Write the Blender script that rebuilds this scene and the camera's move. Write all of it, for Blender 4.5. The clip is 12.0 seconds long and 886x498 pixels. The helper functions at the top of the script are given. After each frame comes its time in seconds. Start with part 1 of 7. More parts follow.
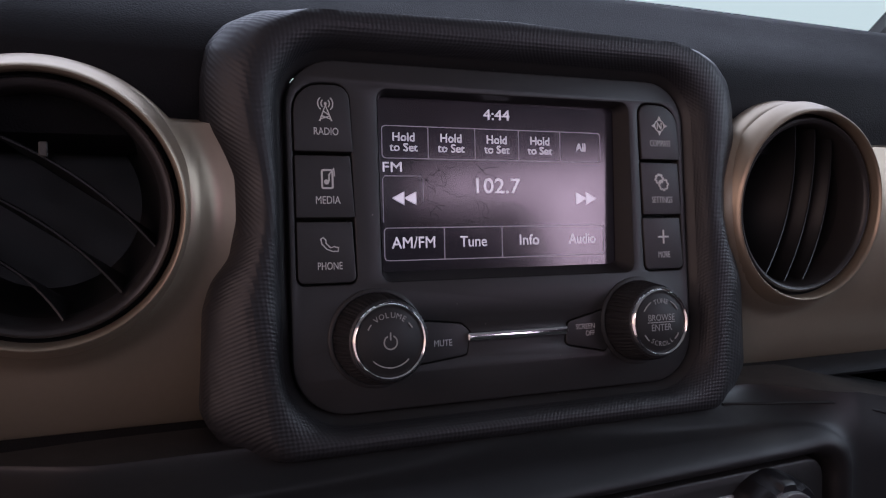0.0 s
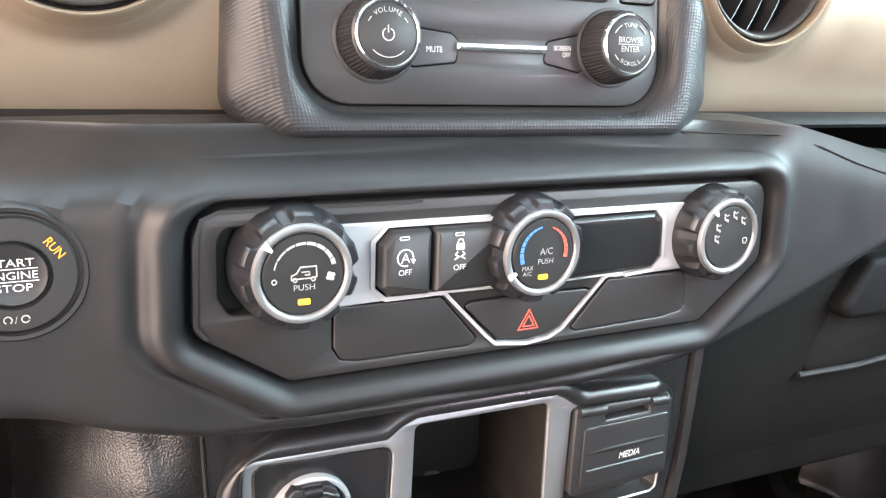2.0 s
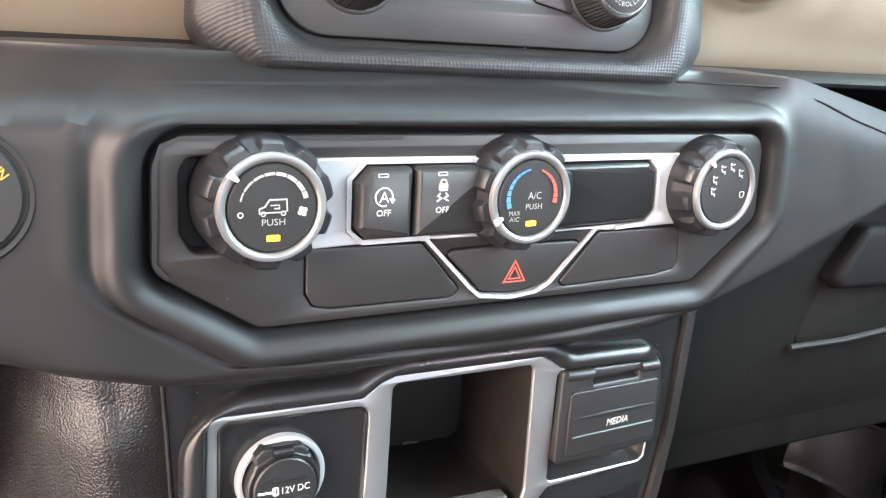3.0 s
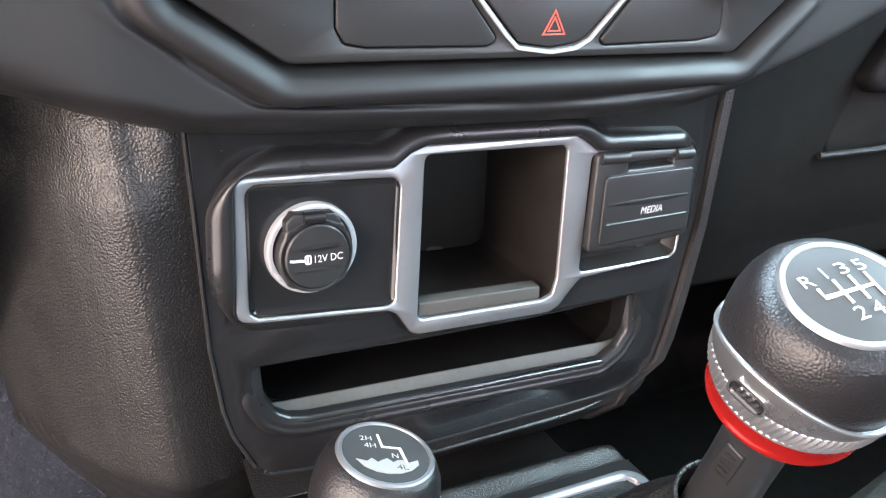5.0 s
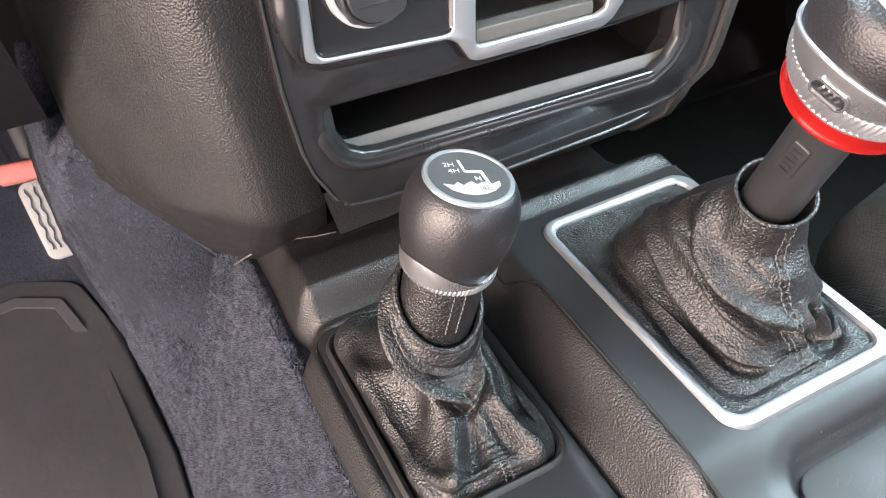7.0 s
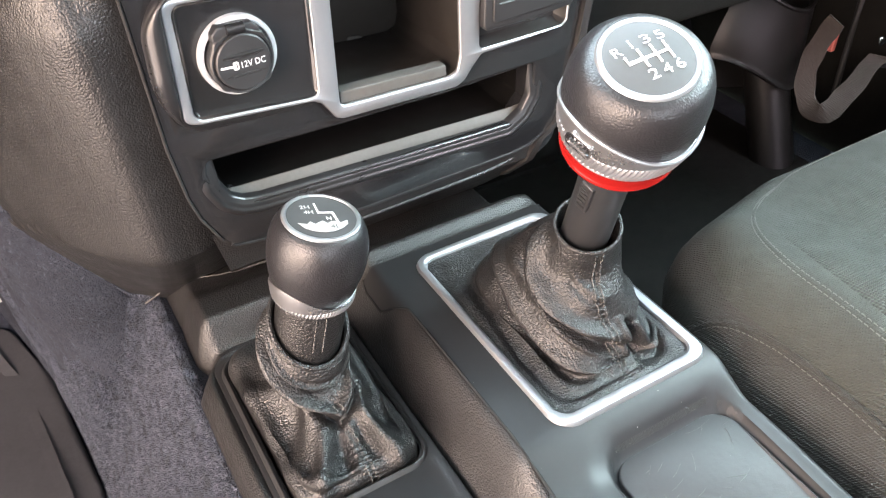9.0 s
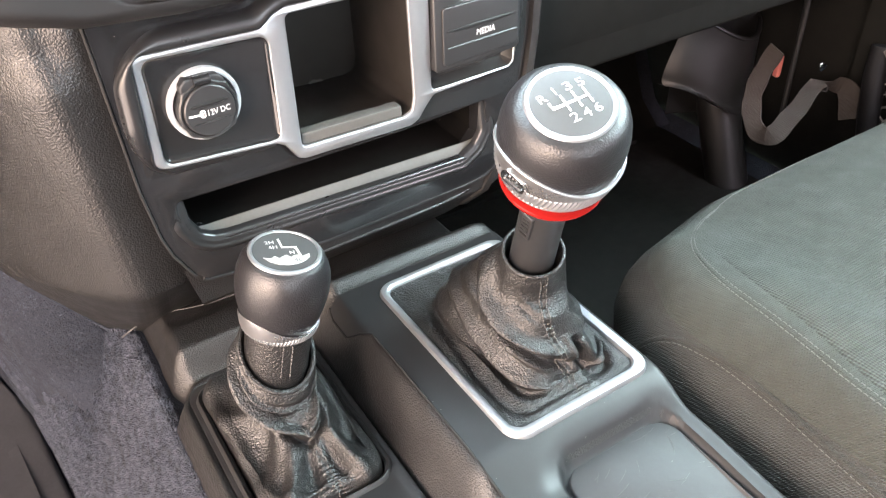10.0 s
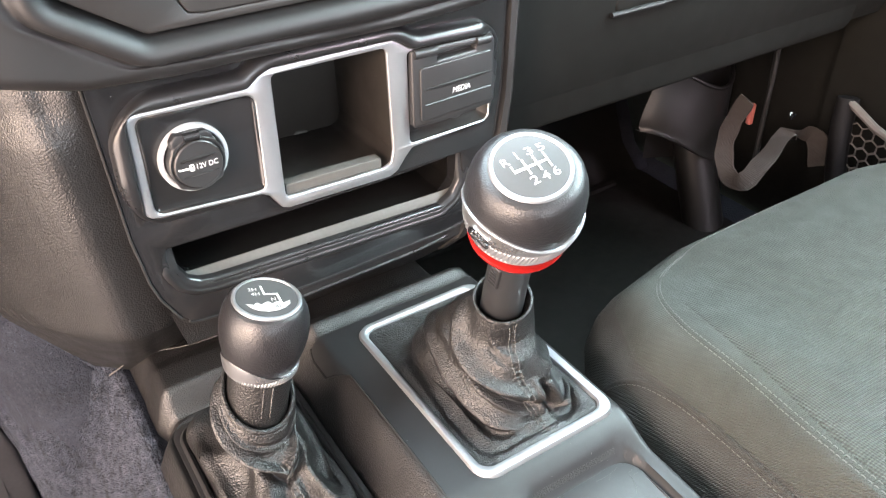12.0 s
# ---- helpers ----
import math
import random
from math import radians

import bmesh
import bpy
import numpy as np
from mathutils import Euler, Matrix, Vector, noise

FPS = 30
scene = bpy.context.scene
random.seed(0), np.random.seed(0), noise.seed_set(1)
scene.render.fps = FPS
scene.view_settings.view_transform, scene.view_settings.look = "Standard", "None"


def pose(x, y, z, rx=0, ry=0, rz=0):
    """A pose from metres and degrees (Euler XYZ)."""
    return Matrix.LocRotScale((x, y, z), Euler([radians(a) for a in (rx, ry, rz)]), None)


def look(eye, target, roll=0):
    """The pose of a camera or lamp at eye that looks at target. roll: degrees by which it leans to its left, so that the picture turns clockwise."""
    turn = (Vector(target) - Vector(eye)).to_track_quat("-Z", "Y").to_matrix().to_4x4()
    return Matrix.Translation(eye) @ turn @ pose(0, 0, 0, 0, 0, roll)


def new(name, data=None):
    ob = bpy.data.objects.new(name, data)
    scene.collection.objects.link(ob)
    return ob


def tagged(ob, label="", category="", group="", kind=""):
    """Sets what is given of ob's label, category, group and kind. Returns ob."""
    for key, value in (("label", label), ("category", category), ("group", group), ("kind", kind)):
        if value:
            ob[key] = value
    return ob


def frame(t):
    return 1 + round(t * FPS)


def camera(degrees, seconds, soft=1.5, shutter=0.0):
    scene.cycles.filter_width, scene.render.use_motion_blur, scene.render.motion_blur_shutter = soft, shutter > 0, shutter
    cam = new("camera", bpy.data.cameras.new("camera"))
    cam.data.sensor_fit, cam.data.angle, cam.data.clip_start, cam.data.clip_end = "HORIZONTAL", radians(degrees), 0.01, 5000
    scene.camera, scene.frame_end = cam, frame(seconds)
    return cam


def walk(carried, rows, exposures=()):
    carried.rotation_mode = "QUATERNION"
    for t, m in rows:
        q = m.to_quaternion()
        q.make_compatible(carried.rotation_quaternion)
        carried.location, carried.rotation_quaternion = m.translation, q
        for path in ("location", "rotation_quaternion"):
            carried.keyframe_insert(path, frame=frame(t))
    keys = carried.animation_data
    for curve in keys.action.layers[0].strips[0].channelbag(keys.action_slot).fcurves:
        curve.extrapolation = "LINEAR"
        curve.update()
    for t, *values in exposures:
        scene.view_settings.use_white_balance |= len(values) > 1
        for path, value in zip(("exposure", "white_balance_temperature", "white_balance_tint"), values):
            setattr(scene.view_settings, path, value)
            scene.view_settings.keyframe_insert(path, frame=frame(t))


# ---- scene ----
SOFT = 1.2
cam = camera(59.19, 12.0, soft=SOFT)
ROWS = [
    (0.0, -0.0010, 0.0181, 0.7344, 83.65, -1.13, -22.45),
    (0.5, -0.0027, 0.0144, 0.7365, 83.63, -1.04, -22.43),
    (1.0, -0.0129, -0.0087, 0.7278, 82.12, -0.92, -22.41),
    (1.5, -0.0180, -0.0284, 0.6946, 76.95, -1.41, -22.28),
    (2.0, -0.0227, -0.0332, 0.6668, 74.67, -2.48, -23.32),
    (2.5, -0.0172, -0.0256, 0.6520, 74.68, -3.21, -24.05),
    (2.7, -0.0141, -0.0214, 0.6478, 74.55, -3.49, -24.20),
    (4.3, -0.0245, -0.0179, 0.5945, 73.00, -2.53, -25.37),
    (4.5, -0.0268, -0.0158, 0.5865, 71.17, -2.56, -25.36),
    (5.0, -0.0302, -0.0145, 0.5726, 67.66, -2.49, -25.44),
    (5.5, -0.0309, -0.0144, 0.5718, 66.85, -2.53, -25.43),
    (6.0, -0.0372, -0.0108, 0.5778, 60.87, -1.45, -25.92),
    (6.5, -0.0492, -0.0080, 0.5794, 49.91, 1.23, -27.29),
    (6.7, -0.0549, -0.0095, 0.5788, 47.73, 1.78, -27.40),
    (8.3, -0.0606, -0.0300, 0.5835, 48.79, 2.47, -27.39),
    (8.5, -0.0600, -0.0425, 0.5883, 49.16, 1.90, -28.27),
    (9.0, -0.0361, -0.0797, 0.6109, 50.96, 1.27, -30.52),
    (9.5, -0.0357, -0.1054, 0.6327, 52.12, 1.86, -31.95),
    (10.0, -0.0372, -0.1072, 0.6321, 52.73, 1.64, -32.76),
    (10.5, -0.0210, -0.1063, 0.6427, 53.49, 1.49, -33.37),
    (11.0, -0.0129, -0.1066, 0.6455, 54.01, 1.48, -33.90),
    (11.5, -0.0161, -0.1091, 0.6468, 54.46, 1.47, -34.32),
    (12.0, -0.0374, -0.1255, 0.6542, 55.13, 0.81, -33.07),
]
EXPOSURES = [(0.0, -3.1, 6150, 33), (0.9, -3.0, 6150, 31), (1.5, -0.15, 6200, 12), (2.0, 0.57, 6250, 10), (2.5, 0.65, 6250, 9), (4.5, 0.42, 5900, 9), (5.5, 0.38, 5900, 9), (6.5, 0.86, 6100, 11), (8.5, 0.91, 6300, 11), (9.5, 1.0, 6450, 10), (10.5, 1.09, 6450, 10), (12.0, 1.09, 6450, 10)]
walk(cam, [(t, pose(x, y, z, rx, ry, rz)) for t, x, y, z, rx, ry, rz in ROWS], EXPOSURES)

# ---- world and light: evening sky through the cabin windows ----
world = bpy.data.worlds.new("evening_sky")
scene.world = world
world.use_nodes = True
wn = world.node_tree.nodes
sky = wn.new("ShaderNodeTexSky")
sky.sky_type = "NISHITA"
sky.sun_disc = False
sky.sun_elevation = radians(14)
sky.sun_rotation = radians(-110)
world.node_tree.links.new(sky.outputs[0], wn["Background"].inputs[0])
wn["Background"].inputs[1].default_value = 0.15


def lamp(name, kind, energy, color, m, size=(1, 1), angle=0.0):
    data = bpy.data.lights.new(name, kind)
    data.energy, data.color = energy, color
    if kind == "AREA":
        data.shape, data.size, data.size_y = "RECTANGLE", size[0], size[1]
    if kind == "SUN":
        data.angle = angle
    ob = new(name, data)
    ob.matrix_world = m
    return ob


lamp("sun", "SUN", 2.0, (1.0, 0.74, 0.62), look((-3, -2.2, 1.9), (0, 0, 0.4)), angle=radians(14))
# sky light entering at the window openings
lamp("windshield_sky", "AREA", 60.0, (0.74, 0.91, 1.0), look((0.155, 0.64, 1.08), (0.155, -0.02, 0.33)), (1.45, 0.62))
lamp("open_driver_door_light", "AREA", 20.0, (1.0, 0.78, 0.68), look((-0.66, -0.10, 0.56), (0.3, 0.05, 0.50)), (0.95, 0.95))
lamp("passenger_window_sky", "AREA", 23.0, (0.76, 0.97, 1.0), look((0.98, -0.05, 0.98), (0.1, 0.1, 0.45)), (0.75, 0.42))
lamp("rear_side_window_sky", "AREA", 34.0, (1.0, 0.82, 0.93), look((1.02, -1.25, 0.90), (0.1, 0.1, 0.6)), (0.56, 0.34))
lamp("rear_window_sky", "AREA", 18.0, (0.90, 0.95, 1.0), look((0.155, -1.85, 1.02), (0.155, 0.2, 0.5)), (1.25, 0.46))


# ---- mesh tools ----
import itertools
from mathutils import geometry

class Build:
    """Collects rings and faces of one mesh."""

    def __init__(self):
        self.v, self.f, self.flat = [], [], set()

    def ring(self, pts):
        i = len(self.v)
        self.v += [tuple(p) for p in pts]
        return list(range(i, len(self.v)))

    def strip(self, a, b, closed=True):
        n = len(a)
        for i in range(n if closed else n - 1):
            j = (i + 1) % n
            self.f.append((a[i], a[j], b[j], b[i]))

    def cap(self, a):
        self.flat.add(len(self.f))
        self.f.append(tuple(a))

    def loft(self, rings, closed=True, cap0=False, cap1=False):
        ids = [self.ring(r) for r in rings]
        for a, b in zip(ids, ids[1:]):
            self.strip(a, b, closed)
        if cap0:
            self.cap(ids[0])
        if cap1:
            self.cap(ids[-1])
        return ids

    def grid(self, rows):
        return self.loft(rows, closed=False)

    def box(self, x0, x1, y0, y1, z0, z1, b=0.001):
        """A box with chamfered edges."""
        def r(z, s):
            return [(x0 + s, y0, z), (x1 - s, y0, z), (x1, y0 + s, z), (x1, y1 - s, z), (x1 - s, y1, z), (x0 + s, y1, z), (x0, y1 - s, z), (x0, y0 + s, z)]

        def r2(z):
            return [(x0 + 2 * b, y0 + b, z), (x1 - 2 * b, y0 + b, z), (x1 - b, y0 + 2 * b, z), (x1 - b, y1 - 2 * b, z), (x1 - 2 * b, y1 - b, z), (x0 + 2 * b, y1 - b, z), (x0 + b, y1 - 2 * b, z), (x0 + b, y0 + 2 * b, z)]
        self.loft([r2(z0), r(z0 + b, b), r(z1 - b, b), r2(z1)], cap0=True, cap1=True)


def part(name, b, material, parent=None, label="", sharp=40):
    """Links a Build (or a mesh) as one mesh object under a thing."""
    if isinstance(b, Build):
        me = bpy.data.meshes.new(name)
        me.from_pydata(b.v, [], b.f)
        bm = bmesh.new()
        bm.from_mesh(me)
        bmesh.ops.recalc_face_normals(bm, faces=bm.faces)
        bm.to_mesh(me)
        bm.free()
        me.polygons.foreach_set("use_smooth", [i not in b.flat for i in range(len(me.polygons))])
        me.set_sharp_from_angle(angle=radians(sharp))
    else:
        me = b
    me.materials.clear()
    me.materials.append(material)
    ob = new(name, me)
    ob.parent = parent
    if label:
        ob["label"] = label
    return ob


def thing(name, label, category, at=(0, 0, 0), group="", kind=""):
    """An empty at a thing's base that carries its parts, which are given in world places."""
    ob = new(name)
    ob.empty_display_size = 0.02
    return tagged(ob, label, category, group, kind)


def fillet(pts, r, n=5):
    """Rounds the corners of a closed outline. A point may carry its own radius."""
    out, m = [], len(pts)
    for i in range(m):
        p = Vector(pts[i][:2])
        rad = pts[i][2] if len(pts[i]) > 2 else r
        a, b = Vector(pts[i - 1][:2]) - p, Vector(pts[(i + 1) % m][:2]) - p
        la, lb = a.length, b.length
        a, b = a / la, b / lb
        half = a.angle(b) / 2
        if rad <= 0 or half > 1.54:
            out.append((p.x, p.y))
            continue
        d = min(rad / math.tan(half), la * 0.48, lb * 0.48)
        rad = d * math.tan(half)
        c = p + (a + b).normalized() * (rad / math.sin(half))
        s, e = p + a * d - c, p + b * d - c
        a0 = math.atan2(s.y, s.x)
        turn = (math.atan2(e.y, e.x) - a0 + math.pi) % (2 * math.pi) - math.pi
        for k in range(n + 1):
            t = a0 + turn * k / n
            out.append((c.x + rad * math.cos(t), c.y + rad * math.sin(t)))
    return out


def dense(pts, step):
    """Splits long sides of a closed outline."""
    out = []
    for i, p in enumerate(pts):
        q = pts[(i + 1) % len(pts)]
        n = max(1, int(math.dist(p, q) / step))
        out += [(p[0] + (q[0] - p[0]) * k / n, p[1] + (q[1] - p[1]) * k / n) for k in range(n)]
    return out


def area(pts):
    return sum(p[0] * q[1] - q[0] * p[1] for p, q in zip(pts, pts[1:] + pts[:1])) / 2


def offset(pts, d):
    """Moves a closed outline outwards by d."""
    if area(pts) < 0:
        d = -d
    out, m = [], len(pts)
    for i in range(m):
        p, a, b = pts[i], pts[i - 1], pts[(i + 1) % m]
        e1, e2 = Vector((p[0] - a[0], p[1] - a[1])), Vector((b[0] - p[0], b[1] - p[1]))
        if e1.length < 1e-9 or e2.length < 1e-9:
            e1 = e2 = e1 if e1.length > e2.length else e2
        e1, e2 = e1.normalized(), e2.normalized()
        nrm = Vector((e1.y + e2.y, -e1.x - e2.x))
        nrm = nrm.normalized() if nrm.length > 1e-6 else Vector((e1.y, -e1.x))
        k = max(0.5, nrm.dot(Vector((e1.y, -e1.x))))
        out.append((p[0] + nrm.x * d / k, p[1] + nrm.y * d / k))
    # sides that turned round have collapsed: join their ends
    for _ in range(6):
        bad = False
        for i in range(m):
            j = (i + 1) % m
            if (out[j][0] - out[i][0]) * (pts[j][0] - pts[i][0]) + (out[j][1] - out[i][1]) * (pts[j][1] - pts[i][1]) < -1e-12:
                mid = ((out[i][0] + out[j][0]) / 2, (out[i][1] + out[j][1]) / 2)
                out[i] = out[j] = mid
                bad = True
        if not bad:
            break
    return out


def rect(x0, x1, z0, z1, r, n=5):
    return fillet([(x0, z0), (x1, z0), (x1, z1), (x0, z1)], r, n)


def circle(cx, cy, r, n=48):
    return [(cx + r * math.cos(2 * math.pi * k / n), cy + r * math.sin(2 * math.pi * k / n)) for k in range(n)]


def arc(cx, cy, r, a0, a1, n=12):
    return [(cx + r * math.cos(radians(a0 + (a1 - a0) * k / n)), cy + r * math.sin(radians(a0 + (a1 - a0) * k / n))) for k in range(n + 1)]


def slab(b, outline, place, top, bottom, bevel=0.0008, steps=3):
    """A plate whose face lies at height top, with a rounded edge, down to bottom."""
    rings = [[place(x, z, bottom) for x, z in outline]]
    for k in range(steps + 1):
        a = math.pi / 2 * k / steps
        o = offset(outline, -bevel * (1 - math.cos(a)))
        rings.append([place(x, z, top - bevel * (1 - math.sin(a))) for x, z in o])
    b.loft(rings, cap1=True)


def plate(b, outline, holes, place, top, bottom, bevel=0.0008, hole_bottom=None):
    """A plate with holes through it."""
    loops = [offset(outline, -bevel)] + [offset(h, bevel) for h in holes]
    tris = geometry.tessellate_polygon([[Vector((x, z, 0)) for x, z in loop] for loop in loops])
    ids = [b.ring([place(x, z, top) for x, z in loop]) for loop in loops]
    flat = [i for loop in ids for i in loop]
    b.flat |= set(range(len(b.f), len(b.f) + len(tris)))
    b.f += [tuple(flat[k] for k in t) for t in tris]
    for n, (base, face) in enumerate(zip([outline] + holes, ids)):
        mid = b.ring([place(x, z, top - 0.35 * bevel) for x, z in offset(base, (-0.35 if n == 0 else 0.35) * bevel)])
        low = b.ring([place(x, z, top - bevel) for x, z in base])
        end = b.ring([place(x, z, bottom if n == 0 or hole_bottom is None else hole_bottom) for x, z in base])
        b.strip(face, mid)
        b.strip(mid, low)
        b.strip(low, end)


def ribbon(b, pts, w, place, h0=-0.0001, h1=0.00025, closed=False):
    """A thin raised line along points of a surface."""
    n = len(pts)
    rows = []
    for i, p in enumerate(pts):
        a = pts[i - 1] if i or closed else p
        c = pts[(i + 1) % n] if i < n - 1 or closed else p
        d = Vector((c[0] - a[0], c[1] - a[1])).normalized()
        nx, nz = -d.y * w / 2, d.x * w / 2
        if 0 < i < n - 1 or closed:
            e = Vector((p[0] - a[0], p[1] - a[1])).normalized()
            k = max(0.6, d.dot(e))
            nx, nz = nx / k, nz / k
        rows.append([place(p[0] + nx, p[1] + nz, h0), place(p[0] + nx, p[1] + nz, h1), place(p[0] - nx, p[1] - nz, h1), place(p[0] - nx, p[1] - nz, h0)])
    if closed:
        rows.append(rows[0])
    b.loft(rows, closed=True, cap0=not closed, cap1=not closed)


def disc(b, pts, place, h=0.00025):
    """A thin filled shape on a surface."""
    b.loft([[place(x, z, -0.0001) for x, z in pts], [place(x, z, h) for x, z in pts]], cap1=True)


def lathe(b, profile, m, n=64, wobble=None, cap=True):
    """Turns a profile of (radius, height) about the local z of m."""
    rings = []
    for i, (r, h) in enumerate(profile):
        rings.append([m @ Vector(((r + (wobble(2 * math.pi * k / n, i) if wobble else 0)) * math.cos(2 * math.pi * k / n), (r + (wobble(2 * math.pi * k / n, i) if wobble else 0)) * math.sin(2 * math.pi * k / n), h)) for k in range(n)])
    b.loft(rings, cap1=cap)


def tube(b, pts, r, n=8, closed=False):
    """A round bar along points."""
    pts = [Vector(p) for p in pts]
    rings = []
    for i, p in enumerate(pts):
        a = pts[i - 1] if i or closed else p
        c = pts[(i + 1) % len(pts)] if i < len(pts) - 1 or closed else p
        q = (c - a).to_track_quat("Z", "Y")
        rad = r[i] if isinstance(r, (list, tuple)) else r
        rings.append([p + q @ Vector((rad * math.cos(2 * math.pi * k / n), rad * math.sin(2 * math.pi * k / n), 0)) for k in range(n)])
    if closed:
        rings.append(rings[0])
    b.loft(rings, cap0=not closed, cap1=not closed)


def lettering(text, place, x, z, cap, width=0.0, h=0.0003, turn=0.0, shear=0.0):
    """The mesh of a word in the built-in font, centred at x, z of a surface."""
    cu = bpy.data.curves.new("text", "FONT")
    cu.body, cu.size, cu.align_x, cu.shear = text, 1.0, "CENTER", shear
    cu.resolution_u = 3
    ob = bpy.data.objects.new("text", cu)
    me = bpy.data.meshes.new_from_object(ob)
    bpy.data.objects.remove(ob)
    co = np.array([v.co[:] for v in me.vertices])
    lo, hi = co.min(0), co.max(0)
    s = cap / (hi[1] - lo[1])
    sx = width / (hi[0] - lo[0]) if width else s
    c, sn = math.cos(turn), math.sin(turn)
    for v in me.vertices:
        u, w = (v.co.x - (lo[0] + hi[0]) / 2) * sx, (v.co.y - (lo[1] + hi[1]) / 2) * s
        v.co = place(x + u * c - w * sn, z + u * sn + w * c, h)
    return me


def smooth(a, b, x):
    t = min(1.0, max(0.0, (x - a) / (b - a)))
    return t * t * (3 - 2 * t)


def lerps(x, table):
    """Piecewise linear through (x, y) pairs."""
    if x <= table[0][0]:
        return table[0][1]
    for (a, p), (c, q) in zip(table, table[1:]):
        if x <= c:
            return p + (q - p) * (x - a) / (c - a)
    return table[-1][1]


def axis_frame(origin, normal, right=(1, 0, 0)):
    """A matrix with its z along normal and its x near right."""
    z = Vector(normal).normalized()
    y = z.cross(Vector(right)).normalized()
    x = y.cross(z)
    m = Matrix((x, y, z)).transposed().to_4x4()
    m.translation = origin
    return m


# ---- materials ----
def mat(name, color, rough=0.5, metal=0.0, vary=0.12, relief=(), coat=0.0, spec=0.5, rvary=0.12, emit=None, vscale=9.0):
    """A procedural surface: colour mottled at two scales, uneven gloss, relief of (kind, scale per metre, strength, depth)."""
    m = bpy.data.materials.new(name)
    m.use_nodes = True
    nt = m.node_tree
    N, L = nt.nodes, nt.links
    p = N["Principled BSDF"]
    p.inputs["Metallic"].default_value = metal
    p.inputs["Coat Weight"].default_value = coat
    p.inputs["Coat Roughness"].default_value = 0.06
    p.inputs["Specular IOR Level"].default_value = spec
    co = N.new("ShaderNodeTexCoord").outputs["Object"]

    def noise_tex(scale, detail=4.0, rough_=0.6):
        n = N.new("ShaderNodeTexNoise")
        n.inputs["Scale"].default_value = scale
        n.inputs["Detail"].default_value = detail
        n.inputs["Roughness"].default_value = rough_
        L.new(co, n.inputs["Vector"])
        return n.outputs["Fac"]

    def math_node(op, a, b=None):
        n = N.new("ShaderNodeMath")
        n.operation = op
        for i, v in enumerate((a, b)):
            if v is None:
                continue
            if isinstance(v, (int, float)):
                n.inputs[i].default_value = v
            else:
                L.new(v, n.inputs[i])
        return n.outputs[0]

    big, fine = noise_tex(vscale), noise_tex(vscale * 40)
    both = math_node("ADD", math_node("MULTIPLY", big, 0.6), math_node("MULTIPLY", fine, 0.4))
    ramp = N.new("ShaderNodeMapRange")
    ramp.inputs["From Min"].default_value, ramp.inputs["From Max"].default_value = 0.3, 0.7
    L.new(both, ramp.inputs["Value"])
    mix = N.new("ShaderNodeMix")
    mix.data_type = "RGBA"
    mix.inputs["A"].default_value = (*[c * (1 - vary) for c in color], 1)
    mix.inputs["B"].default_value = (*[min(1, c * (1 + vary)) for c in color], 1)
    L.new(ramp.outputs[0], mix.inputs["Factor"])
    L.new(mix.outputs["Result"], p.inputs["Base Color"])
    rr = N.new("ShaderNodeMapRange")
    rr.inputs["From Min"].default_value, rr.inputs["From Max"].default_value = 0.3, 0.7
    rr.inputs["To Min"].default_value, rr.inputs["To Max"].default_value = max(0.02, rough * (1 - rvary)), min(1, rough * (1 + rvary))
    L.new(noise_tex(vscale * 5), rr.inputs["Value"])
    L.new(rr.outputs[0], p.inputs["Roughness"])
    normal = None
    for kind, scale, strength, depth in relief:
        if kind == "noise":
            h = noise_tex(scale, 3.0)
        elif kind == "cells":
            v = N.new("ShaderNodeTexVoronoi")
            v.feature = "SMOOTH_F1"
            v.inputs["Scale"].default_value = scale
            v.inputs["Smoothness"].default_value = 0.35
            w = N.new("ShaderNodeTexNoise")
            w.inputs["Scale"].default_value = scale * 0.5
            L.new(co, w.inputs["Vector"])
            add = N.new("ShaderNodeMixRGB")
            add.inputs[0].default_value = 0.0007
            L.new(co, add.inputs[1])
            L.new(w.outputs["Color"], add.inputs[2])
            L.new(add.outputs[0], v.inputs["Vector"])
            h = math_node("SUBTRACT", 1.0, v.outputs["Distance"])
        elif kind == "diamond":
            sep = N.new("ShaderNodeSeparateXYZ")
            L.new(co, sep.inputs[0])
            back = math_node("MULTIPLY", sep.outputs[1], -0.9)
            u = math_node("ADD", math_node("ABSOLUTE", math_node("SUBTRACT", sep.outputs[0], 0.155)), back)
            w = math_node("ADD", math_node("ABSOLUTE", math_node("SUBTRACT", sep.outputs[2], 0.706)), back)
            s1 = math_node("SINE", math_node("MULTIPLY", math_node("ADD", u, w), scale))
            s2 = math_node("SINE", math_node("MULTIPLY", math_node("SUBTRACT", u, w), scale))
            h = math_node("MULTIPLY", s1, s2)
        else:
            ways = {"hatch": ((1, 0.9, 0), (1, -0.9, 0)), "weave": ((1, 0.1, 0.3), (0.1, 1, 0.6)), "ribs": ((1, 0, 0), (1, 0, 0))}[kind]
            waves = []
            for way in ways:
                dot = N.new("ShaderNodeVectorMath")
                dot.operation = "DOT_PRODUCT"
                L.new(co, dot.inputs[0])
                dot.inputs[1].default_value = way
                waves.append(math_node("SINE", math_node("MULTIPLY", dot.outputs["Value"], scale)))
            h = math_node("MAXIMUM", waves[0], waves[1]) if kind == "weave" else math_node("MULTIPLY", waves[0], waves[1])
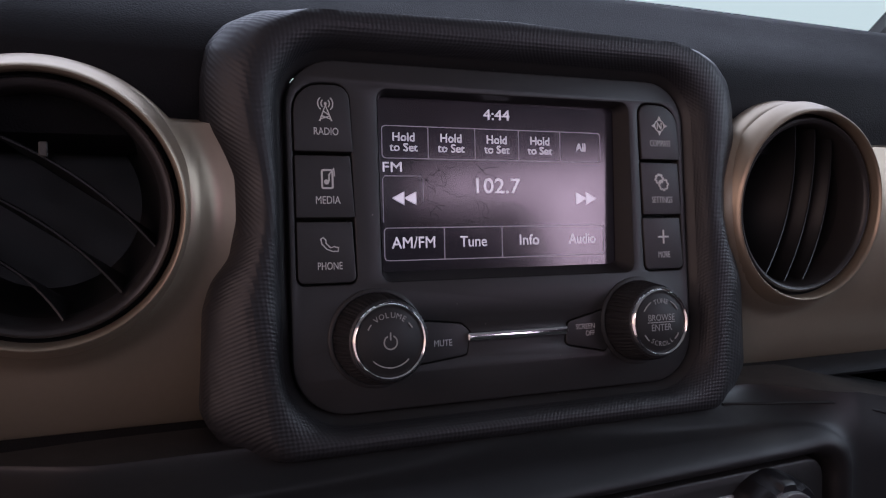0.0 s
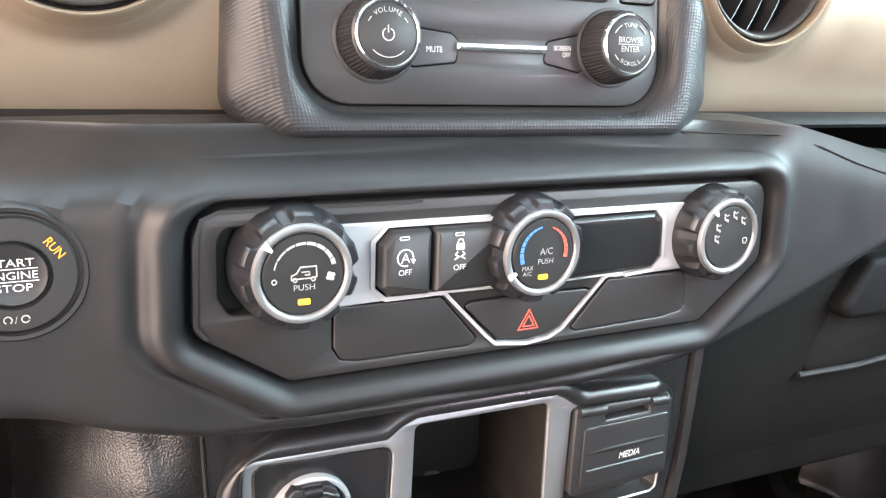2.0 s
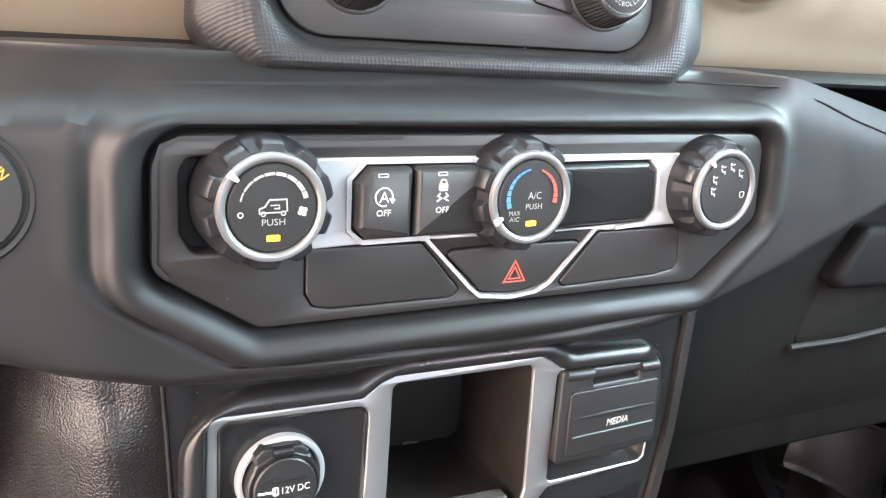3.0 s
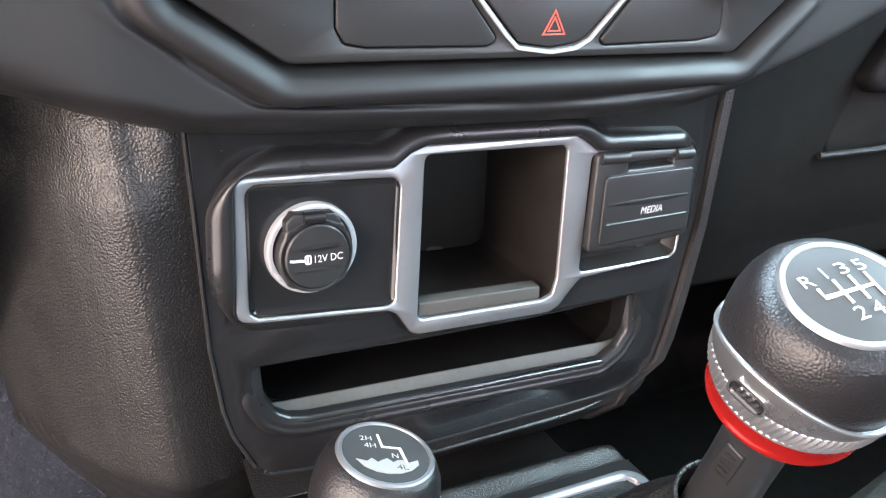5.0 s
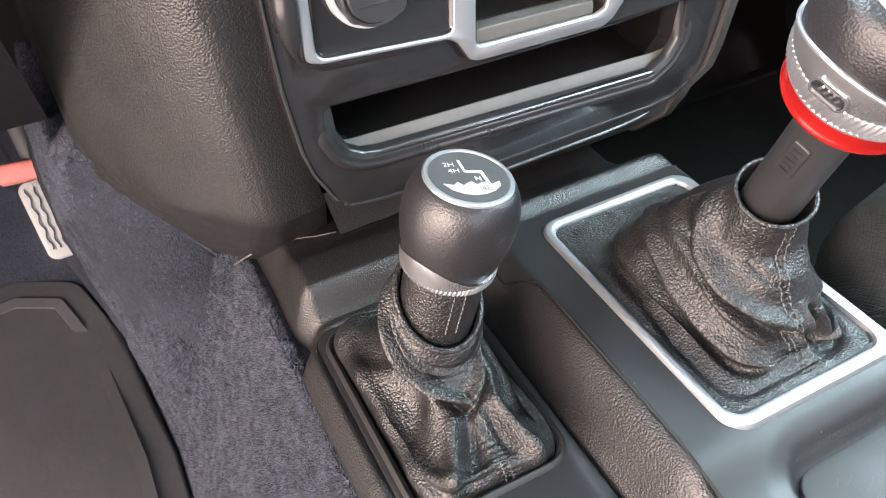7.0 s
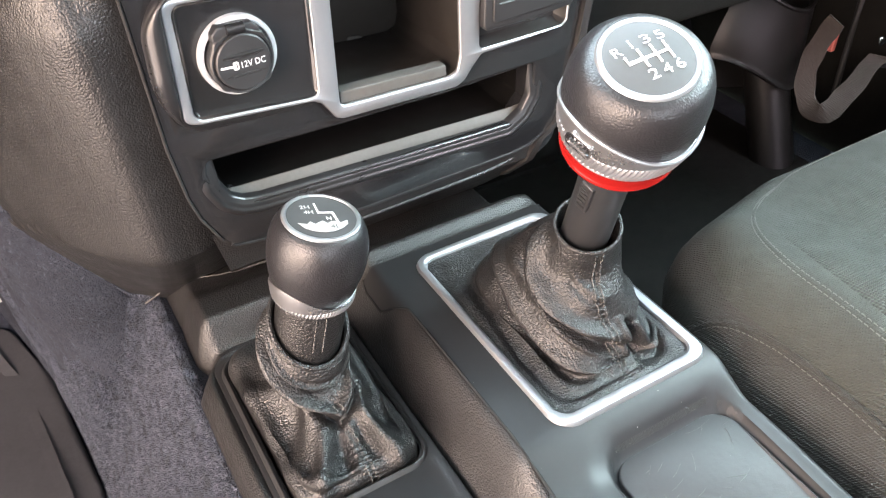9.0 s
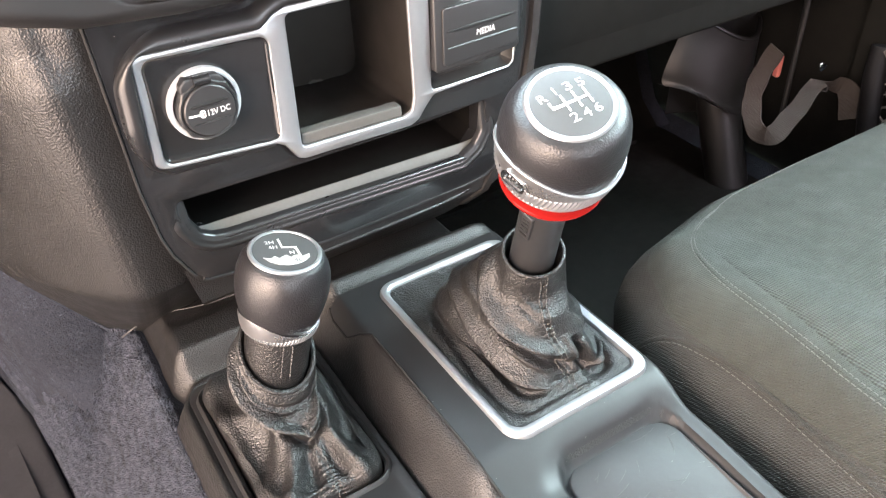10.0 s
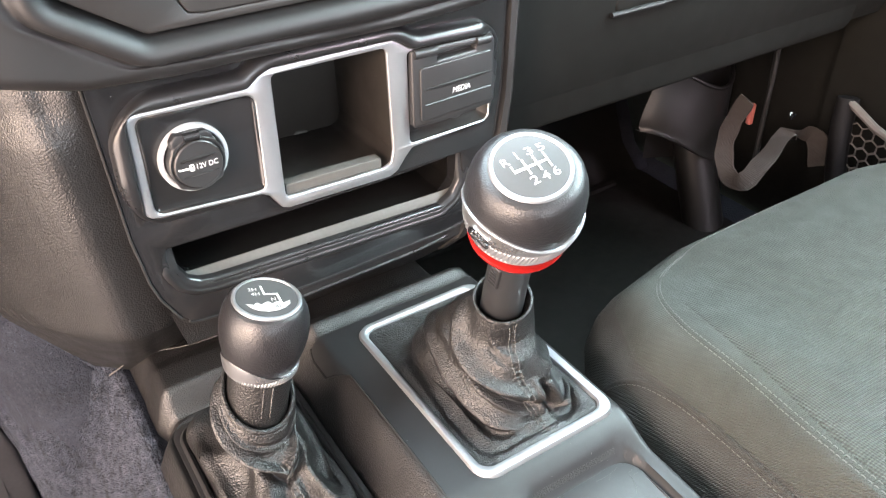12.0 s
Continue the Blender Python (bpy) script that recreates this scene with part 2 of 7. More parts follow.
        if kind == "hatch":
            # dot pattern and the shade of its recesses both go into the colour
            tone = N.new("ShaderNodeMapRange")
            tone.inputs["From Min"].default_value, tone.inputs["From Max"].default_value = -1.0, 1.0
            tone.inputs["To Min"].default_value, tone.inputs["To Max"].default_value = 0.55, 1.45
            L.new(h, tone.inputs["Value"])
            dot_shade = N.new("ShaderNodeMix")
            dot_shade.data_type, dot_shade.blend_type = "RGBA", "MULTIPLY"
            dot_shade.inputs["Factor"].default_value = 1.0
            L.new(mix.outputs["Result"], dot_shade.inputs["A"])
            L.new(tone.outputs[0], dot_shade.inputs["B"])
            L.new(dot_shade.outputs["Result"], p.inputs["Base Color"])
        bump = N.new("ShaderNodeBump")
        bump.inputs["Strength"].default_value = strength
        bump.inputs["Distance"].default_value = depth
        L.new(h, bump.inputs["Height"])
        if normal:
            L.new(normal, bump.inputs["Normal"])
        normal = bump.outputs[0]
    if normal:
        L.new(normal, p.inputs["Normal"])
    if emit:
        p.inputs["Emission Color"].default_value = (*emit[:3], 1)
        p.inputs["Emission Strength"].default_value = emit[3]
    return m


GRAIN = [("cells", 1300, 0.45, 0.0004), ("noise", 500, 0.12, 0.0004)]
M_dash = mat("soft_black_plastic", (0.0120, 0.0118, 0.0125), 0.52, vary=0.15, spec=0.46, relief=[("noise", 2200, 0.10, 0.0003)])
M_deck = mat("satin_console_plastic", (0.012, 0.012, 0.0128), 0.46, vary=0.15, spec=0.4, relief=[("noise", 2200, 0.10, 0.0003)])
M_pad = mat("black_dash_pad", (0.0048, 0.0048, 0.0058), 0.68, vary=0.10, rvary=0.04, spec=0.20, relief=GRAIN)
M_gloss = mat("piano_black_plastic", (0.012, 0.012, 0.013), 0.22, vary=0.1, coat=0.2, relief=[("noise", 60, 0.02, 0.0006)])
M_face = mat("satin_black_plastic", (0.022, 0.021, 0.021), 0.45, vary=0.1, relief=[("noise", 3000, 0.06, 0.0002)])
M_bezel = mat("hatched_black_vinyl", (0.017, 0.0172, 0.0190), 0.46, spec=0.42, vary=0.1, relief=[("diamond", 1750, 0.22, 0.0004)])
M_grain = mat("grained_black_plastic", (0.0135, 0.013, 0.013), 0.38, vary=0.2, rvary=0.2, relief=[("cells", 950, 0.52, 0.0006), ("noise", 2200, 0.12, 0.0003)])
M_silver = mat("champagne_silver_paint", (0.40, 0.328, 0.245), 0.38, 0.68, vary=0.05, relief=[("noise", 3500, 0.04, 0.0002)])
M_trim = mat("satin_silver_trim", (0.36, 0.37, 0.385), 0.40, 0.8, vary=0.05, relief=[("noise", 3000, 0.03, 0.0002)])
M_smokechrome = mat("satin_grey_chrome", (0.27, 0.27, 0.275), 0.30, 0.80, vary=0.06, rvary=0.25)
M_ring = mat("brushed_grey_metal", (0.29, 0.29, 0.29), 0.45, 0.8, vary=0.06)
M_plate = mat("pale_silver_paint", (0.47, 0.48, 0.49), 0.40, 0.30, vary=0.05, relief=[("noise", 3000, 0.03, 0.0002)])
M_chrome = mat("bright_chrome", (0.80, 0.80, 0.80), 0.12, 1.0, vary=0.03)
M_knob = mat("black_knob_rubber", (0.018, 0.018, 0.019), 0.42, relief=[("noise", 1500, 0.1, 0.0003)])
M_smoke = mat("smoked_dial_plastic", (0.014, 0.014, 0.016), 0.34)
M_ventblack = mat("vent_black_plastic", (0.010, 0.010, 0.0105), 0.38, spec=0.45)
M_ventring = mat("satin_vent_housing", (0.030, 0.028, 0.028), 0.36, spec=0.5)
M_hood = mat("satin_rolled_plastic", (0.014, 0.014, 0.015), 0.30, vary=0.1, relief=[("noise", 60, 0.02, 0.0006)])
M_cap = mat("matt_dial_cap", (0.016, 0.016, 0.016), 0.5)
M_white = mat("white_print", (0.70, 0.70, 0.68), 0.6, vary=0.03)
M_grey = mat("grey_print", (0.36, 0.36, 0.35), 0.6, vary=0.03)
M_blue = mat("blue_print", (0.07, 0.22, 0.62), 0.6, vary=0.05)
M_redprint = mat("red_print", (0.62, 0.10, 0.07), 0.6, vary=0.05)
M_amber = mat("amber_lamp", (0.8, 0.4, 0.03), 0.4, emit=(1.0, 0.50, 0.03, 1.6))
M_amberdim = mat("amber_lettering", (0.8, 0.3, 0.03), 0.4, emit=(1.0, 0.32, 0.02, 0.9))
M_dark = mat("dark_gap", (0.004, 0.004, 0.004), 0.8)
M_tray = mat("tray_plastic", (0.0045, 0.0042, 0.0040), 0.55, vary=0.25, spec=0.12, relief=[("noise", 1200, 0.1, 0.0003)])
M_leather = mat("black_leather", (0.0112, 0.0108, 0.0108), 0.39, spec=0.54, vary=0.2, rvary=0.3, relief=[("cells", 860, 0.75, 0.0007), ("cells", 1900, 0.25, 0.0003), ("noise", 260, 0.15, 0.0010)])
M_knobleather = mat("knob_leather", (0.013, 0.0125, 0.0138), 0.38, vary=0.2, rvary=0.25, relief=[("cells", 1100, 0.32, 0.0005), ("noise", 400, 0.2, 0.0005)])
M_thread = mat("grey_thread", (0.10, 0.095, 0.09), 0.8)
M_red = mat("red_anodised_ring", (0.40, 0.014, 0.012), 0.24, 0.60, vary=0.06)
M_disc = mat("grey_badge_plastic", (0.058, 0.060, 0.061), 0.42, spec=0.22, vary=0.08)
M_cloth = mat("olive_grey_seat_cloth", (0.036, 0.0392, 0.0342), 0.85, vary=0.10, relief=[("weave", 4200, 0.9, 0.0005), ("noise", 60, 0.15, 0.002)])
M_clothside = mat("dark_grey_seat_cloth", (0.035, 0.0345, 0.0315), 0.85, vary=0.12, relief=[("weave", 4200, 0.9, 0.0005), ("noise", 50, 0.2, 0.002)])
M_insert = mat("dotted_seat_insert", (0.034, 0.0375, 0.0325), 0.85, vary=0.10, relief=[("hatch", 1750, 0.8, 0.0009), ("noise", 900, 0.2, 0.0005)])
M_carpet = mat("charcoal_carpet", (0.028, 0.032, 0.044), 0.95, vary=0.6, relief=[("noise", 900, 1.0, 0.003), ("noise", 300, 0.6, 0.004)], spec=0.2)
M_mat = mat("rubber_mat", (0.021, 0.021, 0.022), 0.55, vary=0.25, relief=[("noise", 40, 0.2, 0.003), ("noise", 1200, 0.15, 0.0004)])
M_floormat = mat("dusty_rubber_mat", (0.048, 0.048, 0.052), 0.6, vary=0.25, relief=[("noise", 40, 0.2, 0.003), ("noise", 1200, 0.15, 0.0004)])
M_pedal = mat("worn_grey_rubber", (0.28, 0.28, 0.27), 0.7, vary=0.15)
M_pink = mat("faded_red_plastic", (0.50, 0.15, 0.13), 0.5)
M_web = mat("brown_black_webbing", (0.027, 0.022, 0.020), 0.8, relief=[("weave", 3000, 0.4, 0.0004)])
M_net = mat("grey_net_cord", (0.10, 0.092, 0.088), 0.8)
M_roof = mat("light_headliner", (0.35, 0.34, 0.32), 0.9, relief=[("noise", 900, 0.3, 0.001)])
M_shell = mat("dark_cabin_trim", (0.05, 0.05, 0.05), 0.7)
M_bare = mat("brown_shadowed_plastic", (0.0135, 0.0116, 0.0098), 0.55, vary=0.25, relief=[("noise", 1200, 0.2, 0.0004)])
M_shademat = mat("footwell_shade_rubber", (0.0075, 0.0070, 0.0066), 0.6, vary=0.25, spec=0.3, relief=[("noise", 60, 0.2, 0.002), ("noise", 1200, 0.15, 0.0004)])
M_lower = mat("matt_black_lower_trim", (0.0064, 0.0063, 0.0056), 0.72, vary=0.2, spec=0.15, relief=GRAIN)
M_kick = mat("satin_kick_panel", (0.0090, 0.0087, 0.0085), 0.42, vary=0.2, spec=0.35, relief=[("noise", 1500, 0.15, 0.0004)])
M_congrain = mat("grained_console_plastic", (0.0140, 0.0133, 0.0132), 0.40, vary=0.2, rvary=0.2, relief=[("cells", 950, 0.60, 0.0006), ("noise", 2200, 0.12, 0.0003)])
M_lip = mat("dusty_grey_rubber", (0.066, 0.064, 0.060), 0.6, vary=0.2, relief=[("noise", 1500, 0.3, 0.0004)])


# ---- surfaces of the dashboard: (u across, v up, h towards the seats) ----
def on_radio(u, v, h=0.0):
    return Vector((u, 0.3095 + 0.14 * (v - 0.662) - 0.990 * h, v + 0.139 * h))


def on_screen(u, v, h=0.0):
    return Vector((u, 0.325 + 0.11 * (v - 0.69) - h, v))


def on_climate(u, v, h=0.0):
    return Vector((u, 0.2695 + 0.06 * (u - 0.155) - h, v))


def on_stack(u, v, h=0.0):
    return Vector((u, 0.2960 + 0.055 * (u - 0.15) + 0.04 * (v - 0.435) - h, v))


XC = 0.155
VENTS = ((-0.0267, 0.7157), (0.3195, 0.7162))

# ---- dashboard: top pad, silver panel, middle moulding ----
dashboard = thing("dashboard", "black and champagne silver vehicle dashboard across the cabin", "dashboard", kind="structure")

b = Build()
prof = [(0.345, 0.735), (0.334, 0.742), (0.331, 0.760), (0.333, 0.775), (0.340, 0.786), (0.352, 0.796), (0.368, 0.806), (0.384, 0.816), (0.394, 0.824), (0.402, 0.8285), (0.415, 0.830), (0.45, 0.829), (0.60, 0.826), (0.86, 0.82)]
xs = [-0.57 + 1.45 * k / 60 for k in range(61)]
b.grid([[(x, y + 0.10 * max(0.0, abs(x - XC) - 0.30) ** 2, z - 0.012 * max(0.0, (x - 0.30)) ** 1.0) for x in xs] for y, z in prof])
b.f = [f for f in b.f if not (0.045 < sum(b.v[i][0] for i in f) / 4 < 0.265 and sum(b.v[i][2] for i in f) / 4 < 0.772)]
part("top_pad", b, M_pad, dashboard, "grained black soft dash top")

# silver band, with round bosses about the vents
b = Build()


def silver_y(x, z):
    y = 0.3172 + 0.021 * (max(0.0, 0.705 - z) / 0.079) ** 2 + 0.006 * (max(0.0, z - 0.705) / 0.045) ** 2
    y += 0.12 * max(0.0, abs(x - XC) - 0.25) ** 2
    for cx, cz in VENTS:
        d = math.hypot(x - cx, z - cz)
        y -= 0.0075 * smooth(0.0595, 0.0490, d)
    return y


def silver_top(x):
    top = 0.749
    for cx, cz in VENTS:
        d = abs(x - cx)
        if d < 0.0545:
            top = max(top, cz + math.sqrt(0.0545 ** 2 - d * d))
        else:
            top = max(top, 0.749)
    return top


cols = []
for k in range(381):
    x = -0.40 + 1.20 * k / 380
    zt = silver_top(x)
    cols.append([(x, silver_y(x, 0.626 + (zt - 0.626) * j / 64) + (0.012 if j == 64 else 0), 0.626 + (zt - 0.626) * j / 64) for j in range(65)])
# leave the vent mouths open
b.grid(cols)
vents_open = []
for f in b.f:
    cx_, cz_ = sum(b.v[i][0] for i in f) / 4, sum(b.v[i][2] for i in f) / 4
    if not any(math.hypot(cx_ - cx, cz_ - cz) < 0.0482 for cx, cz in VENTS) and not 0.045 < cx_ < 0.265:
        vents_open.append(f)
b.f = vents_open
part("silver_panel", b, M_silver, dashboard, "champagne silver painted dash panel")

# dark strip under the silver band
b = Build()
b.grid([[(x, y + 0.12 * max(0.0, abs(x - XC) - 0.25) ** 2, z) for x in xs] for y, z in ((0.334, 0.630), (0.325, 0.6275), (0.3215, 0.6255), (0.3205, 0.6235), (0.322, 0.6215), (0.332, 0.620))])
part("ledge_strip", b, M_pad, dashboard, "dark grained strip under the silver panel")

# middle moulding round the climate panel
CLIMATE = fillet([(0.0036, 0.5508), (0.0425, 0.5248), (0.2690, 0.5222), (0.3098, 0.5545), (0.3060, 0.5998, 0.012), (0.0052, 0.6010, 0.014)], 0.010, 6)
CLIMATE_D = dense(CLIMATE, 0.004)
LOW_EDGE = [(-0.5, 0.545), (-0.20, 0.540), (-0.05, 0.516), (-0.025, 0.5065), (0.009, 0.4972), (0.055, 0.4932), (0.093, 0.4925), (0.20, 0.4892), (0.251, 0.4905), (0.281, 0.4965), (0.332, 0.512), (0.391, 0.535), (0.50, 0.580), (0.8, 0.600)]


def high_edge(x):
    return lerps(x, [(-0.5, 0.626), (0.30, 0.628), (0.33, 0.627), (0.42, 0.607), (0.5, 0.600), (0.8, 0.602)])


def mould_y(x, z, sd):
    left = smooth(-0.004, -0.062, x)
    front = 0.2682 + 0.06 * max(-0.26, min(0.17, x - 0.155)) + 0.0028 * smooth(-0.012, -0.048, x) + 0.05 * max(0.0, x - 0.31) ** 1.2
    hi, lo = high_edge(x), lerps(x, LOW_EDGE)
    back = 0.304 + 0.016 * left + 0.02 * smooth(0.26, 0.30, x)
    back += (front + 0.004 - back) * smooth(0.265, 0.33, x)
    k = smooth(hi - 0.024, hi + 0.004 * smooth(0.265, 0.33, x), z)
    y = front + (back - front) * k
    k = max(0.0, 1 - (z - lo) / 0.014)
    y += 0.026 * k * k
    # rolled rim about the panel, and a shallow trough outside it
    y -= 0.0052 * math.exp(-((sd - 0.0100) / 0.0068) ** 2)
    y += 0.0025 * math.exp(-((sd - 0.0185) / 0.0035) ** 2) * (1 - k) * smooth(0.29, 0.22, x) * (1 - 0.8 * smooth(0.570, 0.600, z) * smooth(0.035, 0.0, x))
    # soft crest beyond the trough on the driver side, dying out below
    y -= 0.0006 * math.exp(-((sd - 0.0245) / 0.0050) ** 2) * smooth(0.525, 0.552, z) * smooth(0.05, 0.0, x)
    y += 0.0095 * (1 - smooth(0.0, 0.0045, sd)) ** 1.5
    return y


b = Build()
x0, x1 = 0.003, 0.3105
XL, XR = -0.075, 0.385
outer = []
for x, z in CLIMATE_D:
    nx, nz = (x - (x0 + x1) / 2) / ((x1 - x0) / 2), (z - 0.5616) / 0.0394
    s = max(abs(nx), abs(nz))
    X = (XL + XR) / 2 + nx / s * (XR - XL) / 2
    Z = lerps(X, LOW_EDGE) + (high_edge(X) - lerps(X, LOW_EDGE)) * (nz / s + 1) / 2
    outer.append((X, Z))
loops = []
for d in (-0.0005, 0.0005, 0.0015, 0.0025, 0.0035, 0.005, 0.0065, 0.008, 0.0095, 0.011, 0.0125, 0.014):
    loops.append([(x, mould_y(x, z, d), z) for x, z in offset(CLIMATE_D, d)])
base = offset(CLIMATE_D, 0.014)
for k in range(1, 33):
    s = (k / 32) ** 1.3
    loop = []
    for p, q in zip(base, outer):
        x, z = p[0] + (q[0] - p[0]) * s, p[1] + (q[1] - p[1]) * s
        z = min(max(z, lerps(x, LOW_EDGE)), high_edge(x))
        loop.append((x, mould_y(x, z, 0.014 + math.dist(p, (x, z))), z))
    loops.append(loop)
b.loft(loops)


def side(xs_):
    rows = []
    for x in xs_:
        lo, hi = lerps(x, LOW_EDGE), high_edge(x)
        rows.append([(x, mould_y(x, lo + (hi - lo) * k / 40, 1.0), lo + (hi - lo) * k / 40) for k in range(41)])
    b.grid(rows)


side([XL - 0.40 * k / 30 for k in range(31)])
side([XR + 0.42 * k / 30 for k in range(31)])
# edges turned back into the dash
for edge, lift in ((high_edge, 0.002), (lambda x: lerps(x, LOW_EDGE), 0.004)):
    xs_ = [-0.475 + 1.28 * k / 160 for k in range(161)]
    b.grid([[(x, mould_y(x, edge(x), 1.0) + d, edge(x) + l) for x in xs_] for d, l in ((0.0, 0.0), (0.006, 0.3 * lift), (0.05, lift))])
part("middle_moulding", b, M_dash, dashboard, "satin black moulded dash centre", sharp=50)

# crease strip on the passenger side
b = Build()
tube(b, [(x, mould_y(x, z, 1.0) - 0.0002, z) for x, z in ((0.262, 0.6225), (0.315, 0.6225), (0.345, 0.6160), (0.375, 0.6065), (0.42, 0.5950), (0.47, 0.588))], 0.0007)
part("crease_seam", b, M_dark, dashboard, "dark seam in the moulding")

# ---- air vents ----
def air_vent(cx, cz, tilt, group, rows_at, tabs=()):
    v = thing("air_vent", "round black dash air vent with slats in a silver ring", "air vent", group=group)
    m = Matrix.Translation((cx, 0.3090, cz)) @ pose(0, 0, 0, 90) @ Matrix.Scale(0.95, 4)
    b = Build()
    lathe(b, [(0.0482, -0.012), (0.0485, 0.0004), (0.0489, 0.0018), (0.0496, 0.0024), (0.0504, 0.0019), (0.0512, 0.0002), (0.0522, -0.0018), (0.0536, -0.0042), (0.055, -0.009)], m, 128, cap=False)
    part("ring", b, M_silver, v, "silver trim ring")
    b = Build()
    lathe(b, [(0.0486, -0.004), (0.0478, -0.0095), (0.0462, -0.010)], m, 96, cap=False)
    part("gap", b, M_dark, v, "dark gap inside the trim ring")
    b = Build()
    lathe(b, [(0.0468, -0.012), (0.0466, -0.0046), (0.0460, -0.0026), (0.0450, -0.0020), (0.0438, -0.0026), (0.0430, -0.0044), (0.0425, -0.009), (0.0420, -0.022)], m, 128, cap=False)
    part("housing", b, M_ventring, v, "satin dark vent housing")
    b = Build()
    lathe(b, [(0.0420, -0.020), (0.0416, -0.030), (0.036, -0.055), (0.0, -0.058)], m, 64, cap=False)
    part("throat", b, M_cap, v, "dark air duct behind the slats")
    turn = pose(0, 0, 0, 0, 0, tilt)
    for off in rows_at:
        b = Build()
        half = math.sqrt(max(0.0, 0.0422 ** 2 - off * off)) - 0.0006
        rows = []
        for j in range(17):
            u = -half + 2 * half * j / 16
            front = -0.0095 - 0.006 * (1 - (u / half) ** 2)
            th = 0.0007
            sl = 0.12
            bow = (-0.013 if tilt > 0 else 0.006) * (1 - (u / half) ** 2)
            sec = [(off + bow - th, front - 0.001), (off + bow - th * 0.5, front), (off + bow + th * 0.5, front), (off + bow + th, front - 0.001), (off + th + 0.019 * sl, -0.036), (off - th + 0.019 * sl, -0.036)]
            rows.append([m @ turn @ Vector((u, w, h)) for w, h in sec])
        b.loft(rows, cap0=True, cap1=True)
        part("slat", b, M_ventblack, v)
    for du, dv in tabs:
        b = Build()
        b.box(cx + du - 0.0014, cx + du + 0.0014, 0.3165, 0.3190, cz + dv - 0.0026, cz + dv + 0.0026, 0.0004)
        part("tab", b, M_lip, v, "small pale adjuster tab")
    return v


air_vent(*VENTS[0], -35, "dash air vents", (-0.030, -0.0105, 0.0105), ((0.002, 0.0205), (-0.0215, -0.0190)))
air_vent(*VENTS[1], 80, "dash air vents", (-0.015, -0.002, 0.012))

# ---- screen surround ----
surround = thing("screen_surround", "thick hatched black vinyl frame round the radio", "screen frame")
FACE = fillet([(0.0582, 0.6350, 0.022), (0.2482, 0.6350, 0.022), (0.2478, 0.7740, 0.020), (0.0582, 0.7740, 0.020)], 0.02, 8)
HALF = [(0.0, 0.617), (0.105, 0.617), (0.1225, 0.628), (0.1290, 0.637), (0.1285, 0.678), (0.1255, 0.689), (0.1195, 0.6975), (0.1180, 0.7110), (0.1190, 0.7280), (0.1230, 0.7375), (0.1275, 0.747), (0.1270, 0.765), (0.1245, 0.778), (0.1175, 0.786), (0.105, 0.792), (0.0, 0.7960)]
BASE = [(XC + x, z) for x, z in HALF] + [(XC - x, z) for x, z in HALF[-2:0:-1]]
FHALF = [(0.0, 0.6225), (0.103, 0.6225), (0.1068, 0.632), (0.1098, 0.660), (0.1138, 0.680), (0.1100, 0.697), (0.1072, 0.710), (0.1080, 0.727), (0.1128, 0.749), (0.1120, 0.768), (0.1050, 0.782), (0.088, 0.7905), (0.0, 0.7925)]
FRONT = [(XC + x, z) for x, z in FHALF] + [(XC - x, z) for x, z in FHALF[-2:0:-1]]
BASE_D = fillet(BASE, 0.010, 4)
FRONT_D = fillet(FRONT, 0.010, 4)


def resample(loop, n):
    """n points at even angles about the frame's centre."""
    out = []
    c = Vector((0.1535, 0.706))
    for k in range(n):
        a = 2 * math.pi * k / n
        d = Vector((math.cos(a) * 1.25, math.sin(a)))
        best = None
        for p, q in zip(loop, loop[1:] + loop[:1]):
            hit = geometry.intersect_line_line_2d(c, c + d, Vector(p), Vector(q))
            if hit:
                best = hit
        out.append((best.x, best.y))
    return out


NS = 320
rb, rf, rin = resample(BASE_D, NS), resample(FRONT_D, NS), resample(FACE, NS)
rin_o = resample(offset(FACE, 0.0035), NS)


def between(a, c, t):
    return [(p[0] + (q[0] - p[0]) * t, p[1] + (q[1] - p[1]) * t) for p, q in zip(a, c)]


b = Build()
steps = [(rb, -0.026), (rb, -0.006), (between(rb, rf, 0.12), -0.002), (between(rb, rf, 0.45), 0.0030), (between(rb, rf, 0.80), 0.0068), (rf, 0.0084), (between(rf, rin_o, 0.18), 0.0090), (between(rf, rin_o, 0.45), 0.0090), (between(rf, rin_o, 0.70), 0.0078), (between(rf, rin_o, 0.88), 0.0052), (rin_o, 0.002), (between(rin_o, rin, 0.6), -0.0012), (rin, -0.003)]
b.loft([[on_radio(x, z, h) for x, z in pts] for pts, h in steps[:-2]])
part("frame", b, M_bezel, surround, sharp=60)
b = Build()
b.loft([[on_radio(x, z, h) for x, z in pts] for pts, h in steps[-3:]])
part("inner_lip", b, M_face, surround, "smooth black inner lip")

# ---- radio ----
radio = thing("radio_unit", "black vehicle radio with lit touch screen, six keys and two knobs", "car radio")
SCREEN = rect(0.0985, 0.2146, 0.6885, 0.7610, 0.0025)
RECESS = rect(0.0958, 0.2170, 0.6862, 0.7632, 0.004)


def face_hole(z0, z1, left, top=False, bottom=False):
    if left:
        return fillet([(0.0612, z0, 0.003 if bottom else 0.0009), (0.0853, z0, 0.003 if bottom else 0.0009), (0.0840, z1, 0.006 if top else 0.0009), (0.0612, z1, 0.013 if top else 0.0009)], 0.001)
    return fillet([(0.2230, z0, 0.003 if bottom else 0.0009), (0.2452, z0, 0.003 if bottom else 0.0009), (0.2440, z1, 0.012 if top else 0.0009), (0.2222, z1, 0.005 if top else 0.0009)], 0.001)


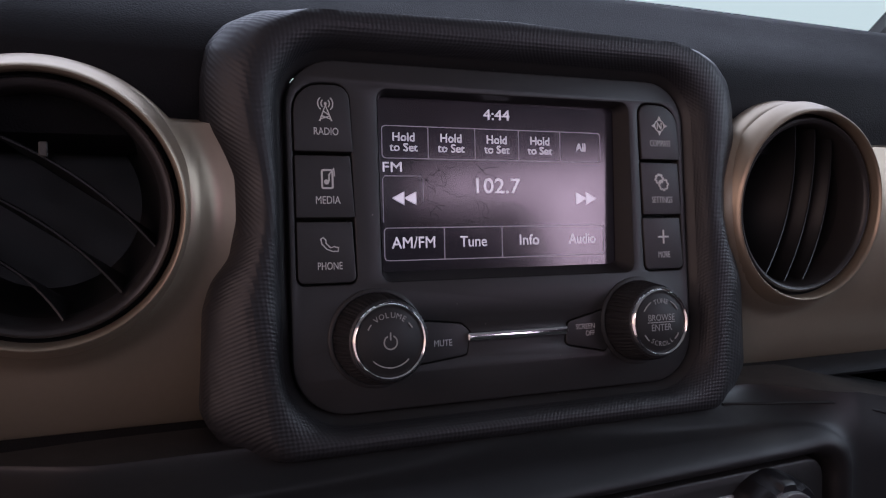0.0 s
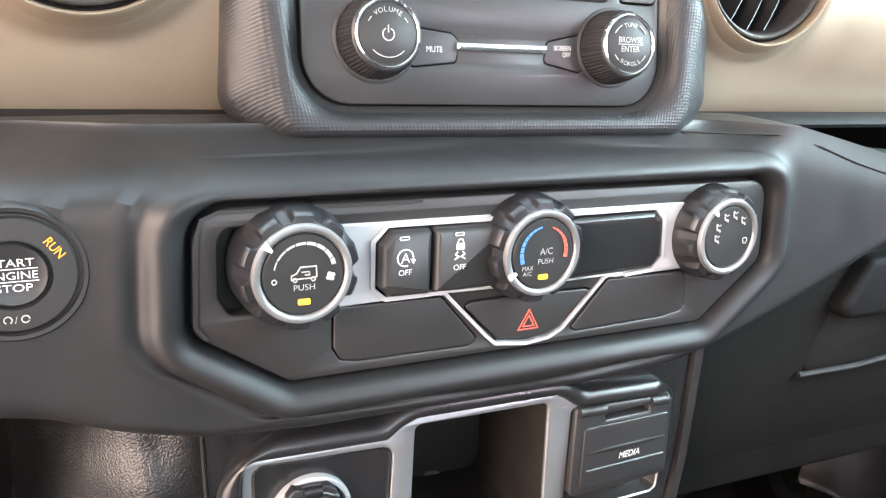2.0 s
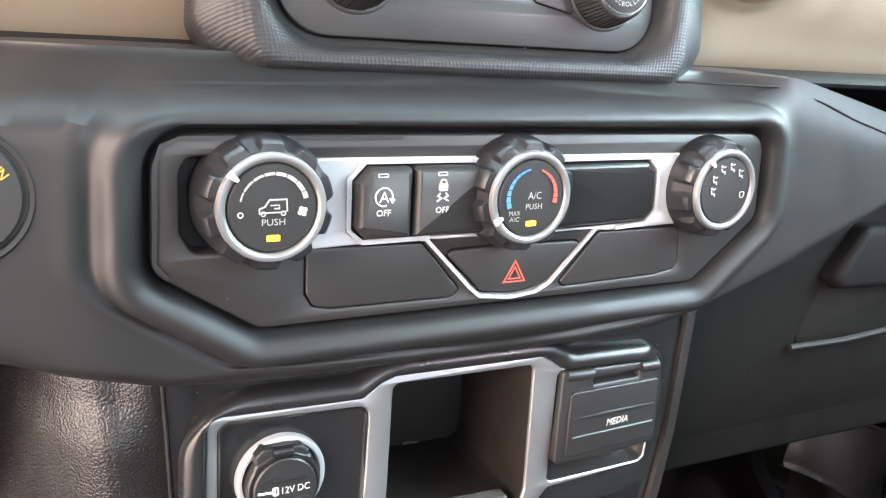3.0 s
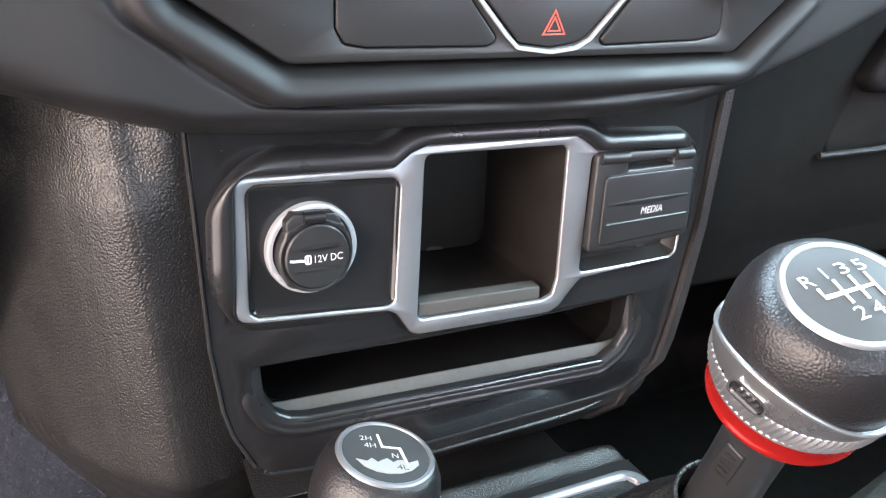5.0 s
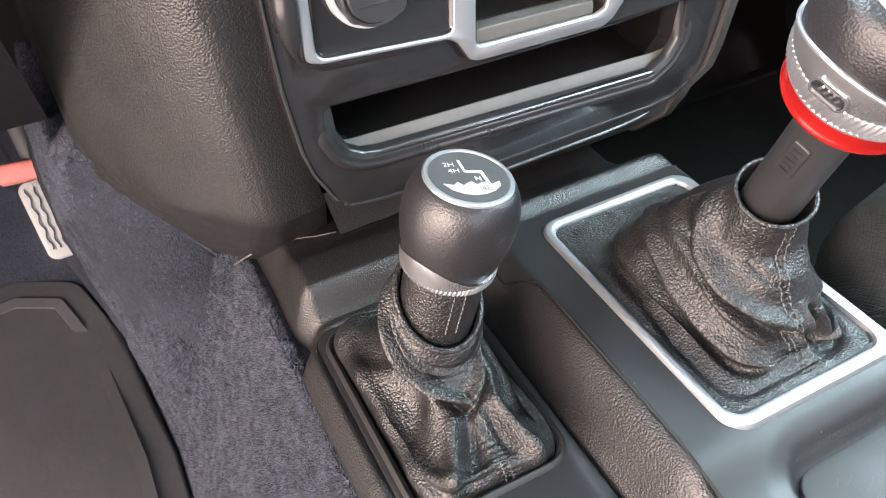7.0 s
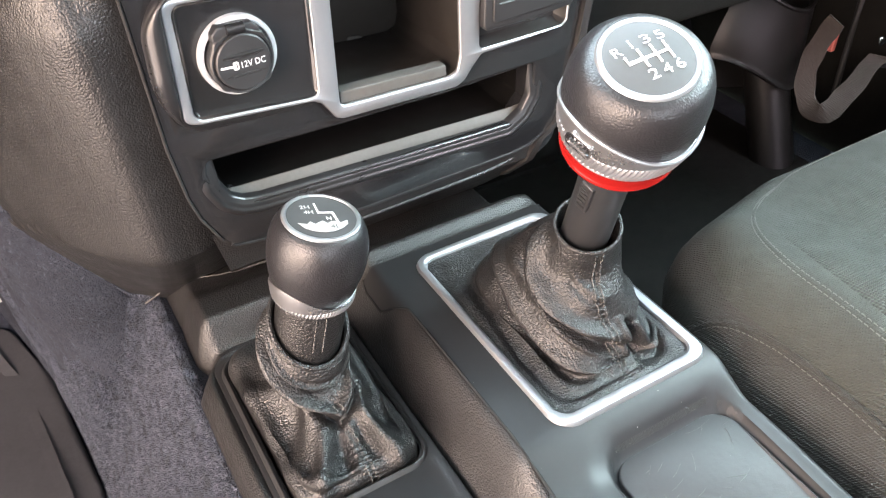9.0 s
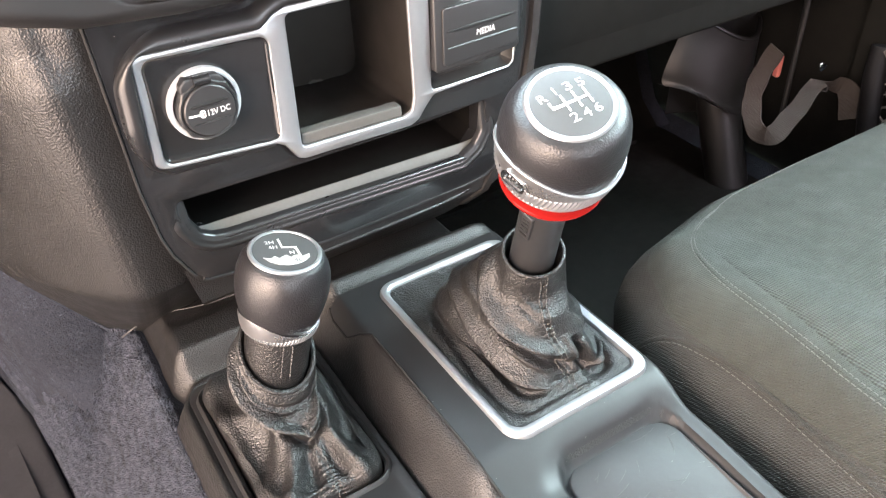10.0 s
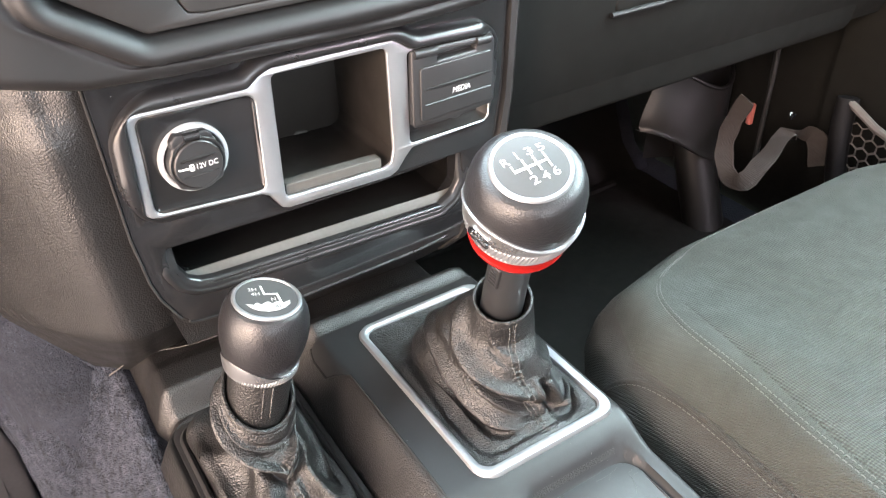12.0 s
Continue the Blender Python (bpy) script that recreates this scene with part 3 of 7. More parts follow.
RADIO_BUTTONS = [("RADIO", 0.7372, 0.7640, True, True, False), ("MEDIA", 0.7115, 0.7364, True, False, False), ("PHONE", 0.6862, 0.7107, True, False, True),
        ("COMPASS", 0.7372, 0.7632, False, True, False), ("SETTINGS", 0.7117, 0.7364, False, False, False), ("MORE", 0.6865, 0.7109, False, False, True)]
MUTE = fillet([(0.1075, 0.6518), (0.1318, 0.6545), (0.1335, 0.6645), (0.1295, 0.6680), (0.1115, 0.6700)], 0.0025)
SCROFF = fillet([(0.1786, 0.6555), (0.2010, 0.6510), (0.2030, 0.6708), (0.1805, 0.6658)], 0.0025)
FACEP = offset(FACE, -0.0004)
b = Build()
plate(b, FACEP, [RECESS, face_hole(0.6858, 0.7644, True, True, True), face_hole(0.6861, 0.7636, False, True, True), MUTE, SCROFF], on_radio, 0.0, -0.014, 0.0006, hole_bottom=-0.012)
# screen well
b.loft([[on_radio(x, z, 0.0) for x, z in RECESS], [on_radio(x, z, -0.004) for x, z in rect(0.0968, 0.2160, 0.6871, 0.7623, 0.004)], [on_screen(x, z, 0.0005) for x, z in SCREEN]])
part("face_plate", b, M_face, radio, "satin black radio face")

for word, z0, z1, left, top, bottom in RADIO_BUTTONS:
    o = offset(face_hole(z0, z1, left, top, bottom), -0.00035)
    b = Build()
    slab(b, o, on_radio, 0.0006, -0.006, 0.0004)
    key = part("key", b, M_face, radio, f"black key marked {word}")
    cx = 0.0742 if left else 0.2337
    cz = (z0 + z1) / 2
    on_key = lambda u, v, h=0.0: on_radio(u, v, h + 0.0007)
    part("lettering", lettering(word, on_key, cx, cz - 0.0052, 0.0029, 0.0098 if left else (0.0116 if word != "MORE" else 0.0066)), M_white, key)
    b = Build()
    iz = cz + 0.0030
    if word == "RADIO":
        ribbon(b, [(cx - 0.0024, iz - 0.0042), (cx, iz + 0.0020), (cx + 0.0024, iz - 0.0042)], 0.0005, on_key)
        ribbon(b, [(cx - 0.0016, iz - 0.0022), (cx + 0.0020, iz - 0.0034)], 0.0004, on_key)
        ribbon(b, [(cx + 0.0016, iz - 0.0022), (cx - 0.0020, iz - 0.0034)], 0.0004, on_key)
        ribbon(b, [(cx - 0.0009, iz - 0.0004), (cx + 0.0014, iz - 0.0018)], 0.0004, on_key)
        disc(b, circle(cx, iz + 0.0026, 0.0006, 12), on_key)
        for r in (0.0017, 0.0030):
            ribbon(b, arc(cx, iz + 0.0026, r, -50, 50), 0.0004, on_key)
            ribbon(b, arc(cx, iz + 0.0026, r, 130, 230), 0.0004, on_key)
    elif word == "MEDIA":
        ribbon(b, rect(cx - 0.0022, cx + 0.0020, iz - 0.0036, iz + 0.0034, 0.0006, 3), 0.0007, on_key, closed=True)
        disc(b, circle(cx - 0.0004, iz - 0.0012, 0.0010, 12), on_key)
        ribbon(b, [(cx + 0.0006, iz - 0.0010), (cx + 0.0006, iz + 0.0016), (cx + 0.0026, iz + 0.0040), (cx + 0.0028, iz + 0.0010)], 0.0005, on_key)
    elif word == "PHONE":
        ribbon(b, [(cx - 0.0034, iz + 0.0022), (cx - 0.0030, iz + 0.0002), (cx - 0.0010, iz - 0.0018), (cx + 0.0012, iz - 0.0026), (cx + 0.0034, iz - 0.0026), (cx + 0.0036, iz - 0.0012), (cx + 0.0018, iz - 0.0008), (cx + 0.0004, iz - 0.0012), (cx - 0.0014, iz + 0.0006), (cx - 0.0014, iz + 0.0018), (cx - 0.0024, iz + 0.0028)], 0.0004, on_key, closed=True)
    elif word == "COMPASS":
        ribbon(b, circle(cx, iz, 0.0026, 28), 0.0004, on_key, closed=True)
        for a in range(4):
            an = math.pi / 2 * a
            p = [(cx + math.cos(an) * 0.0046, iz + math.sin(an) * 0.0046), (cx + math.cos(an + 0.35) * 0.0028, iz + math.sin(an + 0.35) * 0.0028), (cx + math.cos(an - 0.35) * 0.0028, iz + math.sin(an - 0.35) * 0.0028)]
            disc(b, p, on_key)
        ribbon(b, [(cx - 0.0011, iz - 0.0015), (cx - 0.0011, iz + 0.0015), (cx + 0.0011, iz - 0.0015), (cx + 0.0011, iz + 0.0015)], 0.0006, on_key)
    elif word == "SETTINGS":
        for gx, gz, r in ((cx - 0.0012, iz + 0.0014, 0.0017), (cx + 0.0012, iz - 0.0012, 0.0021)):
            pts = [(gx + (r + (0.0006 if k % 4 < 2 else 0)) * math.cos(2 * math.pi * k / 32), gz + (r + (0.0006 if k % 4 < 2 else 0)) * math.sin(2 * math.pi * k / 32)) for k in range(32)]
            ribbon(b, pts, 0.0006, on_key, closed=True)
    else:
        ribbon(b, [(cx - 0.0030, iz), (cx + 0.0030, iz)], 0.0008, on_key)
        ribbon(b, [(cx, iz - 0.0032), (cx, iz + 0.0032)], 0.0008, on_key)
    part("icon", b, M_white, key)

for word, o, tx, tz in (("MUTE", MUTE, 0.1207, 0.6603), ("SCREEN OFF", SCROFF, 0.1893, 0.6615)):
    b = Build()
    slab(b, offset(o, -0.00035), on_radio, 0.0003, -0.006, 0.0004)
    key = part("key", b, M_face, radio, f"black key marked {word}")
    if word == "MUTE":
        part("lettering", lettering(word, on_radio, tx, tz, 0.0026, 0.0080, h=0.0007), M_white, key)
    else:
        part("lettering", lettering("SCREEN", on_radio, tx, tz + 0.0015, 0.0023, 0.0098, h=0.0007), M_white, key)
        part("lettering", lettering("OFF", on_radio, tx + 0.0024, tz - 0.0016, 0.0023, 0.0046, h=0.0007), M_white, key)
b = Build()
slab(b, fillet([(0.1312, 0.6600), (0.1795, 0.6600), (0.1805, 0.6640), (0.1312, 0.6640)], 0.0012), on_radio, 0.0026, -0.004, 0.0016, 5)
part("chrome_bar", b, M_chrome, radio, "bright chrome bar")

# lit screen
M_lcd = mat("lit_lcd_glass", (0.012, 0.010, 0.014), 0.145, spec=0.8, vary=0.3, emit=(0.30, 0.24, 0.30, 0.05))
M_lcdtext = mat("lit_lcd_white", (0.5, 0.5, 0.5), 0.3, emit=(0.95, 0.92, 1.0, 4.0))
M_lcdline = mat("lit_lcd_line", (0.2, 0.2, 0.2), 0.3, emit=(0.75, 0.66, 0.78, 1.6))
M_lcdkey = mat("lit_lcd_key", (0.012, 0.010, 0.014), 0.145, spec=0.8, emit=(0.22, 0.18, 0.26, 0.12))
b = Build()
b.cap(b.ring([on_screen(x, z, 0.0) for x, z in offset(SCREEN, 0.001)]))
screen = part("screen", b, M_lcd, radio, "glossy lit touch screen showing an FM station")
for s, x, z, cap, w in (("4:44", 0.1538, 0.7556, 0.0046, 0.0130), ("All", 0.1969, 0.7425, 0.0036, 0.0050), ("FM", 0.1047, 0.7320, 0.0040, 0.0084), ("102.7", 0.1541, 0.7245, 0.0064, 0.0215),
                        ("AM/FM", 0.1135, 0.7004, 0.0048, 0.0195), ("Tune", 0.1414, 0.7004, 0.0046, 0.0128), ("Info", 0.1691, 0.7006, 0.0046, 0.0098), ("Audio", 0.1968, 0.7006, 0.0046, 0.0142)):
    part("lettering", lettering(s, on_screen, x, z, cap, w, h=0.0002), M_lcdtext, screen)
for x in (0.1100, 0.1317, 0.1537, 0.1754):
    part("lettering", lettering("Hold", on_screen, x, 0.7447, 0.0036, 0.0097, h=0.0002), M_lcdtext, screen)
    part("lettering", lettering("to Set", on_screen, x, 0.7404, 0.0034, 0.0125, h=0.0002), M_lcdtext, screen)
for s, x in ((-1, 0.1097), (1, 0.1994)):
    b = Build()
    for dx in (-0.0027, 0.0027):
        disc(b, [(x + dx + s * 0.0026, 0.7190), (x + dx - s * 0.0027, 0.7190 + 0.0027), (x + dx - s * 0.0027, 0.7190 - 0.0027)], on_screen, 0.0003)
    part("seek_arrow", b, M_lcdtext, screen)
for o in (rect(0.1004, 0.2075, 0.7357, 0.7492, 0.0016, 3), rect(0.1006, 0.2085, 0.6930, 0.7066, 0.0016, 3)):
    b = Build()
    ribbon(b, o, 0.0003, on_screen, closed=True, h1=0.0002)
    part("row_outline", b, M_lcdline, screen)
b = Build()
ribbon(b, [(0.1004, 0.7090), (0.1004, 0.7270), (0.1014, 0.7283), (0.1174, 0.7283), (0.1183, 0.7272), (0.1183, 0.7180)], 0.00025, on_screen, h1=0.0002)
part("arrow_outline", b, M_lcdline, screen)
for xs_, z_0, z_1 in (((0.1211, 0.1431, 0.1646, 0.1859), 0.7360, 0.7489), ((0.1277, 0.1554), 0.6933, 0.7063)):
    for x in xs_:
        b = Build()
        ribbon(b, [(x, z_0), (x, z_1)], 0.00028, on_screen, h1=0.0002)
        part("divider", b, M_lcdline, screen)
for x_0, x_1, z_0 in ((0.1010, 0.1207, 0.7362), (0.1215, 0.1427, 0.7362), (0.1435, 0.1642, 0.7362), (0.1650, 0.1855, 0.7362), (0.1010, 0.1273, 0.6935), (0.1281, 0.1550, 0.6935)):
    b = Build()
    disc(b, rect(x_0, x_1, z_0, z_0 + 0.0125, 0.0008, 2), on_screen, 0.00012)
    part("key_tile", b, M_lcdkey, screen)
b = Build()
rnd = random.Random(4)
for k in range(26):
    x, z = rnd.uniform(0.113, 0.150), rnd.uniform(0.7085, 0.7345)
    pts = [(x, z)]
    an = rnd.uniform(0, 6.28)
    for j in range(rnd.randint(3, 6)):
        an += rnd.uniform(-0.9, 0.9)
        x, z = x + 0.0022 * math.cos(an), min(0.7350, max(0.7075, z + 0.0016 * math.sin(an)))
        pts.append((x, z))
    ribbon(b, pts, 0.00013, on_screen, h1=0.00008)
tagged(part("crack_pattern", b, M_dark, screen, "fine crazed pattern of the screen background"), kind="stuff")


def on_frame(m):
    return lambda u, v, h=0.0: m @ Vector((u, v, h))


def radio_knob(name, cx, cz, label):
    """A knurled knob with a chrome ring and a printed cap."""
    o = on_radio(cx, cz)
    m = axis_frame(o, (0, -0.990, 0.139))
    front = 0.0175
    b = Build()
    lathe(b, [(0.0200, -0.004), (0.0200, 0.0006), (0.0190, 0.0012), (0.0186, 0.0012)], m, 64, cap=False)
    body = Build()
    ribs = lambda a, i: (0.00022 * (1 if math.sin(a * 60) > 0 else -1) * (1 if 0 < i < 5 else 0))
    lathe(body, [(0.0178, 0.0), (0.0180, 0.0008), (0.0178, 0.0045), (0.0170, 0.010), (0.0162, 0.0142), (0.0158, 0.0155), (0.0150, 0.0160)], m, 240, ribs)
    knob = part(name, body, M_knob, radio, label, sharp=25)
    part("collar", b, M_face, knob)
    b = Build()
    lathe(b, [(0.0155, 0.0135), (0.0152, 0.0158), (0.0147, 0.0172), (0.0140, 0.0177), (0.0134, 0.0172), (0.0131, 0.0160)], m, 72, cap=False)
    part("ring", b, M_chrome, knob, "thin chrome ring")
    b = Build()
    lathe(b, [(0.0133, 0.0150), (0.0132, 0.0164), (0.0124, 0.0170), (0.0006, 0.0172)], m, 64)
    part("cap", b, M_cap, knob, "matt black cap")
    on_cap = on_frame(m @ Matrix.Translation((0, 0, 0.0173)))
    b = Build()
    if "volume" in name:
        word, r = "VOLUME", 0.0100
        ribbon(b, arc(0, -0.0004, 0.0026, 115, 425, 20), 0.0005, on_cap)
        ribbon(b, [(0, 0.0004), (0, 0.0034)], 0.0005, on_cap)
        ribbon(b, arc(0, 0, 0.0100, 225, 315), 0.0004, on_cap)
        words = [(word, r, 90, 13.5)]
    else:
        words = [("TUNE", 0.0094, 90, 13), ("SCROLL", -0.0094, 270, 13)]
        ribbon(b, [(-0.0072, 0.0), (0.0072, 0.0)], 0.00035, on_cap)
        for a0, a1 in ((120, 150), (30, 60), (210, 228), (312, 330)):
            ribbon(b, arc(0, 0, 0.0103, a0, a1), 0.0004, on_cap)
        part("lettering", lettering("BROWSE", on_cap, 0, 0.0021, 0.0028, 0.0140), M_grey, knob)
        part("lettering", lettering("ENTER", on_cap, 0, -0.0022, 0.0028, 0.0108), M_grey, knob)
    if "volume" in name:
        for a0, a1 in ((138, 152), (28, 42)):
            ribbon(b, arc(0, 0, 0.0100, a0, a1), 0.0004, on_cap)
    part("marks", b, M_grey, knob)
    for word, r, mid, step in words:
        for i, ch in enumerate(word):
            a = radians(mid + (-(i - (len(word) - 1) / 2) if r > 0 else (i - (len(word) - 1) / 2)) * step)
            part("letter", lettering(ch, on_cap, abs(r) * math.cos(a), abs(r) * math.sin(a), 0.0021, turn=a - math.pi / 2 if r > 0 else a + math.pi / 2), M_grey, knob)


radio_knob("volume_knob", 0.0925, 0.6642, "knurled black knob with chrome ring")
radio_knob("tune_knob", 0.2178, 0.6640, "knurled black knob with chrome ring")


# ---- climate control panel ----
climate = thing("climate_control_panel", "black climate panel with three ringed dials and silver trim", "control panel")
DIALS = [("fan_dial", 0.0437, 0.5765), ("temperature_dial", 0.1531, 0.5753), ("mode_dial", 0.2662, 0.5740)]
POCKET = fillet([(0.0146, 0.5650), (0.0188, 0.5572), (0.045, 0.5565), (0.045, 0.5940), (0.0170, 0.5924), (0.0148, 0.5870)], 0.005)
BTNS = fillet([(0.0786, 0.5634), (0.0837, 0.5588), (0.1400, 0.5582), (0.1400, 0.5882), (0.0843, 0.5888), (0.0784, 0.5826)], 0.002)
BLANK = fillet([(0.1660, 0.5566), (0.2286, 0.5577), (0.2340, 0.5635), (0.2325, 0.5825), (0.2270, 0.5877), (0.1660, 0.5877)], 0.002)
LBLANK = fillet([(0.0607, 0.5375), (0.0640, 0.5318), (0.0726, 0.5302), (0.1254, 0.5293), (0.1312, 0.5317), (0.1111, 0.5552), (0.0625, 0.5564), (0.0607, 0.5548)], 0.003)
RBLANK = fillet([(0.1830, 0.5308), (0.1861, 0.5283), (0.2421, 0.5290), (0.2541, 0.5308), (0.2565, 0.5340), (0.2550, 0.5505), (0.2515, 0.5535), (0.2035, 0.5540)], 0.003)
HAZ = fillet([(0.1224, 0.5485), (0.1254, 0.5508), (0.1437, 0.5513), (0.1908, 0.5505), (0.1940, 0.5485), (0.1745, 0.5316), (0.1695, 0.5296), (0.1571, 0.5281), (0.1410, 0.5302)], 0.003)

b = Build()
plate(b, offset(CLIMATE, -0.0006), [POCKET, BTNS, BLANK, LBLANK, RBLANK, HAZ], on_climate, 0.0, -0.012, 0.0010)
part("face_plate", b, M_face, climate, "satin black panel face")
b = Build()
slab(b, offset(CLIMATE, -0.002), on_climate, -0.0095, -0.014, 0.001)
part("back_plate", b, M_dark, climate)
# raised lip at the left end of the panel
b = Build()
ribbon(b, [(0.1, 0.5990), (0.0155, 0.5992), (0.0092, 0.5966), (0.0070, 0.5900), (0.0056, 0.5545), (0.0098, 0.5488)], 0.0016, on_climate, -0.001, 0.0008)
part("lip", b, M_face, climate)

# silver trim: a band with two windows and a V below
TRIM = fillet([(0.0600, 0.5560), (0.1101, 0.5571), (0.1165, 0.5563), (0.2000, 0.5554), (0.2082, 0.5543), (0.2511, 0.5550), (0.2500, 0.5902), (0.0600, 0.5914)], 0.0012)
W1 = offset(BTNS, 0.0006)
W2 = offset(BLANK, 0.0006)
b = Build()
plate(b, TRIM, [W1, W2], on_climate, 0.0014, -0.002, 0.0005)
ribbon(b, fillet([(0.1085, 0.5567), (0.1122, 0.5568, 0.001), (0.1349, 0.5332, 0.003), (0.1402, 0.5286, 0.004), (0.1571, 0.5263, 0.02), (0.1705, 0.5277, 0.010), (0.1775, 0.5312, 0.006), (0.2010, 0.5552, 0.001), (0.2035, 0.5553)], 0.003)[:-1], 0.0016, on_climate, -0.001, 0.0013)
part("silver_trim", b, M_plate, climate, "satin silver trim band")
# raised chamfer rails at both ends of the band
b = Build()
ribbon(b, [(0.1400, 0.5895), (0.0838, 0.5899), (0.0772, 0.5831), (0.0774, 0.5628), (0.0832, 0.5577), (0.1130, 0.5577)], 0.0018, on_climate, 0.0, 0.0030)
ribbon(b, [(0.1660, 0.5889), (0.2276, 0.5889), (0.2337, 0.5830), (0.2353, 0.5630), (0.2293, 0.5566), (0.2120, 0.5556)], 0.0018, on_climate, 0.0, 0.0030)
part("trim_rail", b, M_plate, climate)

# push buttons

for name, x0, x1 in (("idle stop", 0.0790, 0.1030), ("traction", 0.1035, 0.1396)):
    cut = 0.0050 if name == "idle stop" else 0.0
    o = fillet([(x0 + cut, 0.5592), (x1, 0.5590), (x1, 0.5880), (x0 + 1.1 * cut, 0.5882)] + ([(x0, 0.5882 - 1.1 * cut), (x0, 0.5592 + cut)] if cut else []), 0.0018)
    b = Build()
    rings = []
    for d, h in ((0, -0.008), (0, 0.0030), (-0.0005, 0.0058), (-0.0016, 0.0076), (-0.0030, 0.0082)):
        rings.append([on_climate(u, v, h) for u, v in offset(o, d)])
    b.loft(rings, cap1=True)
    btn = part("push_button", b, M_face, climate, f"black {name} push button with white icon")
    cx = 0.0898 if name == "idle stop" else 0.1155
    top = lambda u, v, h=0.0: on_climate(u, v + 0.0052, h + 0.0083)
    part("lettering", lettering("OFF", top, cx, 0.5655, 0.0025, 0.0060), M_white, btn)
    b = Build()
    ribbon(b, rect(cx - 0.0026, cx + 0.0014, 0.5796, 0.5808, 0.0003, 2), 0.0003, top, closed=True)
    if name == "idle stop":
        ribbon(b, arc(cx, 0.5718, 0.0036, -20, 290, 24), 0.00055, top)
        disc(b, [(cx + 0.0048, 0.5708), (cx + 0.0022, 0.5712), (cx + 0.0036, 0.5690)], top)
    else:
        ribbon(b, [(cx - 0.0014, 0.5762), (cx - 0.0009, 0.5778), (cx + 0.0009, 0.5778), (cx + 0.0014, 0.5762)], 0.0005, top)
        disc(b, rect(cx - 0.0020, cx + 0.0020, 0.5732, 0.5762, 0.0005, 2), top)
        for s in (-1, 1):
            ribbon(b, [(cx + s * 0.0012, 0.5724), (cx + s * 0.0022, 0.5712), (cx + s * 0.0006, 0.5702), (cx + s * 0.0026, 0.5690)], 0.0006, top)
    part("icon", b, M_white, btn)
    if name == "idle stop":
        part("letter", lettering("A", top, cx, 0.5718, 0.0042), M_white, btn)

b = Build()
o = offset(BLANK, -0.0004)
b.loft([[on_climate(u, v, h) for u, v in offset(o, d)] for d, h in ((0, -0.008), (0, 0.0012), (-0.0008, 0.0030), (-0.0020, 0.0040), (-0.0030, 0.0042))], cap1=True)
part("blank_cover", b, M_hood, climate, "satin black blank cover")
for o, lab in ((LBLANK, "black blank cover"), (RBLANK, "black blank cover"), (HAZ, "black hazard button with a red triangle")):
    b = Build()
    slab(b, offset(o, -0.0004), on_climate, 0.0006, -0.008, 0.0008)
    p = part("hazard_button" if o is HAZ else "blank_cover", b, M_face, climate, lab)
    if o is HAZ:
        b = Build()
        up = lambda u, v, h=0.0: on_climate(u, v, h + 0.0007)
        for r, w in ((0.0064, 0.0007), (0.0036, 0.0006)):
            c = (0.1580, 0.5368)
            ribbon(b, [(c[0] + r * math.cos(a), c[1] + r * math.sin(a)) for a in (math.pi / 2, math.pi * 7 / 6, math.pi * 11 / 6)], w, up, closed=True)
        part("triangle", b, M_redprint, p, "red warning triangle")


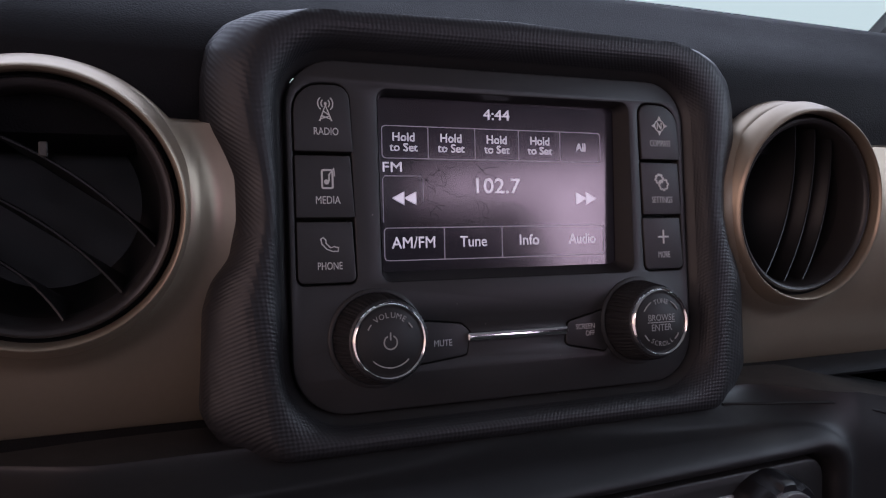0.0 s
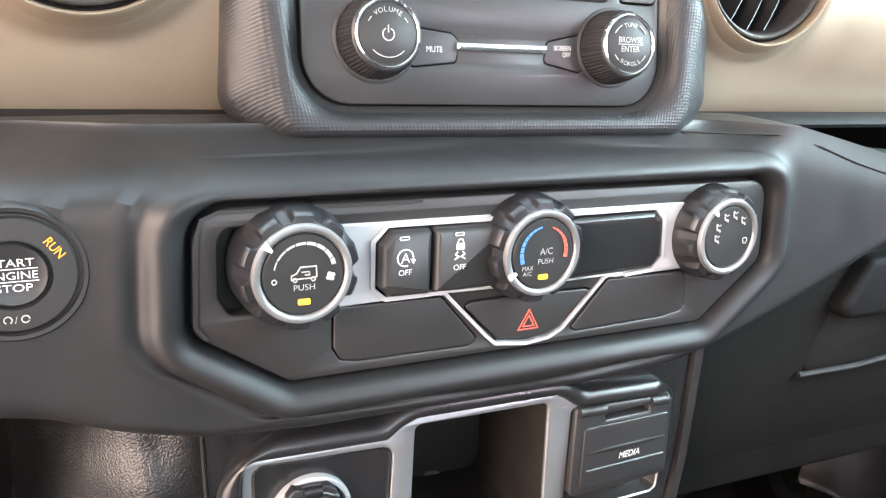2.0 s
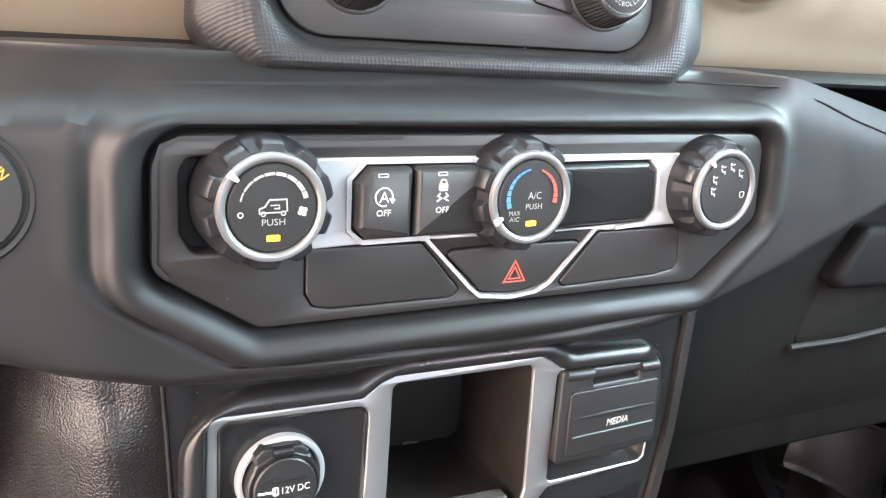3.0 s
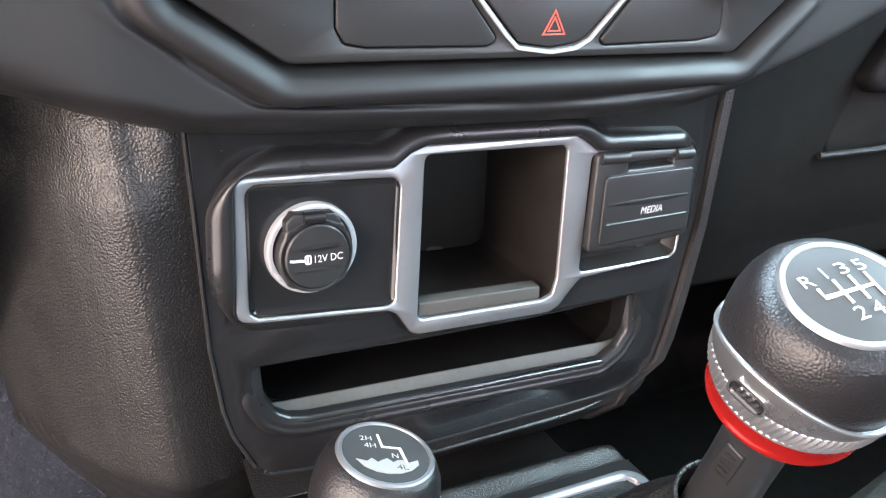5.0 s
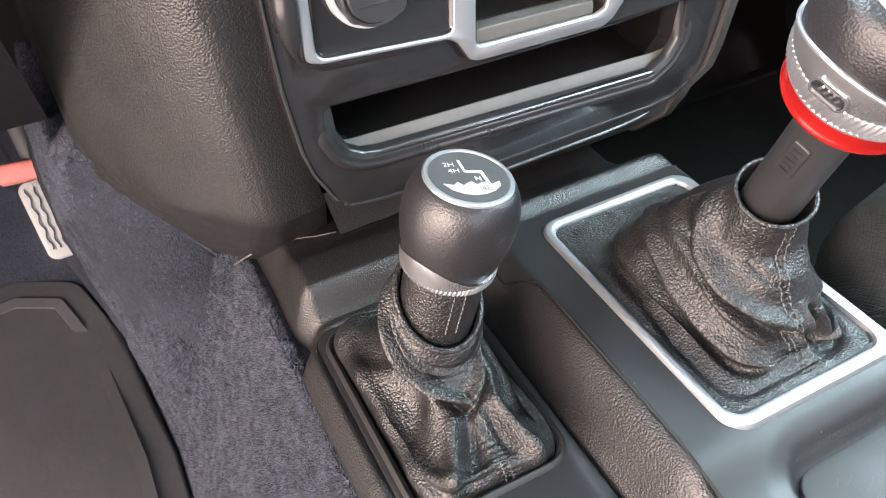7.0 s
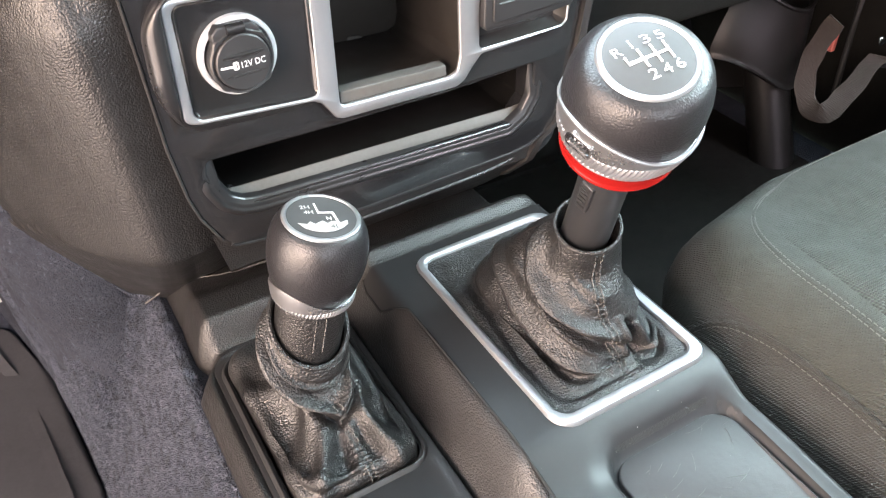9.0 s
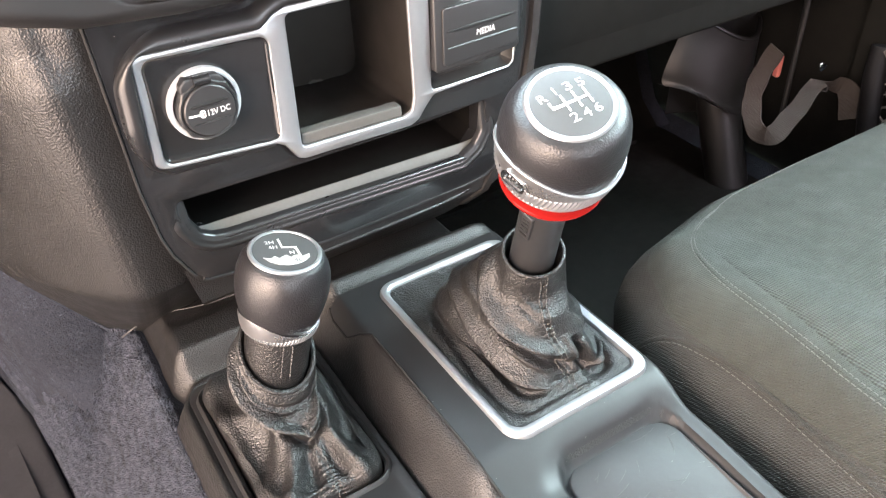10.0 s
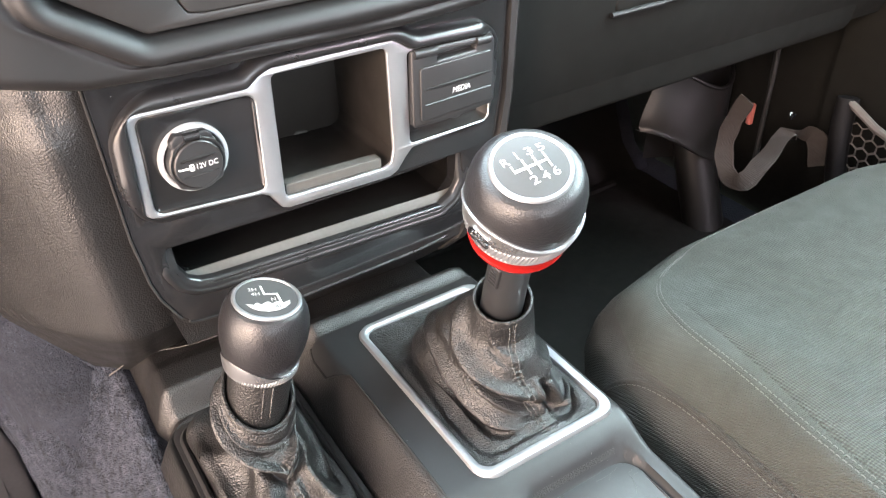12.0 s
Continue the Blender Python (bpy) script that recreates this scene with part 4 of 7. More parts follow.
def dial(name, cx, cz):
    """A lobed climate dial with a silver ring and a printed cap."""
    m = axis_frame(on_climate(cx, cz), (0.06, -1, 0))

    def lobes(a, i):
        notch = smooth(-0.1, 0.75, math.cos(a * 10 + 0.4))
        return {2: -0.0003, 3: -0.0008, 4: -0.0014, 5: -0.0020, 6: -0.0025, 7: -0.0028, 8: -0.0022}.get(i, 0.0) * notch
    b = Build()
    lathe(b, [(0.0252, -0.006), (0.0250, 0.0010), (0.0249, 0.0028), (0.0247, 0.0046), (0.0245, 0.0064), (0.0243, 0.0082), (0.0241, 0.0102), (0.0237, 0.0122), (0.0226, 0.0136), (0.0194, 0.0140)], m, 192, lobes, cap=False)
    d = part(name, b, M_smoke, climate, "lobed smoky black dial with silver ring", sharp=30)
    b = Build()
    lathe(b, [(0.0199, 0.0138), (0.0198, 0.0152), (0.0194, 0.0161), (0.0182, 0.0164), (0.0171, 0.0160), (0.0165, 0.0151), (0.0163, 0.0138)], m, 96, cap=False)
    part("ring", b, M_ring, d, "satin silver ring")
    b = Build()
    lathe(b, [(0.0165, 0.0135), (0.0163, 0.0148), (0.0155, 0.0156), (0.0006, 0.0160)], m, 64)
    part("cap", b, M_cap, d, "matt black cap")
    on_cap = on_frame(m @ Matrix.Translation((0, 0, 0.0160)))
    on_ring = on_frame(m @ Matrix.Translation((0, 0, 0.0164)))
    b = Build()
    a = {"fan_dial": 140, "temperature_dial": 208, "mode_dial": 132}[name]
    pts = [(r_ * math.cos(radians(a + d_)), r_ * math.sin(radians(a + d_))) for r_, d_ in ((0.0162, -2), (0.0203, -4), (0.0203, 4), (0.0162, 2))]
    disc(b, pts, on_ring, 0.0010)
    part("pointer", b, M_white, d, "white pointer")
    if name == "fan_dial":
        b = Build()
        spans = [(152, 168), (128, 150), (108, 126), (88, 106), (68, 86), (48, 66), (28, 46), (14, 26)]
        for k, (a0, a1) in enumerate(spans):
            b = Build()
            ribbon(b, arc(0.0002, 0.0005, 0.0120, a1, a0, 5), 0.0005 + 0.00018 * k, on_cap)
            part("scale_mark", b, M_grey, d)
        b = Build()
        ribbon(b, circle(-0.0116, -0.0018, 0.0009, 14), 0.0004, on_cap, closed=True)
        part("off_mark", b, M_grey, d)
        b = Build()
        for k in range(4):
            an = math.pi / 2 * k + 0.5
            disc(b, circle(0.0106 + 0.0011 * math.cos(an), -0.0014 + 0.0011 * math.sin(an), 0.0009, 10), on_cap)
        part("fan_icon", b, M_grey, d)
        b = Build()
        ribbon(b, [(-0.0050, -0.0016), (-0.0050, 0.0000), (-0.0030, 0.0008), (-0.0014, 0.0032), (0.0048, 0.0032), (0.0050, -0.0010), (0.0034, -0.0014), (-0.0028, -0.0014)], 0.0005, on_cap, closed=True)
        ribbon(b, [(-0.0010, 0.0012), (0.0022, 0.0012), (0.0022, 0.0000), (0.0002, 0.0000)], 0.0004, on_cap)
        ribbon(b, circle(-0.0036, -0.0018, 0.0008, 12), 0.0004, on_cap, closed=True)
        ribbon(b, circle(0.0036, -0.0018, 0.0008, 12), 0.0004, on_cap, closed=True)
        part("car_icon", b, M_grey, d)
        part("lettering", lettering("PUSH", on_cap, 0, -0.0048, 0.0024, 0.0084), M_grey, d)
        lamp_at = (0.0, -0.0108)
    elif name == "temperature_dial":
        for lab, spans, mt in (("blue_scale", [(202 - 13 * k, 202 - 13 * k - 11) for k in range(8)], M_blue), ("red_scale", [(-14 + 11 * k, -14 + 11 * k + 9) for k in range(8)], M_redprint)):
            b = Build()
            for k, (a0, a1) in enumerate(spans):
                w = 0.0020 - 0.00018 * k
                ribbon(b, arc(0, 0.0006, 0.0117, a0, a1, 4), max(0.0006, w), on_cap)
            part(lab, b, mt, d)
        part("lettering", lettering("A/C", on_cap, 0.0010, 0.0012, 0.0030, 0.0066), M_grey, d)
        part("lettering", lettering("PUSH", on_cap, 0.0010, -0.0034, 0.0024, 0.0080), M_grey, d)
        part("lettering", lettering("MAX", on_cap, -0.0082, -0.0060, 0.0020, 0.0056), M_grey, d)
        part("lettering", lettering("A/C", on_cap, -0.0082, -0.0086, 0.0020, 0.0048), M_grey, d)
        lamp_at = (0.0004, -0.0108)
    else:
        b = Build()
        for k, a in enumerate((196, 160, 118, 82, 40)):
            x, y = 0.0098 * math.cos(radians(a)), 0.0022 + 0.0092 * math.sin(radians(a))
            b = Build()
            disc(b, circle(x - 0.0006, y + 0.0016, 0.0007, 10), on_cap)
            ribbon(b, [(x - 0.0008, y + 0.0006), (x - 0.0002, y - 0.0010), (x + 0.0014, y - 0.0010), (x + 0.0018, y - 0.0022)], 0.0007, on_cap)
            ribbon(b, [(x + 0.0006, y + 0.0010), (x + 0.0020, y + 0.0016)], 0.0005, on_cap)
            part("mode_icon", b, M_grey, d)
        b = Build()
        ribbon(b, fillet([(0.0092, -0.0010), (0.0124, -0.0010), (0.0118, -0.0038), (0.0098, -0.0038)], 0.0006, 2), 0.0004, on_cap, closed=True)
        part("defrost_icon", b, M_grey, d)
        lamp_at = None
    if lamp_at:
        b = Build()
        slab(b, rect(lamp_at[0] - 0.0024, lamp_at[0] + 0.0024, lamp_at[1] - 0.0011, lamp_at[1] + 0.0011, 0.0004, 2), on_cap, 0.0004, -0.001, 0.0002)
        part("lamp", b, M_amber, d, "lit amber lamp")


for name, cx, cz in DIALS:
    dial(name, cx, cz)

# ---- start button ----
start = thing("start_button", "round black engine start button with amber RUN lamp", "start button")
SX, SY, SZ = -0.0535, 0.2580, 0.5815
m = axis_frame((SX, SY, SZ), (0.05, -1, 0.02)) @ Matrix.Scale(0.97, 4)
b = Build()
lathe(b, [(0.0262, -0.012), (0.0255, -0.001), (0.0242, 0.0012), (0.0228, 0.0010), (0.0218, -0.0006), (0.0212, -0.0022)], m, 96, cap=False)
part("socket_rim", b, M_dash, start)
b = Build()
lathe(b, [(0.0214, -0.006), (0.0212, 0.0006), (0.0204, 0.0018), (0.0128, 0.0020), (0.0124, 0.0008), (0.0122, -0.004)], m, 96, cap=False)
part("ring", b, M_face, start, "satin black ring")
b = Build()
lathe(b, [(0.0118, -0.005), (0.0117, 0.0008), (0.0108, 0.0022), (0.0080, 0.0012), (0.0006, 0.0006)], m, 72)
btn = part("button", b, M_knob, start, "dished black push button")
top = on_frame(m @ Matrix.Translation((0, 0, 0.0016)))
for s, z, w in (("START", 0.0046, 0.0138), ("ENGINE", 0.0, 0.0156), ("STOP", -0.0046, 0.0118)):
    part("lettering", lettering(s, top, 0, z, 0.0028, w), M_white, btn)
b = Build()
for dz in (0.0023, -0.0023):
    ribbon(b, [(-0.0080, dz), (0.0080, dz)], 0.0003, top)
part("line", b, M_white, btn)
up = on_frame(m @ Matrix.Translation((0, 0, 0.0021)))
part("run_lettering", lettering("RUN", up, 0.0138, 0.0092, 0.0032, 0.0078, turn=radians(-54)), M_amberdim, start, "lit amber lettering")
part("lettering", lettering("/", up, -0.0004, -0.0162, 0.0026), M_grey, start)
b = Build()
ribbon(b, arc(-0.0030, -0.0162, 0.0013, -60, 240), 0.0004, up)
ribbon(b, arc(0.0026, -0.0162, 0.0013, 0, 330), 0.0004, up)
part("icon", b, M_grey, start)


# ---- lower centre stack ----
stack = thing("centre_stack", "black lower centre stack with silver framed socket, cubby and media door", "centre stack", kind="structure")
STACK = fillet([(0.0080, 0.520, 0.001), (0.0100, 0.455, 0.02), (0.0115, 0.4026, 0.02), (0.0151, 0.3707, 0.015), (0.0187, 0.3570, 0.01), (0.0271, 0.3394, 0.01), (0.0334, 0.3316, 0.006), (0.0505, 0.3288, 0.01), (0.1185, 0.3235, 0.03), (0.2320, 0.3212, 0.01), (0.2491, 0.3224, 0.01), (0.2700, 0.3330, 0.012), (0.2765, 0.3539, 0.015), (0.2829, 0.3833, 0.02), (0.2910, 0.4261, 0.02), (0.2970, 0.520, 0.001)], 0.01)
SILVER = fillet([(0.0225, 0.4150, 0.006), (0.0315, 0.4126, 0.004), (0.0934, 0.4063, 0.003), (0.0984, 0.4033, 0.003), (0.1051, 0.3926, 0.004), (0.1097, 0.3907, 0.004), (0.1868, 0.3870, 0.005), (0.1932, 0.3897, 0.004), (0.1998, 0.3973, 0.004), (0.2060, 0.4031, 0.004), (0.2690, 0.4043, 0.004), (0.2740, 0.4070, 0.004), (0.2795, 0.4610, 0.004), (0.2771, 0.4685, 0.004), (0.2099, 0.4722, 0.004), (0.2017, 0.4779, 0.005), (0.1955, 0.4813, 0.004), (0.1113, 0.4836, 0.005), (0.1036, 0.4808, 0.004), (0.0954, 0.4750, 0.004), (0.0255, 0.4778, 0.006)], 0.004)
SOCKET = fillet([(0.0285, 0.4155), (0.0902, 0.4092), (0.0965, 0.4095), (0.0993, 0.4702), (0.0298, 0.4742)], 0.0055)
CUBBY = fillet([(0.1086, 0.3985), (0.1817, 0.3949, 0.004), (0.1882, 0.3972), (0.1904, 0.4058), (0.1908, 0.4768), (0.1112, 0.4790)], 0.0036)
MEDIA = fillet([(0.2046, 0.4066), (0.2690, 0.4058), (0.2725, 0.4085), (0.2772, 0.4676), (0.2064, 0.4705)], 0.003)
TRAY = fillet([(0.0281, 0.3810), (0.0330, 0.3681), (0.0405, 0.3600), (0.0462, 0.3576), (0.2400, 0.3450), (0.2500, 0.3545), (0.2514, 0.3830), (0.2038, 0.3822), (0.1134, 0.3848), (0.0294, 0.3890)], 0.003)
b = Build()
plate(b, STACK, [offset(SILVER, -0.001), TRAY], on_stack, 0.0, -0.020, 0.0015)
part("panel", b, M_gloss, stack, "satin black stack panel")

on_trim = lambda u, v, h=0.0: on_stack(u, v, h + 0.0045)
b = Build()
plate(b, SILVER, [SOCKET, CUBBY, MEDIA], on_trim, 0.0, -0.008, 0.0010, hole_bottom=-0.0024)
part("silver_frame", b, M_trim, stack, "satin silver frame with three openings")
# rolled hood about the silver frame, dying out below
HOOD = dense(SILVER, 0.0015)
b = Build()
loops = []
for d, h in ((-0.0008, -0.006), (0.0, -0.001), (0.0006, 0.0022), (0.0015, 0.0036), (0.0032, 0.0040), (0.0056, 0.0034), (0.0078, 0.0022), (0.0092, 0.0004), (0.0102, -0.0024), (0.0108, -0.0058)):
    o = offset(HOOD, d)
    w = max(0, round(d / 0.0011))
    o = [tuple(sum(o[(i + j) % len(o)][c] for j in range(-w, w + 1)) / (2 * w + 1) for c in (0, 1)) for i in range(len(o))]
    loop = []
    for (u, v), (u0, v0) in zip(o, HOOD):
        k = smooth(0.400, 0.442, v0) * (1 - 0.65 * smooth(0.264, 0.279, u0))
        hh = (-0.0049 + (h + 0.0049) * k) if d > 0.0008 else h + (0 if d <= 0 else -0.003 * (1 - k))
        loop.append(on_trim(u0 + (u - u0) * (0.4 + 0.6 * k), v0 + (v - v0) * (0.4 + 0.6 * k), hh))
    loops.append(loop)
b.loft(loops)
part("hood", b, M_hood, stack, "glossy black rolled hood", sharp=60)

# socket well
b = Build()
b.loft([[on_trim(u, v, -0.0008) for u, v in SOCKET], [on_trim(u, v, -0.0022) for u, v in offset(SOCKET, -0.0008)], [on_trim(u, v + 0.002 * smooth(0.43, 0.41, v), -0.0030) for u, v in offset(SOCKET, -0.0022)]], cap1=True)
part("socket_panel", b, M_gloss, stack, "piano black panel")
# cubby, its lining coloured dark brown to hold the shade inside
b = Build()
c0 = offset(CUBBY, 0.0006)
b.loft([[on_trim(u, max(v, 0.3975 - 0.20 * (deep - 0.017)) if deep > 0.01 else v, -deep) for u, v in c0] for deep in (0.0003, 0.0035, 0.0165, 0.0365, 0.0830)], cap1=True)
part("cubby", b, M_bare, stack, "black cubby lining with shade in its colour")
b = Build()
slab(b, fillet([(0.1098, 0.3980), (0.1818, 0.3944), (0.1816, 0.4018), (0.1104, 0.4056)], 0.0012), on_trim, -0.0030, -0.0110, 0.0008)
part("cubby_lip", b, M_lip, stack, "dusty grey lip")
b = Build()
slab(b, fillet([(0.1495, 0.3830), (0.1645, 0.3830), (0.1625, 0.3965), (0.1515, 0.3985)], 0.003), lambda u, v, h: Vector((u, 0.3735 - h, v)), 0.0015, -0.001, 0.0005)
part("cubby_tab", b, M_lip, stack, "small worn plug in the cubby wall")
# media well
b = Build()
b.loft([[on_trim(u, v, -0.0008) for u, v in MEDIA], [on_trim(u, v, -0.006) for u, v in offset(MEDIA, -0.001)], [on_trim(u, v, -0.009) for u, v in offset(MEDIA, -0.004)]], cap1=True)
part("media_well", b, M_cap, stack)
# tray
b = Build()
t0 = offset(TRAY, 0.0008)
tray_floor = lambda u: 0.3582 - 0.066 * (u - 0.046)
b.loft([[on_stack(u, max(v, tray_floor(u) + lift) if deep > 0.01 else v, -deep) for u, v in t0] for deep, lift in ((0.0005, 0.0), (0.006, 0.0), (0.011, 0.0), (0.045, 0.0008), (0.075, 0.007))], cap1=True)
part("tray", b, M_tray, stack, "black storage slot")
b = Build()
b.loft([[on_stack(u, v, h) for u, v in ((0.0462 - g, 0.3580 + dv), (0.0520 - 0.8 * g, 0.3572 + dv), (0.1297, 0.3522 + dv), (0.2374, 0.3452 + dv), (0.2405 + g, 0.3458 + dv))] for dv, h, g in ((-0.003, -0.0060, 0.0), (0.0, -0.0060, 0.0), (0.0030, -0.0074, 0.0045), (0.0058, -0.0090, 0.0085), (0.0060, -0.0097, 0.0088), (0.004, -0.0110, 0.0085))], closed=False)
part("tray_lip", b, M_lip, stack, "dusty grey slot lip")
# dark joint round the panel's edge
b = Build()
edge = [q for q in dense(STACK, 0.004) if 0.336 < q[1] < 0.500 and q[0] < 0.15]
tube(b, [on_stack(u, v, 0.0001) for u, v in edge], 0.0009, 6)
part("joint", b, M_dark, stack, "dark joint round the stack panel")
b = Build()
edge = [q for q in dense(STACK, 0.004) if q[1] < 0.336 and 0.03 < q[0] < 0.262]
tube(b, [on_stack(u, v + 0.0006, -0.0004) for u, v in edge], 0.0011, 8)
part("lower_edge", b, M_hood, stack, "rounded lower edge of the panel")
# rolled lower rim of the tray
b = Build()
rim = [(0.0272, 0.3960), (0.0264, 0.3870), (0.0275, 0.3722), (0.0335, 0.3600), (0.0425, 0.3540), (0.0535, 0.3515), (0.2310, 0.3388), (0.2455, 0.3465), (0.2540, 0.3590), (0.2555, 0.3900)]
rim = [q for q in fillet(rim + [(0.14, 0.60)], 0.012, 5) if q[1] < 0.3880]
rows = []
for i, (u, v) in enumerate(rim):
    a, c = rim[max(0, i - 1)], rim[min(len(rim) - 1, i + 1)]
    d = Vector((c[0] - a[0], c[1] - a[1])).normalized()
    nx, nz = d.y, -d.x
    k = smooth(0.388, 0.374, v)
    rows.append([on_stack(u + nx * w, v + nz * w, h * k - 0.0005 - 0.0030 * (1 - k)) for w, h in ((-0.0068, -0.0050), (-0.0062, -0.0010), (-0.0052, 0.0002), (-0.0037, 0.0003), (-0.0032, 0.0008), (-0.0024, 0.0010), (-0.0012, 0.0011), (-0.0004, 0.0012), (0.0002, 0.0018), (0.0012, 0.0020), (0.0024, 0.0016), (0.0038, 0.0006), (0.0052, -0.0004))])
b.loft(rows, closed=False)
part("tray_rim", b, M_hood, stack, sharp=60)


def base_y(x, z):
    """The base below the stack panel, which runs forward and down to the console."""
    return 0.2972 + 0.045 * (x - 0.15) * smooth(0.28, 0.32, z) + 1.10 * max(0.0, 0.3100 - z) + 0.03 * max(0.0, (x - 0.25) / 0.05) ** 2


for z, w in ((0.3122, 0.0010),):
    b = Build()
    path = [(0.062 + 0.184 * k / 24, z - 0.0018 * k / 24 + 0.0050 * abs(k / 12 - 1) ** 6) for k in range(25)]
    b.loft([[Vector((u, base_y(u, v + dv * w) - h + 0.0024 * abs(k / 12 - 1) ** 10, v + dv * w)) for k, (u, v) in enumerate(path)] for dv, h in ((-1.8, -0.0004), (-0.9, 0.0008), (0.0, 0.0012), (0.9, 0.0009), (1.6, -0.0004))], closed=False)
    part("ridge", b, M_hood, stack, sharp=60)

# 12 volt socket
socket = thing("power_socket", "round black lidded 12 volt socket with white print", "power socket")
m = axis_frame(on_trim(0.0572, 0.4430, -0.0038), (0.055, -1, 0.04)) @ Matrix.Scale(0.95, 4)
b = Build()
lathe(b, [(0.0216, -0.002), (0.0216, 0.0030), (0.0211, 0.0046), (0.0202, 0.0050), (0.0188, 0.0046), (0.0182, 0.001)], m, 80, cap=False)
part("ring", b, M_plate, socket, "silver ring about the socket")
b = Build()
tabs = lambda a, i: 0.0011 * max(0.0, math.cos(4 * (a - 0.8))) ** 8 * (1 if 0 < i < 4 else 0)
m2 = m @ Matrix.Translation((-0.0004, -0.0012, -0.0050))
lathe(b, [(0.0176, 0.001), (0.0176, 0.0130), (0.0174, 0.0148), (0.0166, 0.0156), (0.0157, 0.0154), (0.0155, 0.0146), (0.0152, 0.0146), (0.0150, 0.0166), (0.0143, 0.0172), (0.0006, 0.0172)], m2, 96, tabs)
lid = part("lid", b, M_knob, socket, "matt black hinged lid", sharp=30)
b = Build()
slab(b, fillet([(-0.0138, 0.0095), (0.0118, 0.0085), (0.0118, 0.0148), (0.0082, 0.0182), (-0.0100, 0.0192), (-0.0138, 0.0158)], 0.002), on_frame(m), 0.0100, 0.001, 0.0012)
part("hinge_yoke", b, M_knob, socket)
b = Build()
tube(b, [m @ Vector((-0.0060, 0.0168, 0.0098)), m @ Vector((0.0034, 0.0165, 0.0098))], 0.0028, 12)
part("hinge_pin", b, M_gloss, socket)
lidp = on_frame(m2 @ Matrix.Translation((0, 0, 0.0173)))
b = Build()
b.loft([[lidp(-0.0110 + 0.022 * k / 16, 0.0048 + w * (1 - (2 * k / 16 - 1) ** 2) ** 0.5, h) for k in range(17)] for w, h in ((-0.0018, 0.0), (-0.0006, 0.0014), (0.0004, 0.0016), (0.0012, 0.0))], closed=False)
b.loft([[lidp(-0.0110 + 0.022 * k / 16, -0.0058 + w * (1 - (2 * k / 16 - 1) ** 2) ** 0.5, h) for k in range(17)] for w, h in ((-0.0006, 0.0), (0.0, 0.0008), (0.0006, 0.0))], closed=False)
part("grip_ridge", b, M_knob, lid)
part("lettering", lettering("12V DC", lidp, 0.0048, -0.0006, 0.0034, 0.0132), M_white, lid)
b = Build()
ribbon(b, [(-0.0130, 0.0000), (-0.0110, -0.0004), (-0.0085, -0.0004), (-0.0065, -0.0008)], 0.0011, lidp)
ribbon(b, rect(-0.0060, -0.0036, -0.0024, 0.0014, 0.0006, 2), 0.0006, lidp, closed=True)
ribbon(b, [(-0.0050, -0.0020), (-0.0050, 0.0010)], 0.0006, lidp)
part("plug_icon", b, M_white, lid)

# media port door
media = thing("media_port_door", "black flip door marked MEDIA over the port", "port cover")
on_door = lambda u, v, h=0.0: Vector((u, 0.2925 + 0.055 * (u - 0.24) + 0.08 * (v - 0.440) - h, v))
DOOR = fillet([(0.2050, 0.4190), (0.2375, 0.4180, 0.001), (0.2392, 0.4166, 0.001), (0.2434, 0.4166, 0.001), (0.2450, 0.4184, 0.001), (0.2715, 0.4196), (0.2752, 0.4218), (0.2775, 0.4650), (0.2740, 0.4690), (0.2078, 0.4716)], 0.003)
b = Build()
plate(b, DOOR, [rect(0.2284, 0.2600, 0.4612, 0.4650, 0.0008)], on_door, 0.0, -0.012, 0.0012, hole_bottom=-0.007)
lid = part("door", b, M_knob, media)
b = Build()
slab(b, rect(0.2265, 0.2620, 0.4595, 0.4672, 0.001), on_door, -0.0060, -0.008, 0.0004)
part("slot_back", b, M_dark, media)
b = Build()
slab(b, fillet([(0.2110, 0.4225), (0.2725, 0.4240), (0.2742, 0.4587), (0.2130, 0.4594)], 0.0025), on_door, 0.0014, -0.001, 0.0008)
part("raised_panel", b, M_knob, media)
b = Build()
tube(b, [on_door(0.2098, 0.4686, -0.001), on_door(0.2276, 0.4678, -0.001)], 0.0032, 12)
part("hinge", b, M_knob, media)
b = Build()
tube(b, [on_door(0.2608, 0.4664, -0.001), on_door(0.2728, 0.4660, -0.001)], 0.0032, 12)
part("hinge", b, M_knob, media)
b = Build()
on_up = lambda u, v, h=0.0: on_door(u, v, h + 0.0014)
b.loft([[on_up(0.2150 + 0.0560 * k / 14, 0.4444 + w * (0.4 + 0.6 * math.sin(math.pi * k / 14)), h) for k in range(15)] for w, h in ((-0.0022, 0.0), (-0.0004, 0.0009), (0.0004, 0.0009), (0.0010, 0.0))], closed=False)
b.loft([[on_up(0.2150 + 0.0560 * k / 14, 0.4336 + w, h) for k in range(15)] for w, h in ((-0.0006, 0.0), (0.0, 0.0006), (0.0006, 0.0))], closed=False)
part("ridge", b, M_knob, lid)
part("lettering", lettering("MEDIA", on_up, 0.2452, 0.4387, 0.0038, 0.0150, shear=0.25), M_white, lid)

